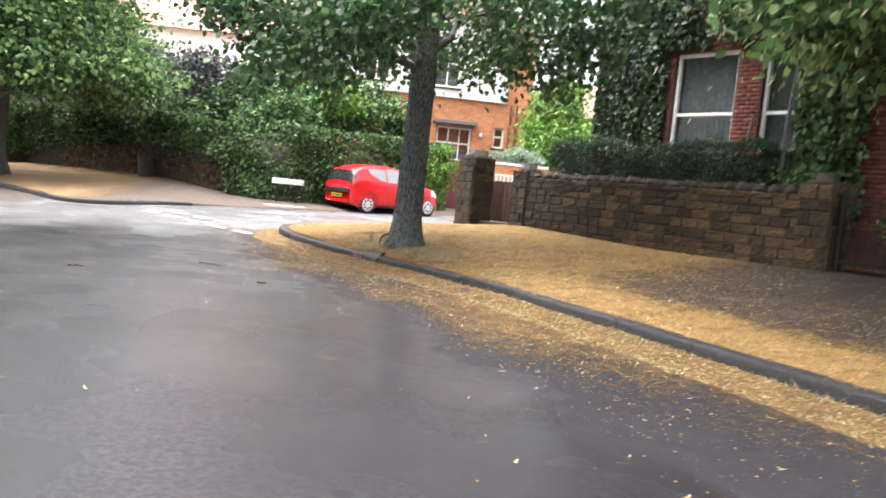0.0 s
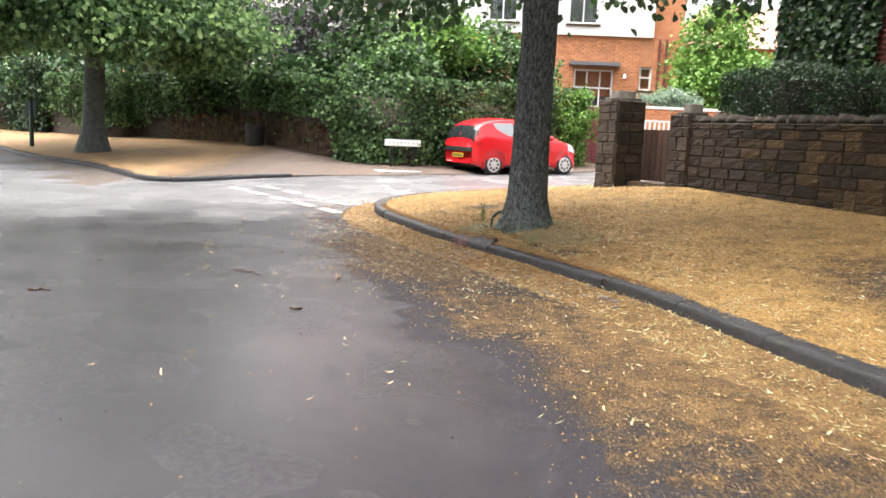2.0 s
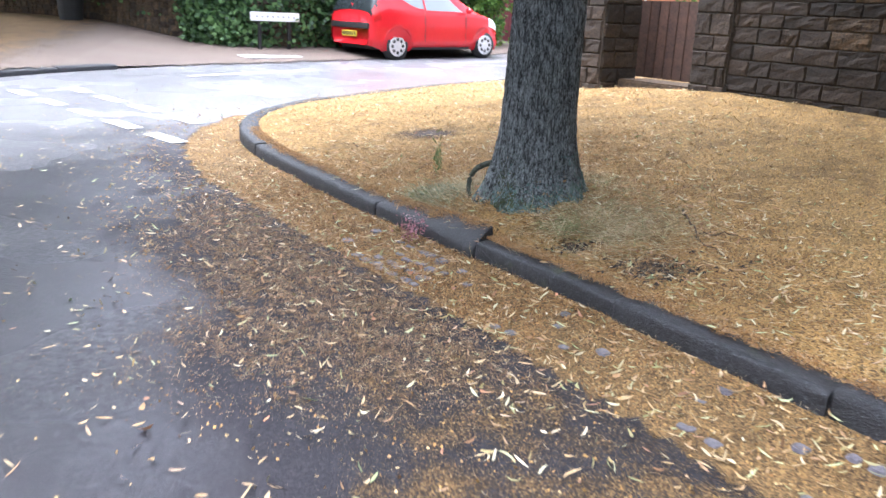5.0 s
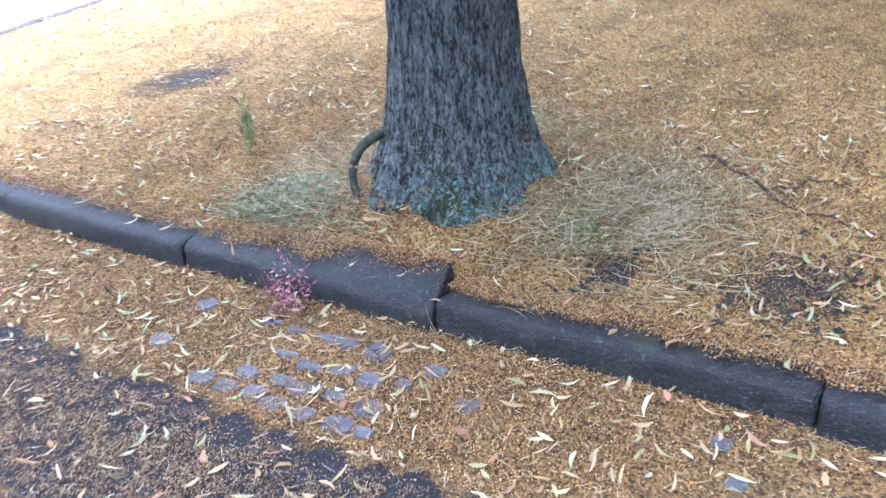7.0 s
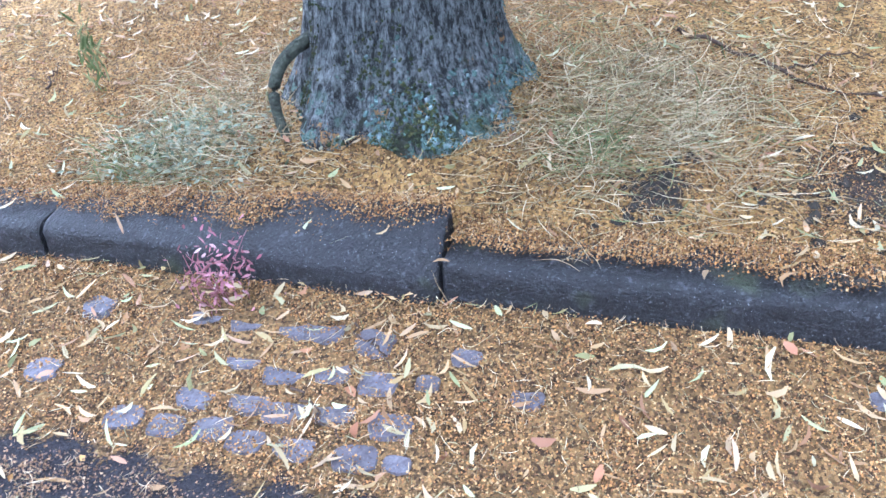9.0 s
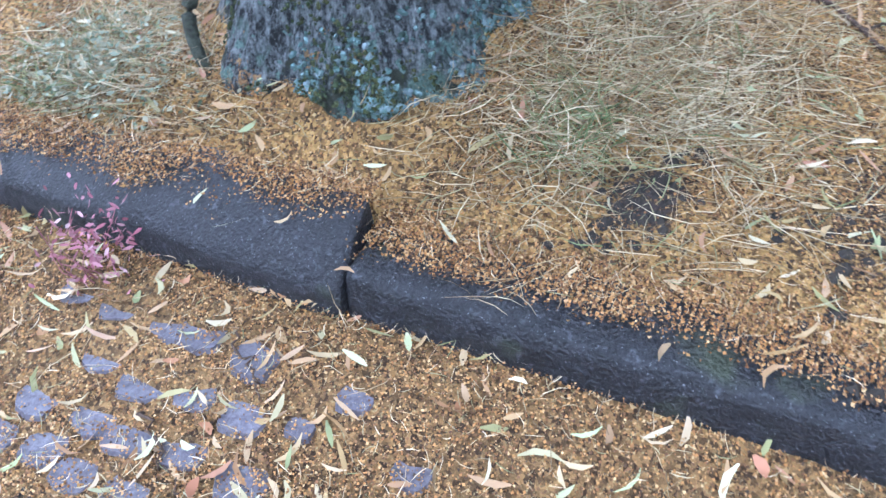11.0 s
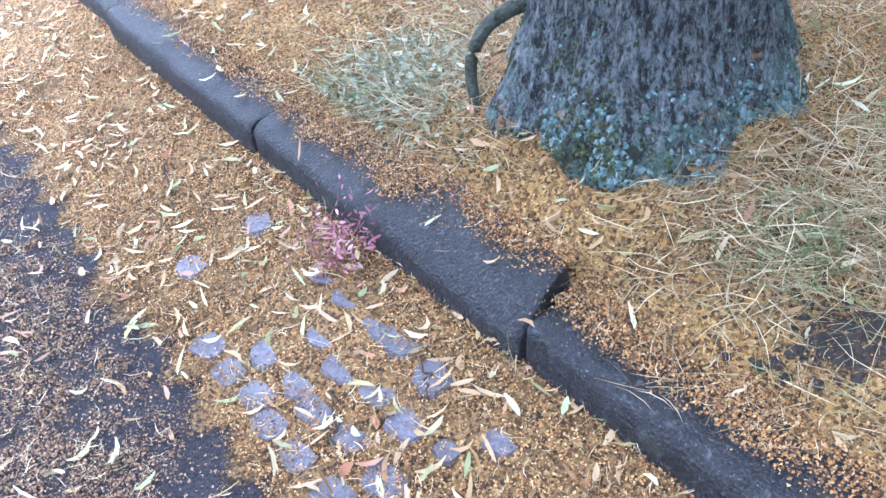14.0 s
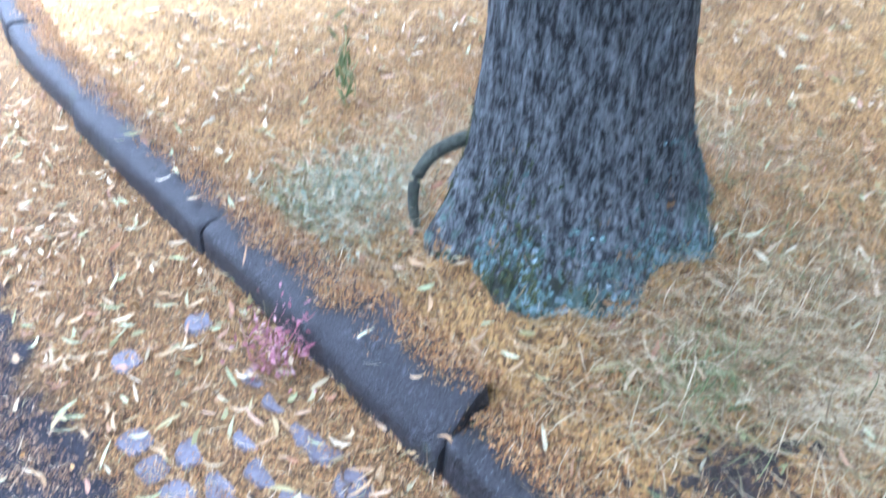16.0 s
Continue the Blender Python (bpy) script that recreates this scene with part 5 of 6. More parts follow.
leaf_sheet("ivy", rng, on_far_wall(NW * 0.12, NW * 0.45, 0.0, 2.6), 24000, HEDGE_LEAF, "dark overhanging hedge above the wall", "ivy", 0.11, 0.35)


def shrub(name, blobs, mat, label, seed, stems=5, base=None, **how):
    r = np.random.default_rng(seed)
    s = thing(name, Matrix.Identity(4), label, "shrub")
    x, y = blobs[0][0], blobs[0][1]
    z = float(far_z([x], [y])[0]) if base is None else base
    for i in range(stems):
        b = blobs[i % len(blobs)]
        tube_mesh("stem", *limb_line(r, (x + r.normal() * 0.2, y + r.normal() * 0.2, z), (b[0], b[1], b[2]), 0.07, 0.02, 7, 0.4), BARK, s, 6)
    crown("crown", r, blobs, mat, s, **how)
    return s


shrub("dark_shrub", [(-7.6, 30.6, 3.6, 2.6, 1.6, 1.5, 190), (-5.2, 29.2, 3.7, 1.9, 1.4, 1.3, 120), (-9.8, 31.2, 3.0, 1.8, 1.4, 1.2, 80)], DARK_LEAF,
      "large dark purple-leaved shrub above the ivy wall", 31, spread=0.26, per=55, length=0.14)
shrub("green_shrub", [(-2.6, 28.6, 3.4, 1.9, 1.3, 1.5, 160), (0.2, 29.4, 3.1, 1.7, 1.2, 1.5, 130), (-4.3, 28.2, 2.9, 1.2, 1.0, 1.2, 80), (-2.9, 26.5, 2.7, 1.2, 0.7, 0.9, 70), (-6.0, 27.7, 2.6, 1.2, 0.8, 0.8, 60), (-8.6, 29.2, 2.5, 1.3, 0.8, 0.8, 60)], IVY_LEAF,
      "tall green leafy shrub behind the parked car", 32, spread=0.26, per=60, length=0.14)
shrub("bright_shrub", [(-1.6, 27.8, 3.9, 1.2, 0.8, 0.8, 60)], BRIGHT_LEAF, "bright green shrub top behind the parked car", 33, spread=0.24, per=40, length=0.13)
shrub("hedge_end", [(2.25, 28.7, 1.75, 0.75, 0.6, 1.25, 100)], BRIGHT_LEAF, "bright green clipped bush beside the maroon gate", 34, 3, spread=0.14, per=60, length=0.09)
shrub("green_shrub", [(-15.5, 34.5, 2.6, 4.0, 2.0, 1.7, 170), (-20.5, 37.5, 2.4, 3.5, 2.0, 1.5, 120), (-11.5, 33.0, 3.0, 2.4, 1.5, 1.6, 110)], LIME_LEAF,
      "dark green shrubbery along the far garden", 35, spread=0.35, per=60, length=0.17)
shrub("garden_tree", [(7.6, 32.8, 4.9, 1.2, 1.0, 1.5, 90), (8.4, 32.2, 3.4, 1.5, 1.0, 1.3, 100), (6.9, 32.4, 3.2, 1.0, 0.9, 1.1, 60)], BRIGHT_LEAF,
      "bright green garden tree beside the orange brick house", 36, spread=0.26, per=60, length=0.13, base=0.8)
shrub("lavender_bush", [(5.6, 29.6, 2.75, 0.9, 0.4, 0.32, 60)], GREY_LEAF, "low grey-green bush on the garden wall", 37, 3, base=0.8, spread=0.1, per=45, length=0.08)

sign = thing("street_sign", frame_at((-2.85, 24.6), (0.9, 0.42), float(far_z([-2.85], [24.6])[0])), "white street name plate on two short posts", "street sign")
part("plate", box_bm((1.0, 0.03, 0.17), Matrix.Translation((0.5, 0, 0.62)), 0.01), WHITE_PAINT, sign)
for x in (0.2, 0.8):
    part("post", box_bm((0.06, 0.06, 0.66), Matrix.Translation((x, 0.046, 0.33))), BLACK_IRON, sign)
for i, x in enumerate(np.linspace(0.1, 0.85, 8)):
    part("letter_bar", box_bm((0.03, 0.004, 0.035), Matrix.Translation((x + 0.03, -0.0175, 0.62))), GREY_SLATE, sign)

slab = tagged(part("drain_cover", box_bm((1.1, 0.5, 0.03), frame_at((-2.4, 23.75), SIDE, 0.40), 0.005), WHITE_PAINT, None), "pale concrete slab let into the pavement", "slab", kind="structure")

post = thing("sign_post", frame_at((-12.9, 26.0), (1, 0), 0.5), "short dark green bin post on the far verge", "post")
part("pole", tube_bm((0, 0, 0), (0, 0, 1.25), 0.06, 0.06, 10), GREEN_PAINT, post)
part("plate", box_bm((0.34, 0.05, 0.42), Matrix.Translation((0, 0, 1.05)), 0.01), GREEN_PAINT, post)

tub = thing("plant_tub", pose(-7.0, 27.4, float(far_z([-7.0], [27.4])[0])), "dark round bin against the ivy wall", "bin")
bm = bmesh.new()
bmesh.ops.create_cone(bm, cap_ends=True, segments=20, radius1=0.24, radius2=0.28, depth=0.55, matrix=Matrix.Translation((0, 0, 0.275)))
part("body", bm, CAR_BLACK, tub, smooth=False)
part("rim", tube_bm((0, 0, 0.53), (0, 0, 0.58), 0.3, 0.3, 20), CAR_BLACK, tub)


# ---- the far houses ----
def plain_house(name, m, w, d, h, roof_h, wall_mat, roof_mat, holes, label, bars=(0.5,), curtain=0.9):
    ob = thing(name, m, label, "house")
    brick_wall_panels(ob, Matrix.Identity(4), w, h, holes, 0.3, wall_mat)
    bm = bmesh.new()
    box(bm, (w, 0.3, h), Matrix.Translation((w / 2, d - 0.15, h / 2)))
    box(bm, (0.3, d - 0.6, h), Matrix.Translation((0.15, d / 2, h / 2)))
    box(bm, (0.3, d - 0.6, h), Matrix.Translation((w - 0.15, d / 2, h / 2)))
    part("side_wall", bm, wall_mat, ob)
    for x0, z0, x1, z1 in holes:
        window_unit(ob, pose(x0, 0.02, z0), x1 - x0, z1 - z0, (0.5,), bars, curtain)
    bm = bmesh.new()
    vs = [bm.verts.new(v) for v in ((-0.4, -0.4, h), (w + 0.4, -0.4, h), (w + 0.4, d + 0.4, h), (-0.4, d + 0.4, h), (1.5, d / 2, h + roof_h), (w - 1.5, d / 2, h + roof_h))]
    for q in ((0, 1, 5, 4), (1, 2, 5), (2, 3, 4, 5), (3, 0, 4), (3, 2, 1, 0)):
        bm.faces.new([vs[i] for i in q])
    part("roof", bm, roof_mat, ob)
    # no room is built: this slab carries the indoor shade in its colour
    part("room_shade_panel", box_bm((w - 0.8, 0.1, h - 0.3), Matrix.Translation((w / 2, 1.6, h / 2))), ROOM_SHADE, ob)
    return ob


plain_house("cream_house", frame_at((-14.0, 46.5), (1, -0.12), 0.9), 10.5, 8, 7.6, 4.2, RENDER_WHITE, SLATE, [(1.5, 4.6, 2.9, 6.4), (5.0, 4.6, 6.4, 6.4), (8.0, 4.6, 9.4, 6.4), (1.5, 1.0, 3.2, 2.8), (7.5, 1.0, 9.2, 2.8)],
            "cream rendered house with a pink tiled roof")
plain_house("slate_roofed_house", frame_at((-36, 47.0), (1, -0.1), 1.0), 15, 8, 4.4, 3.4, BRICK_FAR, GREY_SLATE, [(2, 1.2, 4, 2.8), (6, 1.2, 8, 2.8), (10, 1.2, 12, 2.8)], "low brick house with a grey slate roof far along the road")

fm = frame_at((1.3, 34.75), (1, -0.03), 0.8)
far = thing("orange_brick_house", fm, "orange brick house with a white rendered upper storey and bay window", "house")
FH = [(1.7, 1.85, 3.15, 3.25), (4.1, 2.55, 4.55, 3.4)]
brick_wall_panels(far, Matrix.Identity(4), 5.7, 4.45, FH, 0.3, BRICK_FAR, "lower_wall")
brick_courses(far, pose(0, -0.001, 0), 0.0, 1.2, 1.68, 4.4, BRICK_FAR_LOOSE)
brick_courses(far, pose(0, -0.001, 0), 3.17, 1.2, 4.08, 4.4, BRICK_FAR_LOOSE)
brick_courses(far, pose(0, -0.001, 0), 4.57, 1.2, 5.7, 4.4, BRICK_FAR_LOOSE)
brick_courses(far, pose(0, -0.001, 0), 1.68, 3.4, 3.17, 4.4, BRICK_FAR_LOOSE)
UP = [(1.35, 0.4, 2.45, 2.0), (-1.6, 0.4, -0.5, 2.0)]
up = brick_wall_panels(far, Matrix.Translation((-3.5, -0.15, 4.45)), 8.0, 3.4, [(a + 3.5, b, c + 3.5, d) for a, b, c, d in UP], 0.3, RENDER_WHITE, "upper_wall")
window_unit(far, pose(1.7, 0.02, 1.85), 1.45, 1.4, (0.34, 0.67), (0.52,), 0.3)
window_unit(far, pose(4.1, 0.02, 2.55), 0.45, 0.85, (), (0.55,), False)
for a, b, c, d in UP:
    window_unit(far, pose(a, -0.13, 4.45 + b), c - a, d - b, (0.5,), (0.62,), 0.9)
part("canopy", box_bm((1.85, 0.45, 0.14), Matrix.Translation((2.42, -0.2, 3.42)), 0.02), GREY_LEAD, far, "dark lead canopy over the bay window")
for x in (4.75, 5.0):
    part("drainpipe", tube_bm((x, -0.07, 0), (x, -0.07, 4.4), 0.045, 0.045, 8), MAROON, far)
part("wall_lamp", tube_bm((3.55, -0.12, 2.95), (3.55, -0.12, 3.12), 0.07, 0.05, 10), WHITE_PAINT, far)
bm = bmesh.new()
box(bm, (9.3, 7.0, 7.8), Matrix.Translation((1.05, 4.0, 3.9)))
part("rear_wall", bm, BRICK_FAR, far)
bm = bmesh.new()
vs = [bm.verts.new(v) for v in ((-4.0, -0.6, 7.8), (4.9, -0.6, 7.8), (4.9, 7.6, 7.8), (-4.0, 7.6, 7.8), (0.5, 0.2, 11.2), (0.5, 7, 11.2))]
for q in ((0, 1, 4), (1, 2, 5, 4), (2, 3, 5), (3, 0, 4, 5), (3, 2, 1, 0)):
    bm.faces.new([vs[i] for i in q])
part("roof", bm, SLATE, far)
ext = plain_house("brick_annexe", frame_at((7.0, 35.6), (1, -0.03), 0.8), 7.5, 6, 4.3, 2.0, BRICK_FAR, SLATE, [(5.0, 1.5, 6.0, 2.8)], "low orange brick annexe beside the house")

plank_gate("drive_gate", frame_at((2.7, 29.9), (1, 0.35), 0.62), 2.6, 1.85, 14, MAROON, "tall closed maroon boarded drive gate")
low = tagged(new("wall_planter"), "low orange brick garden wall with a pale coping", "wall", kind="structure")
low.matrix_world = frame_at((4.6, 29.2), (1, 0.02), 0.6)
part("core", box_bm((2.6, 0.22, 1.85), Matrix.Translation((1.3, 0.11, 0.92))), BRICK_FAR, low)
brick_courses(low, pose(0, -0.001, 0), 0.0, 0.9, 2.6, 1.8, BRICK_FAR_LOOSE)
part("coping", box_bm((2.7, 0.3, 0.08), Matrix.Translation((1.3, 0.1, 1.89)), 0.01), RENDER_WHITE, low)
rail = thing("iron_railing", frame_at((4.55, 28.9), (1, 0.02), 0.62), "low white-topped railing in front of the brick wall", "railing")
part("rail", box_bm((2.0, 0.04, 0.05), Matrix.Translation((1.0, 0, 1.45))), WHITE_PAINT, rail)
for i in range(14):
    part("bar", box_bm((0.05, 0.03, 1.4), Matrix.Translation((0.07 + 0.143 * i, 0, 0.71))), WHITE_PAINT, rail)
fence = thing("board_fence", frame_at((-30, 33.5), (0.94, 0.06), 0.5), "dark horizontal-boarded fence along the far verge", "fence")
for i in range(7):
    part("board", box_bm((12.5, 0.03, 0.17), Matrix.Translation((6.2, 0, 0.15 + 0.18 * i)), 0.004), DARK_WOOD, fence)
for i in range(6):
    part("post", box_bm((0.1, 0.1, 1.4), Matrix.Translation((0.1 + 2.45 * i, 0.07, 0.7)), 0.01), DARK_WOOD, fence)


# ---- the red car ----
def build_car(m):
    car = thing("hatchback_car", m, "small red three-door hatchback parked half on the pavement", "car")
    X = [-1.71, -1.70, -1.66, -1.58, -1.46, -1.3, -1.0, -0.6, -0.1, 0.3, 0.6, 0.95, 1.2, 1.45, 1.62, 1.70, 1.715]
    TOP = [0.7, 0.9, 1.04, 1.2, 1.32, 1.4, 1.455, 1.475, 1.46, 1.38, 1.23, 1.03, 0.95, 0.86, 0.74, 0.6, 0.45]
    BELT = [0.6, 0.76, 0.84, 0.9, 0.95, 0.97, 0.95, 0.92, 0.91, 0.91, 0.91, 0.9, 0.87, 0.79, 0.68, 0.55, 0.42]
    WID = [0.62, 0.68, 0.735, 0.775, 0.79, 0.8, 0.81, 0.815, 0.815, 0.815, 0.81, 0.805, 0.79, 0.75, 0.67, 0.58, 0.52]
    RW = [0.6, 0.62, 0.63, 0.62, 0.6, 0.59, 0.57, 0.58, 0.58, 0.58, 0.6, 0.66, 0.66, 0.62, 0.55, 0.46, 0.42]

    def at(x, v):
        """A place on the car's near skin: x along it, v from sill 0 to belt 3, roof edge 4, roof middle 5."""
        top, belt, w, rw = (np.interp(x, X, q) for q in (TOP, BELT, WID, RW))
        sill = np.interp(x, [-1.71, -1.5, 1.5, 1.715], [0.3, 0.22, 0.2, 0.28])
        pts = [(w * 0.9, sill), (w, sill + 0.1), (w * 1.012, (sill + belt) / 2 + 0.05), (w * 0.985, belt), (rw, top - 0.055), (rw * 0.55, top - 0.008), (0, top)]
        vs = [0, 0.6, 1.8, 3, 4, 4.4, 5]
        y, z = np.interp(v, vs, [p[0] for p in pts]), np.interp(v, vs, [p[1] for p in pts])
        return Vector((x, y, z))

    xs = np.r_[X[:5], np.linspace(-1.4, 1.4, 46), X[14:]]
    vv = np.r_[np.linspace(0, 3, 11), np.linspace(3.12, 4, 6), np.linspace(4.1, 5, 7)]
    arches = ((-1.13, 0.285), (1.2, 0.285))
    co = []
    for x in xs:
        ring = [at(x, v) for v in vv]
        full = [Vector((p.x, -p.y, p.z)) for p in ring] + [p for p in ring[:-1][::-1]]
        for p in full:
            for ax, az in arches:
                q = math.hypot(p.x - ax, p.z - az)
                if q < 0.36 and p.z < 0.8:
                    s = 0.36 / max(q, 0.05)
                    p.x, p.z = ax + (p.x - ax) * s, max(az + (p.z - az) * s, az - 0.1)
            co.append(tuple(p))
    n = 2 * len(vv) - 1
    f = [[i * n + j, i * n + j + 1, (i + 1) * n + j + 1, (i + 1) * n + j] for i in range(len(xs) - 1) for j in range(n - 1)]
    ends = [list(range(n)), [(len(xs) - 1) * n + j for j in range(n)][::-1]]
    link_mesh("body", co, f + ends, CAR_RED, car, smooth=True)
    part("underbody", box_bm((3.1, 1.3, 0.3), Matrix.Translation((0, 0, 0.36)), 0.05), CAR_BLACK, car)

    def patch(name, x0, x1, v0, v1, mat, side, off=0.006, nx=14, nv=6, shape=None):
        co = []
        for i in range(nx + 1):
            for j in range(nv + 1):
                a, b = i / nx, j / nv
                x, v = x0 + (x1 - x0) * a, v0 + (v1 - v0) * b
                if shape:
                    x, v = shape(a, b)
                p, px, pv = at(x, v), at(x + 0.01, v), at(x, v + 0.02)
                nrm = (px - p).cross(pv - p).normalized()
                if nrm.y < 0 and v < 4.5 or nrm.z < -0.2:
                    nrm = -nrm
                p = p + nrm * off
                co.append((p.x, p.y * side, p.z))
        k = nv + 1
        ff = [[i * k + j, i * k + j + 1, (i + 1) * k + j + 1, (i + 1) * k + j] for i in range(nx) for j in range(nv)]
        return link_mesh(name, co, ff, mat, car, smooth=True)

    for side in (-1, 1):
        patch("rear_side_window", 0, 0, 0, 0, SIDE_GLASS, side, shape=lambda a, b: (-1.02 + 0.55 * a - 0.06 * b * (1 - a), 3.14 + 0.4 * (1 - a) ** 2 * (1 - b) + b * 0.7))
        patch("front_side_window", 0, 0, 0, 0, SIDE_GLASS, side, shape=lambda a, b: (-0.42 + (0.98 - 0.42 * b) * a, 3.1 + b * 0.8))
        patch("door_seam", -0.47, -0.455, 0.8, 3.9, CAR_BLACK, side, 0.003, 2, 10)
        patch("door_seam", 0.62, 0.632, 0.8, 3.0, CAR_BLACK, side, 0.003, 2, 10)
        patch("sill_strip", -0.75, 0.78, 0.02, 0.3, CAR_BLACK, side, 0.012, 10, 2)
        patch("tail_lamp", -1.66, -1.52, 2.4, 3.7, RED_LAMP, side, 0.008, 4, 6)
        patch("head_lamp", 1.3, 1.6, 2.2, 3.2, CLEAR_LAMP, side, 0.008, 6, 4)
        patch("door_handle", -0.36, -0.2, 2.2, 2.35, CAR_RED, side, 0.03, 4, 2)
        bm = bmesh.new()
        box(bm, (0.1, 0.16, 0.12), Matrix.Translation((0.62, side * 0.9, 0.98)), 0.03)
        part("wing_mirror", bm, CAR_RED, car, smooth=True)
        for ax in (-1.13, 1.2):
            wheel = new("wheel")
            wheel.parent = car
            wheel.matrix_basis = pose(ax, side * 0.70, 0.285)
            s = side
            bm = tube_bm((0, -0.09, 0), (0, 0.09, 0), 0.285, 0.285, 32)
            bmesh.ops.bevel(bm, geom=[e for e in bm.edges if abs(e.verts[0].co.y - e.verts[1].co.y) < 0.01], offset=0.03, segments=2, affect="EDGES")
            part("tyre", bm, RUBBER, wheel, smooth=True)
            part("rim", tube_bm((0, s * 0.088, 0), (0, s * 0.098, 0), 0.2, 0.19, 28), SILVER, wheel)
            for i in range(8):
                a = i * math.pi / 4
                part("rim_slot", tube_bm((0.125 * math.cos(a), s * 0.095, 0.125 * math.sin(a)), (0.125 * math.cos(a), s * 0.101, 0.125 * math.sin(a)), 0.034, 0.034, 10), CAR_BLACK, wheel)
            part("hub", tube_bm((0, s * 0.09, 0), (0, s * 0.108, 0), 0.05, 0.04, 14), SILVER, wheel)
    for side in (-1, 1):
        patch("tailgate_window", 0, 0, 0, 0, CAR_GLASS, side, 0.008, 8, 8, lambda a, b: (-1.685 + 0.17 * a, 3.25 + 0.25 * a + (1.75 - 0.25 * a) * b))
        patch("windscreen", 0, 0, 0, 0, CAR_GLASS, side, 0.008, 8, 8, lambda a, b: (0.33 + 0.55 * a, 4.06 + 0.94 * b))
    part("bumper_strip", box_bm((0.06, 1.3, 0.12), Matrix.Translation((-1.715, 0, 0.66)), 0.02), CAR_BLACK, car, "black bumper strip")
    part("number_plate", box_bm((0.02, 0.5, 0.11), Matrix.Translation((-1.725, 0, 0.5)), 0.004), YELLOW_PLATE, car, "yellow rear number plate")
    for i in range(7):
        part("plate_character", box_bm((0.004, 0.04, 0.07), Matrix.Translation((-1.737, -0.195 + 0.065 * i, 0.5))), CAR_BLACK, car)
    part("wiper", tube_bm((-1.68, 0.0, 0.99), (-1.6, -0.28, 1.1), 0.01, 0.008, 6), CAR_BLACK, car)
    return car


CAR_A = Vector((0.83, 0.558)).normalized()
rear = Vector((-0.05, 24.5))
mid = rear + CAR_A * 1.13 + Vector((-CAR_A.y, CAR_A.x)) * 0.72
build_car(frame_at(mid, CAR_A, 0.395) @ pose(0, 0, 0, 0, -1.2, 0))


# ---- litter, grass and small plants ----
def kerb_top(x, y, d):
    """The kerb's upper surface over the road, with its splayed block."""
    k = kerb_stretch(x, y)
    low, back = splay(k)
    u = np.clip((d + 0.004) / 0.118, 0, 1)
    return np.where((k > 0) & (k < 1.03), low + (back - low) * (1.15 * u - 0.15 * u * u) + 0.003, 0.181)


def ground_height(x, y):
    d = from_line(LINE_NEAR, x, y)
    return np.where(d > 0.16, verge_z(x, y), np.where(d > 0, road_z(x, y) + kerb_top(x, y, d), road_z(x, y) + np.where(-d > 0.5, 0.016, 0.0) + gutter_heap(-d)))


def lay(name, rng, x, y, length, width, material, label, category, flat=0.25, lift=0.006, curl=0.2, parent=None):
    z = ground_height(x, y) + lift
    n = len(x)
    ax = np.column_stack([rng.normal(size=n), rng.normal(size=n), rng.normal(size=n) * flat * 0.6])
    nr = np.column_stack([rng.normal(size=n) * flat, rng.normal(size=n) * flat, np.ones(n)])
    co, f = strips(rng, np.column_stack([x, y, z + np.abs(rng.normal(size=n)) * lift]), length, width, ax, nr, curl)
    return tagged(quads_mesh(name, co, f, material), label, category, kind="stuff")


rng = np.random.default_rng(77)


def scatter(rng, n, box4, weight, soft=1.0):
    """Places in a box, thinning out towards its edges."""
    x = rng.uniform(box4[0], box4[2], n)
    y = rng.uniform(box4[1], box4[3], n)
    edge = np.minimum(np.minimum(x - box4[0], box4[2] - x), np.minimum(y - box4[1], box4[3] - y))
    k = rng.random(n) < weight(x, y) * np.clip(edge / soft, 0, 1)
    return x[k], y[k]


def litter_weight(x, y):
    d = from_line(LINE_NEAR, x, y)
    on_road = np.exp(-np.clip(-d - 0.5, 0, 9) / (0.35 + 0.75 * np.clip((y - 4) / 6, 0, 1)))
    return np.where(d > 0.17, 0.8, np.where(d > 0.0, 0.10, np.where(d > -0.5, 1.0, on_road * 0.55))) * (0.55 + 0.9 * np.clip(fuzz(x, y, 3.5, 6.0) + 0.5, 0, 1))


x, y = scatter(rng, 64000, (-5, 1, 6, 21), lambda x, y: litter_weight(x, y) * 0.34)
lay("fallen_bracts", rng, x, y, rng.uniform(0.03, 0.07, len(x)), rng.uniform(0.007, 0.014, len(x)), LITTER_BRACT, "pale fallen lime bracts strewn over verge and road", "leaf litter")
q = LINE_NEAR[(LINE_NEAR[:, 1] > 1.0) & (LINE_NEAR[:, 1] < 10.0)]
k = rng.integers(0, len(q), 1700)
d = rng.uniform(0.01, 0.5, 1700)
x, y = q[k, 0] - 0.93 * d, q[k, 1] - 0.36 * d + rng.uniform(-0.13, 0.13, 1700)
k = (from_line(LINE_NEAR, x, y) < -0.02) & (rng.random(len(x)) < np.clip((10.4 - y) / 2.0, 0, 1))
x, y = x[k], y[k]
lay("fallen_bracts", rng, x, y, rng.uniform(0.025, 0.05, len(x)), rng.uniform(0.005, 0.011, len(x)), PALE_BRACT, "pale yellow bracts banked along the gutter", "leaf litter", 0.5)
x, y = scatter(rng, 12500, (-3.0, 9.4, 2.2, 15.0), lambda x, y: litter_weight(x, y) * 0.62)
lay("fallen_bracts", rng, x, y, rng.uniform(0.03, 0.066, len(x)), rng.uniform(0.006, 0.0125, len(x)), LITTER_BRACT, "curled pale lime bracts round the tree and kerb", "leaf litter", 0.55, 0.007, 0.12)


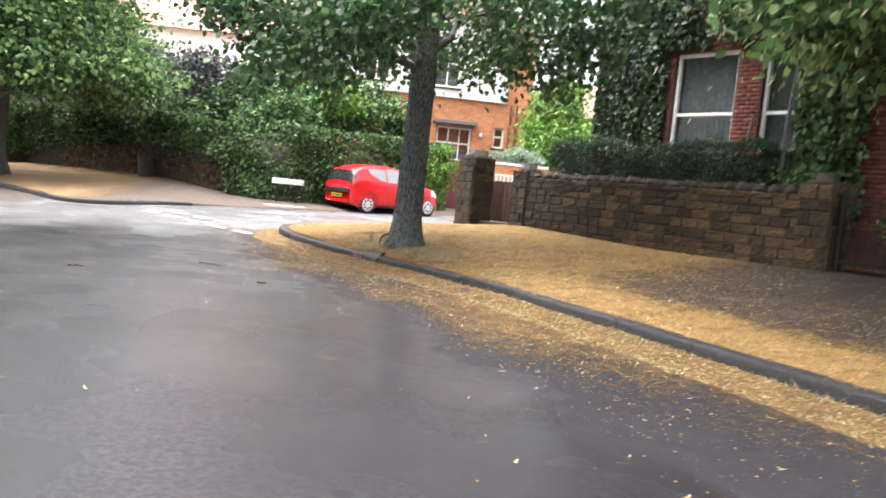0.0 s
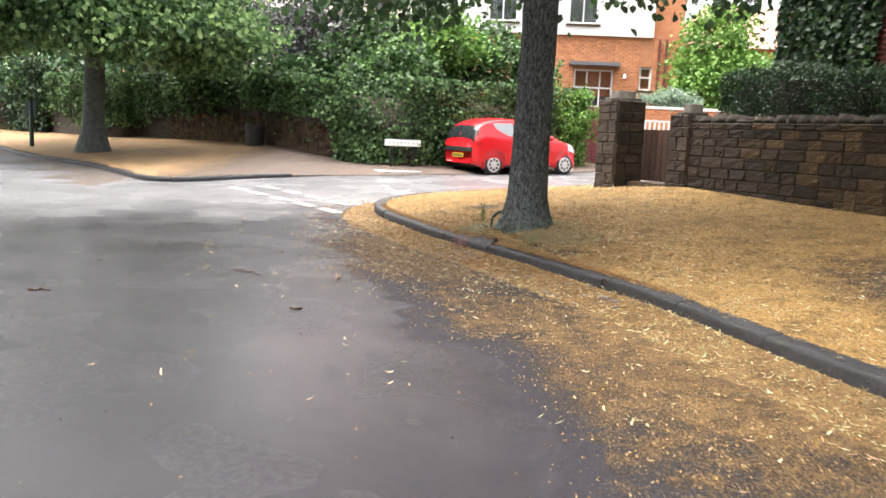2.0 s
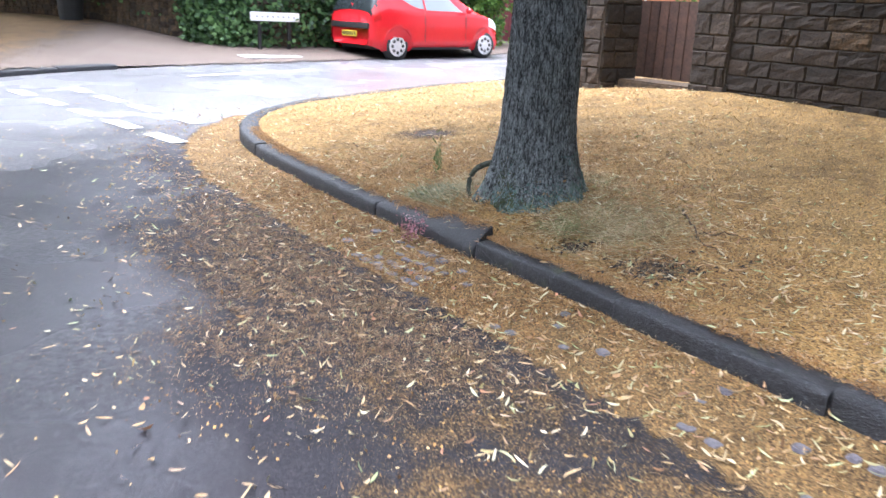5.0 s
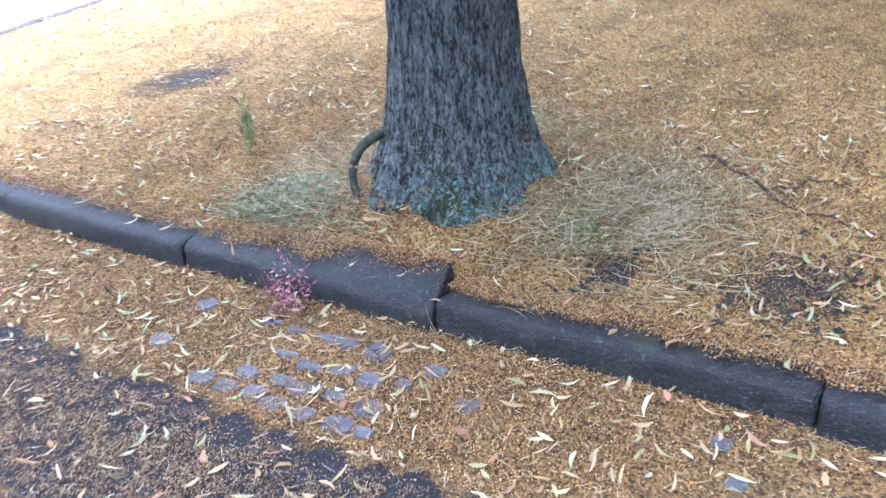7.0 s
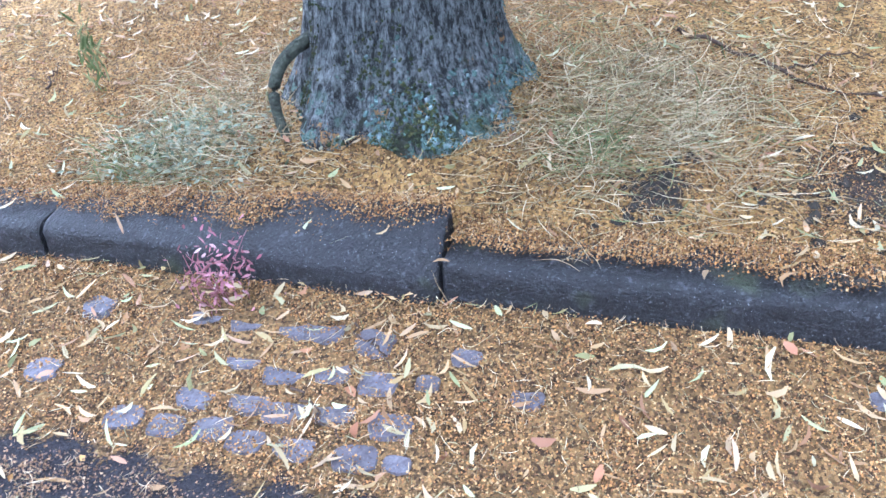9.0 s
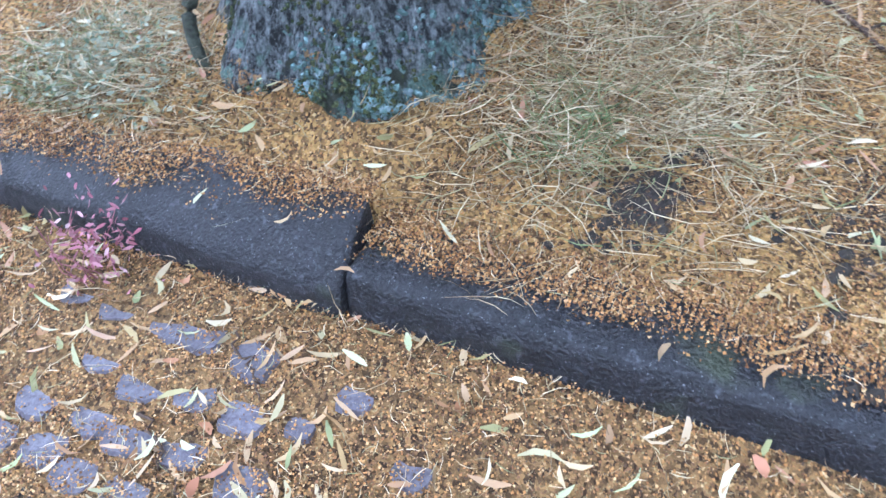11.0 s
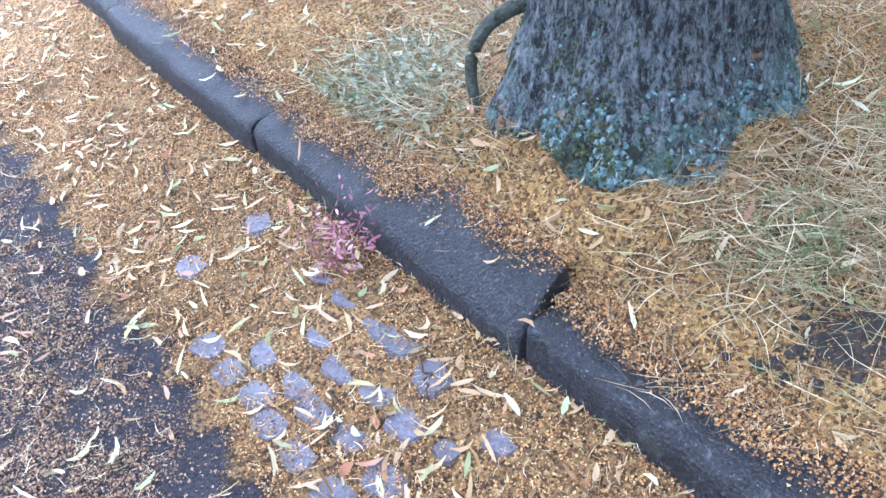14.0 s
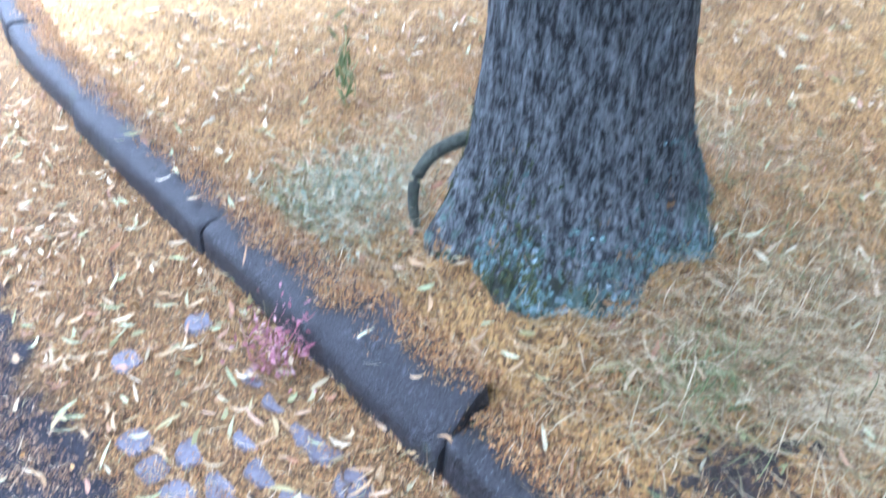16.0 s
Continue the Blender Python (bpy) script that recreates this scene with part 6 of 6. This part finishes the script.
def chips(name, rng, x, y, size, material, label, lift=0.003):
    """Crumbs: one bent four-cornered flake each."""
    n = len(x)
    c = np.column_stack([x, y, ground_height(x, y) + lift + np.abs(rng.normal(size=n)) * 0.005])
    a = unit(rng.normal(size=(n, 3)) * [1, 1, 0.6])
    b = unit(np.cross(a, rng.normal(size=(n, 3)) * 0.6 + [0, 0, 1]))
    k = np.cross(a, b)
    L = size[:, None]
    q = [c - a * L * 0.5, c + b * L * 0.4 + k * L * 0.3, c + a * L * 0.5, c - b * L * 0.4 + k * L * 0.2]
    co = np.stack(q, 1).reshape(-1, 3)
    return tagged(quads_mesh(name, co, np.arange(4 * n).reshape(-1, 4), material), label, "leaf litter", kind="stuff")


def sett_spots():
    """Where old setts show through the gutter: rough rows along the kerb (x, y, turn, size)."""
    r = random.Random(8)
    q = smooth_line(KERB_NEAR, 0.02)
    i0 = int(np.argmin(np.hypot(q[:, 0] - KINK.x, q[:, 1] - KINK.y)))
    out = []
    for row in range(4):
        s = -2.6 + 0.05 * (row % 2)
        while s < 1.5:
            shown = 1.3 * math.exp(-((s - 0.3) / 0.3) ** 2) + (0.22 if s < 0.1 else 0.03)
            if r.random() < shown:
                d = 0.135 + 0.092 * row + r.uniform(-0.012, 0.012)
                k = i0 + int(round((s + r.uniform(-0.015, 0.015)) / 0.02))
                t = q[k + 1] - q[k - 1]
                t = t / np.linalg.norm(t)
                out.append((q[k, 0] - t[1] * d, q[k, 1] + t[0] * d, math.degrees(math.atan2(t[1], t[0])) + r.uniform(-16, 16), r.uniform(0.9, 1.15) if s > 0.0 else r.uniform(0.55, 0.85)))
            s += 0.098
    return out


SETTS = sett_spots()


def on_sett(x, y):
    """One on a bare sett's top, none away from it."""
    out = np.zeros(len(x))
    k = np.flatnonzero((x > -1.7) & (x < 1.4) & (y > 9.0) & (y < 14.0))
    for sx, sy, turn, size in SETTS:
        c, n = math.cos(math.radians(turn)), math.sin(math.radians(turn))
        u, v = (x[k] - sx) * c + (y[k] - sy) * n, (y[k] - sy) * c - (x[k] - sx) * n
        out[k] = np.maximum(out[k], np.exp(-((u / (0.042 * size)) ** 2 + (v / (0.034 * size)) ** 2) ** 2))
    out[k] *= np.clip(0.6 + 2.2 * fuzz(x[k], y[k], 22.0, 3.0) + 0.8 * fuzz(x[k], y[k], 60.0, 1.0), 0, 1)
    return out


def crumb_weight(x, y):
    d = from_line(LINE_NEAR, x, y)
    road = (0.58 + 0.95 * np.clip(y - 10, 0, 1)) * np.clip((y - 2.5) / 4, 0.2, 1) * np.exp(-np.clip(-d - 0.5, 0, 9) / (1.3 + 1.2 * np.clip((11.5 - y) / 3, 0, 1))) * np.clip((-d - 0.5) / 0.2, 0.08, 1) * np.clip(1.0 + 2.4 * fuzz(x, y, 20.0, 5.0), 0.3, 1.6)
    road = road * (0.1 + 0.9 * road_reach(x, y, -d))
    k = kerb_stretch(x, y)
    ragged = fuzz(x, y, 9.0, 8.0)
    edge = np.where((k > 0) & (k < 1.03), 0.105 - 0.045 * np.clip(k / 0.5, 0, 1), np.where(k < 0, 0.055, 0.07)) + 0.045 * ragged
    kerb = np.maximum(np.clip((d - edge + 0.02) / 0.05, 0, 1) ** 1.5 * 1.3, 0.35 * np.clip((d - 0.02) / 0.1, 0, 1) * (ragged > 0.12))
    lumps = 0.75 + 0.9 * fuzz(x, y, 7.0, 2.0)
    hole = np.exp(-((x - 0.2) ** 2 + (y - 11.87) ** 2) / 0.006) + 0.9 * np.exp(-((x - 0.5) ** 2 + (y - 11.47) ** 2) / 0.035) * (ragged > -0.1) + 0.8 * np.exp(-((x - 0.33) ** 2 + (y - 11.62) ** 2) / 0.012) * (ragged < 0.1) + 0.75 * np.exp(-((x + 0.3) / 0.4) ** 2 - ((y - 14.75) / 0.24) ** 2)
    lumps = lumps * (1 - 0.97 * on_sett(x, y))
    return np.where(d > 0.165, 0.8 * (1 - 0.8 * np.clip(hole, 0, 1)), np.where(d > 0.0, kerb, np.where(d > -0.5, 0.95, road))) * lumps


x, y = scatter(rng, 880000, (-2.3, 10.3, 1.5, 14.6), crumb_weight, 0.9)
k = edge_of_tarmac(x, y) > 0.5
chips("fallen_blossom", rng, x[~k], y[~k], rng.uniform(0.003, 0.0075, int((~k).sum())), LITTER_CRUMB, "orange-brown crumbs of fallen lime blossom")
chips("fallen_blossom", rng, x[k], y[k], rng.uniform(0.003, 0.008, int(k.sum())), SODDEN_CRUMB, "sodden brown crumbs of blossom on the tarmac")
q = smooth_line(KERB_NEAR, 0.01)
k = np.flatnonzero((q[:, 1] > 9.6) & (q[:, 1] < 15.5))
k = rng.choice(k, 90000)
n = np.gradient(q, axis=0)[k]
n /= np.linalg.norm(n, axis=1)[:, None]
d = rng.uniform(0.0, 0.18, len(k))
x, y = q[k, 0] + n[:, 1] * d + n[:, 0] * rng.uniform(-0.01, 0.01, len(k)), q[k, 1] - n[:, 0] * d
k = rng.random(len(x)) < crumb_weight(x, y) * 0.9
x, y = x[k], y[k]
chips("fallen_blossom", rng, x, y, rng.uniform(0.0032, 0.0085, len(x)), LITTER_CRUMB, "orange-brown blossom crumbs spilling over the kerb")
x, y = scatter(rng, 230000, (-4.5, 1.0, 5.0, 20.0), lambda x, y: crumb_weight(x, y) * 0.75 * np.where((abs(x + 0.4) < 1.6) & (abs(y - 12.4) < 1.7), 0.12, 1.0))
chips("fallen_blossom", rng, x, y, rng.uniform(0.007, 0.017, len(x)), LITTER_CLUMP, "clumps of fallen lime blossom along road and verge")
x, y = scatter(rng, 170, (-6, 2, 4, 14), lambda x, y: np.where(from_line(LINE_NEAR, x, y) < 0, 0.5, 0.2))
lay("fallen_leaves", rng, x, y, rng.uniform(0.04, 0.065, len(x)), rng.uniform(0.012, 0.02, len(x)), LITTER_BRACT, "few pale fallen leaves on the tarmac", "leaf litter", 0.2)


x, y = scatter(rng, 62000, (-2.6, 10.0, 1.8, 14.8), lambda x, y: crumb_weight(x, y) * 0.8)
lay("fallen_stalks", rng, x, y, rng.uniform(0.015, 0.045, len(x)), rng.uniform(0.0008, 0.0018, len(x)), DRY_GRASS, "thin fallen blossom stalks among the litter", "leaf litter", 0.5, 0.008)


def tufts(name, rng, x, y, height, material, label, up=0.28, width=0.0018):
    n = len(x)
    z = ground_height(x, y)
    ax = np.column_stack([rng.normal(size=n), rng.normal(size=n), np.abs(rng.normal(size=n)) * up + 0.06])
    L = height * rng.uniform(0.5, 1.3, n)
    a = unit(ax)
    c = np.column_stack([x, y, z]) + a * L[:, None] * 0.45
    co, f = strips(rng, c, L, width, ax, rng.normal(size=(n, 3)) + [0, 0, 0.5], -0.2)
    return tagged(quads_mesh(name, co, f, material), label, "grass", kind="stuff")


def ring(rng, n, cx, cy, r0, r1):
    a, r = rng.uniform(0, 2 * math.pi, n), rng.uniform(r0, r1, n)
    return cx + r * np.cos(a), cy + r * np.sin(a)


x, y = ring(rng, 8000, TX, TY, 0.34, 0.85)
k = from_line(LINE_NEAR, x, y) > 0.2
k &= rng.random(len(x)) < 0.25 + 0.8 * fuzz(x, y, 3.0, 5.0) + 0.25 * (x > TX) + 0.25 * (y > TY + 0.2)
tufts("dry_grass", rng, x[k], y[k], 0.11, DRY_GRASS, "dry straw-coloured grass round the tree's foot")
x = np.r_[rng.normal(0.42, 0.26, 2900), rng.normal(0.2, 0.16, 900), rng.normal(-0.36, 0.17, 2200)]
y = np.r_[rng.normal(12.06, 0.18, 2900), rng.normal(11.9, 0.12, 900), rng.normal(12.88, 0.17, 2200)]
k = (from_line(LINE_NEAR, x, y) > 0.19) & (np.hypot(x - TX, y - TY) > 0.33) & (np.hypot(x - HOLE[0], (y - HOLE[1]) * 1.3) > 0.15)
tufts("dry_grass", rng, x[k], y[k], 0.13, DRY_GRASS, "matted dry grass between tree and kerb", 0.3, 0.0021)
x = np.r_[rng.normal(-0.09, 0.04, 130), rng.normal(0.0, 0.04, 90), rng.normal(0.2, 0.06, 220), rng.normal(-0.5, 0.13, 420), rng.normal(0.55, 0.25, 320)]
y = np.r_[rng.normal(11.82, 0.04, 130), rng.normal(11.74, 0.04, 90), rng.normal(12.04, 0.06, 220), rng.normal(12.95, 0.11, 420), rng.normal(12.45, 0.35, 320)]
k = (from_line(LINE_NEAR, x, y) > 0.18) & (np.hypot(x - TX, y - TY) > 0.33)
tufts("green_grass", rng, x[k], y[k], 0.10, GREEN_GRASS, "green grass tufts by the kerb", 0.5, 0.0026)

q = LINE_NEAR[(LINE_NEAR[:, 1] > 4.2) & (LINE_NEAR[:, 1] < 10.2)]
k = rng.integers(0, len(q), 2600)
d = np.where(rng.random(2600) < 0.5, rng.uniform(-0.1, -0.01, 2600), rng.uniform(0.17, 0.5, 2600))
x, y = q[k, 0] + 0.9 * d + rng.normal(0, 0.03, 2600), q[k, 1] + 0.35 * d + rng.uniform(-0.14, 0.14, 2600)
k = rng.random(len(x)) < 0.2 + 1.6 * fuzz(x, y, 1.7, 4.0)
tufts("dry_grass", rng, x[k], y[k], 0.075, DRY_GRASS, "sparse yellow grass along the kerb's foot and edge", 0.5, 0.004)
x, y = rng.normal(-0.46, 0.14, 1300), rng.normal(12.88, 0.16, 1300)
k = (from_line(LINE_NEAR, x, y) > 0.17) & (np.hypot(x - TX, y - TY) > 0.36)
x, y = x[k], y[k]
c = np.column_stack([x, y, ground_height(x, y) + 0.012 + 0.05 * rng.random(len(x)) * np.clip(1.3 - np.hypot(x + 0.46, y - 12.88) / 0.3, 0, 1)])
co, f = leaves(rng, c, rng.uniform(0.012, 0.026, len(x)), rng.uniform(0.006, 0.012, len(x)), rng.normal(size=c.shape) * [1, 1, 0.4], rng.normal(size=c.shape) * 0.5 + [0, 0, 1])
tagged(quads_mesh("ground_weed", co, f, PALE_WEED), "low grey-green leafy weed beside the tree's foot", "weed", kind="stuff")
x, y = scatter(rng, 3400, (-2.2, 9.6, 1.6, 14.4), lambda x, y: np.where(abs(from_line(LINE_NEAR, x, y) + 0.2) < 0.19, 0.28, np.where(abs(from_line(LINE_NEAR, x, y) - 0.08) < 0.1, 0.0, 0.03)))
lay("fallen_leaves", rng, x, y, rng.uniform(0.022, 0.05, len(x)), rng.uniform(0.01, 0.02, len(x)), BROWN_LEAF, "curled brown leaves caught in the gutter", "leaf litter", 0.6, 0.008, 0.3)

x = np.r_[rng.normal(-0.13, 0.05, 26), rng.normal(-0.62, 0.1, 22), rng.normal(-0.35, 0.06, 12)]
y = np.r_[rng.normal(11.86, 0.05, 26), rng.normal(12.5, 0.16, 22), rng.normal(12.06, 0.06, 12)]
tufts("dry_grass", rng, x, y, 0.1, DRY_GRASS, "thin seeding grass stalks hanging at the kerb", 0.9, 0.0016)

# dark clods of earth where the grass is scraped away
co, f = [], []
for i in range(260):
    px, py = HOLE[0] + rng.normal() * 0.06, HOLE[1] + rng.normal() * 0.035
    if i > 110:
        px, py = 0.52 + rng.normal() * 0.16, 11.45 + rng.normal() * 0.1
    s, k = rng.uniform(0.005, 0.017), len(co)
    q = np.array([(1, 0, 0), (0.5, 0.85, 0), (-0.5, 0.85, 0), (-1, 0, 0), (-0.5, -0.85, 0), (0.5, -0.85, 0), (0.1, 0, 0.75)]) * s * rng.uniform(0.65, 1.3, (7, 3))
    q += [px, py, float(ground_height([px], [py])[0]) + 0.002]
    co += q.tolist()
    f += [[k + j, k + (j + 1) % 6, k + 6] for j in range(6)]
tagged(link_mesh("earth_clods", co, f, EARTH), "dark damp clods of bare earth by the kerb", "earth", kind="stuff")



# ---- old setts showing through the gutter's litter ----
def setts():
    holder = tagged(new("gutter"), "old purple-grey setts showing through the gutter litter", "gutter", kind="structure")
    r = random.Random(8)
    shapes = []
    for k in range(9):
        bm = bmesh.new()
        n = 14
        top, low = [], []
        for i in range(n):
            a = 2 * math.pi * i / n
            q = 0.92 + 0.16 * r.random()
            x, y = math.copysign(abs(math.cos(a)) ** 0.7, math.cos(a)), math.copysign(abs(math.sin(a)) ** 0.7, math.sin(a))
            top.append(bm.verts.new((0.040 * q * x, 0.032 * q * y, 0.004 + 0.001 * r.random())))
            low.append(bm.verts.new((0.047 * q * x, 0.039 * q * y, -0.012)))
        mid = bm.verts.new((0, 0, 0.0045))
        for i in range(n):
            bm.faces.new((low[i], low[(i + 1) % n], top[(i + 1) % n], top[i]))
            bm.faces.new((top[i], top[(i + 1) % n], mid))
        me = bpy.data.meshes.new("sett")
        bm.to_mesh(me)
        bm.free()
        me.materials.append(SETT)
        shapes.append(me)
    for x, y, turn, size in SETTS:
        ob = new("sett", r.choice(shapes))
        ob.parent = holder
        d = -float(from_line(LINE_NEAR, [x], [y])[0])
        ob.matrix_basis = pose(x, y, float(road_z(x, y)) + float(gutter_heap(d)) + 0.008 * float(fuzz([x], [y], 0.6, 9.0)[0]) + 0.001, r.uniform(-1, 1), r.uniform(-1, 1), turn) @ Matrix.Diagonal((size, size, 1, 1))


setts()

# the red-stemmed weed growing out of the kerb joint
weed = thing("pink_weed", pose(-0.60, 12.46, 0.01), "small pink-leaved weed growing from the gutter against the kerb", "plant")
for i in range(9):
    a = rng.uniform(0, 6.28)
    q, r2 = limb_line(rng, (0, 0, 0), (0.07 * math.cos(a), 0.07 * math.sin(a), 0.1 + 0.14 * rng.random()), 0.0018, 0.0008, 6, 0.05)
    tube_mesh("stem", q, r2, PINK_LEAF, weed, 5)
c = rng.normal(size=(230, 3)) * [0.038, 0.038, 0.05] + [0, 0, 0.12]
co, f = leaves(rng, c, rng.uniform(0.012, 0.026, 230), 0.007, rng.normal(size=(230, 3)), rng.normal(size=(230, 3)))
quads_mesh("leaves", co, f, PINK_LEAF, weed)
wd = thing("green_weed", pose(-0.35, 13.55, float(verge_z([-0.35], [13.55])[0])), "upright green weed behind the tree", "plant")
c = rng.normal(size=(60, 3)) * [0.015, 0.015, 0.06] + [0, 0, 0.12]
co, f = leaves(rng, c, 0.06, 0.008, rng.normal(size=(60, 3)) * 0.4 + [0, 0, 1], rng.normal(size=(60, 3)))
quads_mesh("leaves", co, f, GREEN_GRASS, wd)




def twig(points, r0, label, z_up=0.012):
    p = np.array([(x, y, float(ground_height([x], [y])[0]) + z_up) for x, y in points])
    t = np.linspace(0, len(p) - 1, 14)
    q = np.column_stack([np.interp(t, range(len(p)), p[:, i]) for i in range(3)])
    q[1:-1] += rng.normal(size=(12, 3)) * 0.006
    return tagged(tube_mesh("twig", q, np.linspace(r0, r0 * 0.4, 14), TWIG, None, 6), label, "twig")


twig([(0.94, 12.29), (0.90, 12.05), (0.84, 11.83), (0.87, 11.53)], 0.007, "long dark twig lying on the verge")
twig([(0.86, 11.92), (0.98, 11.86), (1.12, 11.74)], 0.004, "thin dark side twig on the verge")
twig([(-0.66, 12.13), (-0.67, 12.03), (-0.67, 11.96)], 0.0035, "short dark twig in the gutter")
twig([(-0.47, 12.16), (-0.48, 12.08), (-0.5, 12.02)], 0.003, "short dark twig in the gutter")
twig([(-1.07, 13.05), (-1.05, 12.95), (-1.03, 12.85)], 0.004, "short dark twig in the gutter")
twig([(-2.6, 10.5), (-2.4, 10.43), (-2.3, 10.3)], 0.008, "dark wet twig on the tarmac")
twig([(-1.5, 12.15), (-1.35, 11.95), (-1.2, 11.82)], 0.005, "thin dark twig on the tarmac")
twig([(-1.75, 9.03), (-1.7, 9.0), (-1.66, 9.02)], 0.012, "dark wet twig end on the tarmac")
twig([(-0.94, 14.54), (-0.88, 14.42), (-0.82, 14.3)], 0.003, "thin twig on the verge")
twig([(-0.47, 13.68), (-0.42, 13.75), (-0.36, 13.81)], 0.004, "thin twig on the verge")
twig([(-3.75, 9.15), (-3.68, 9.2), (-3.6, 9.19)], 0.012, "dark wet twig end on the tarmac")


# ---- the lilac and white ribbon caught in the gateside shrub ----
ribbon = thing("cloth_ribbon", frame_at(at_wall(5.05, 4.95), ALONG, 1.6), "lilac and white cloth ribbon caught in the shrub", "ribbon")
for i, (mat, shift) in enumerate(((CURTAIN_WHITE, 0.0), (LILAC, 0.16))):
    t = np.linspace(0, 1, 16)
    mid = np.column_stack([0.5 * t + 0.05 * np.sin(9 * t) + shift, 0.06 * np.sin(7 * t + i), 0.2 + 0.75 * t ** 1.6 + 0.05 * np.sin(11 * t)])
    side = np.column_stack([0.05 * np.cos(5 * t), 0.05 * np.sin(6 * t), 0.05 + 0 * t])
    co = np.stack([mid - side, mid + side], 1).reshape(-1, 3)
    f = [[2 * j, 2 * j + 1, 2 * j + 3, 2 * j + 2] for j in range(15)]
    quads_mesh("strip", co, f, mat, ribbon, smooth=True)
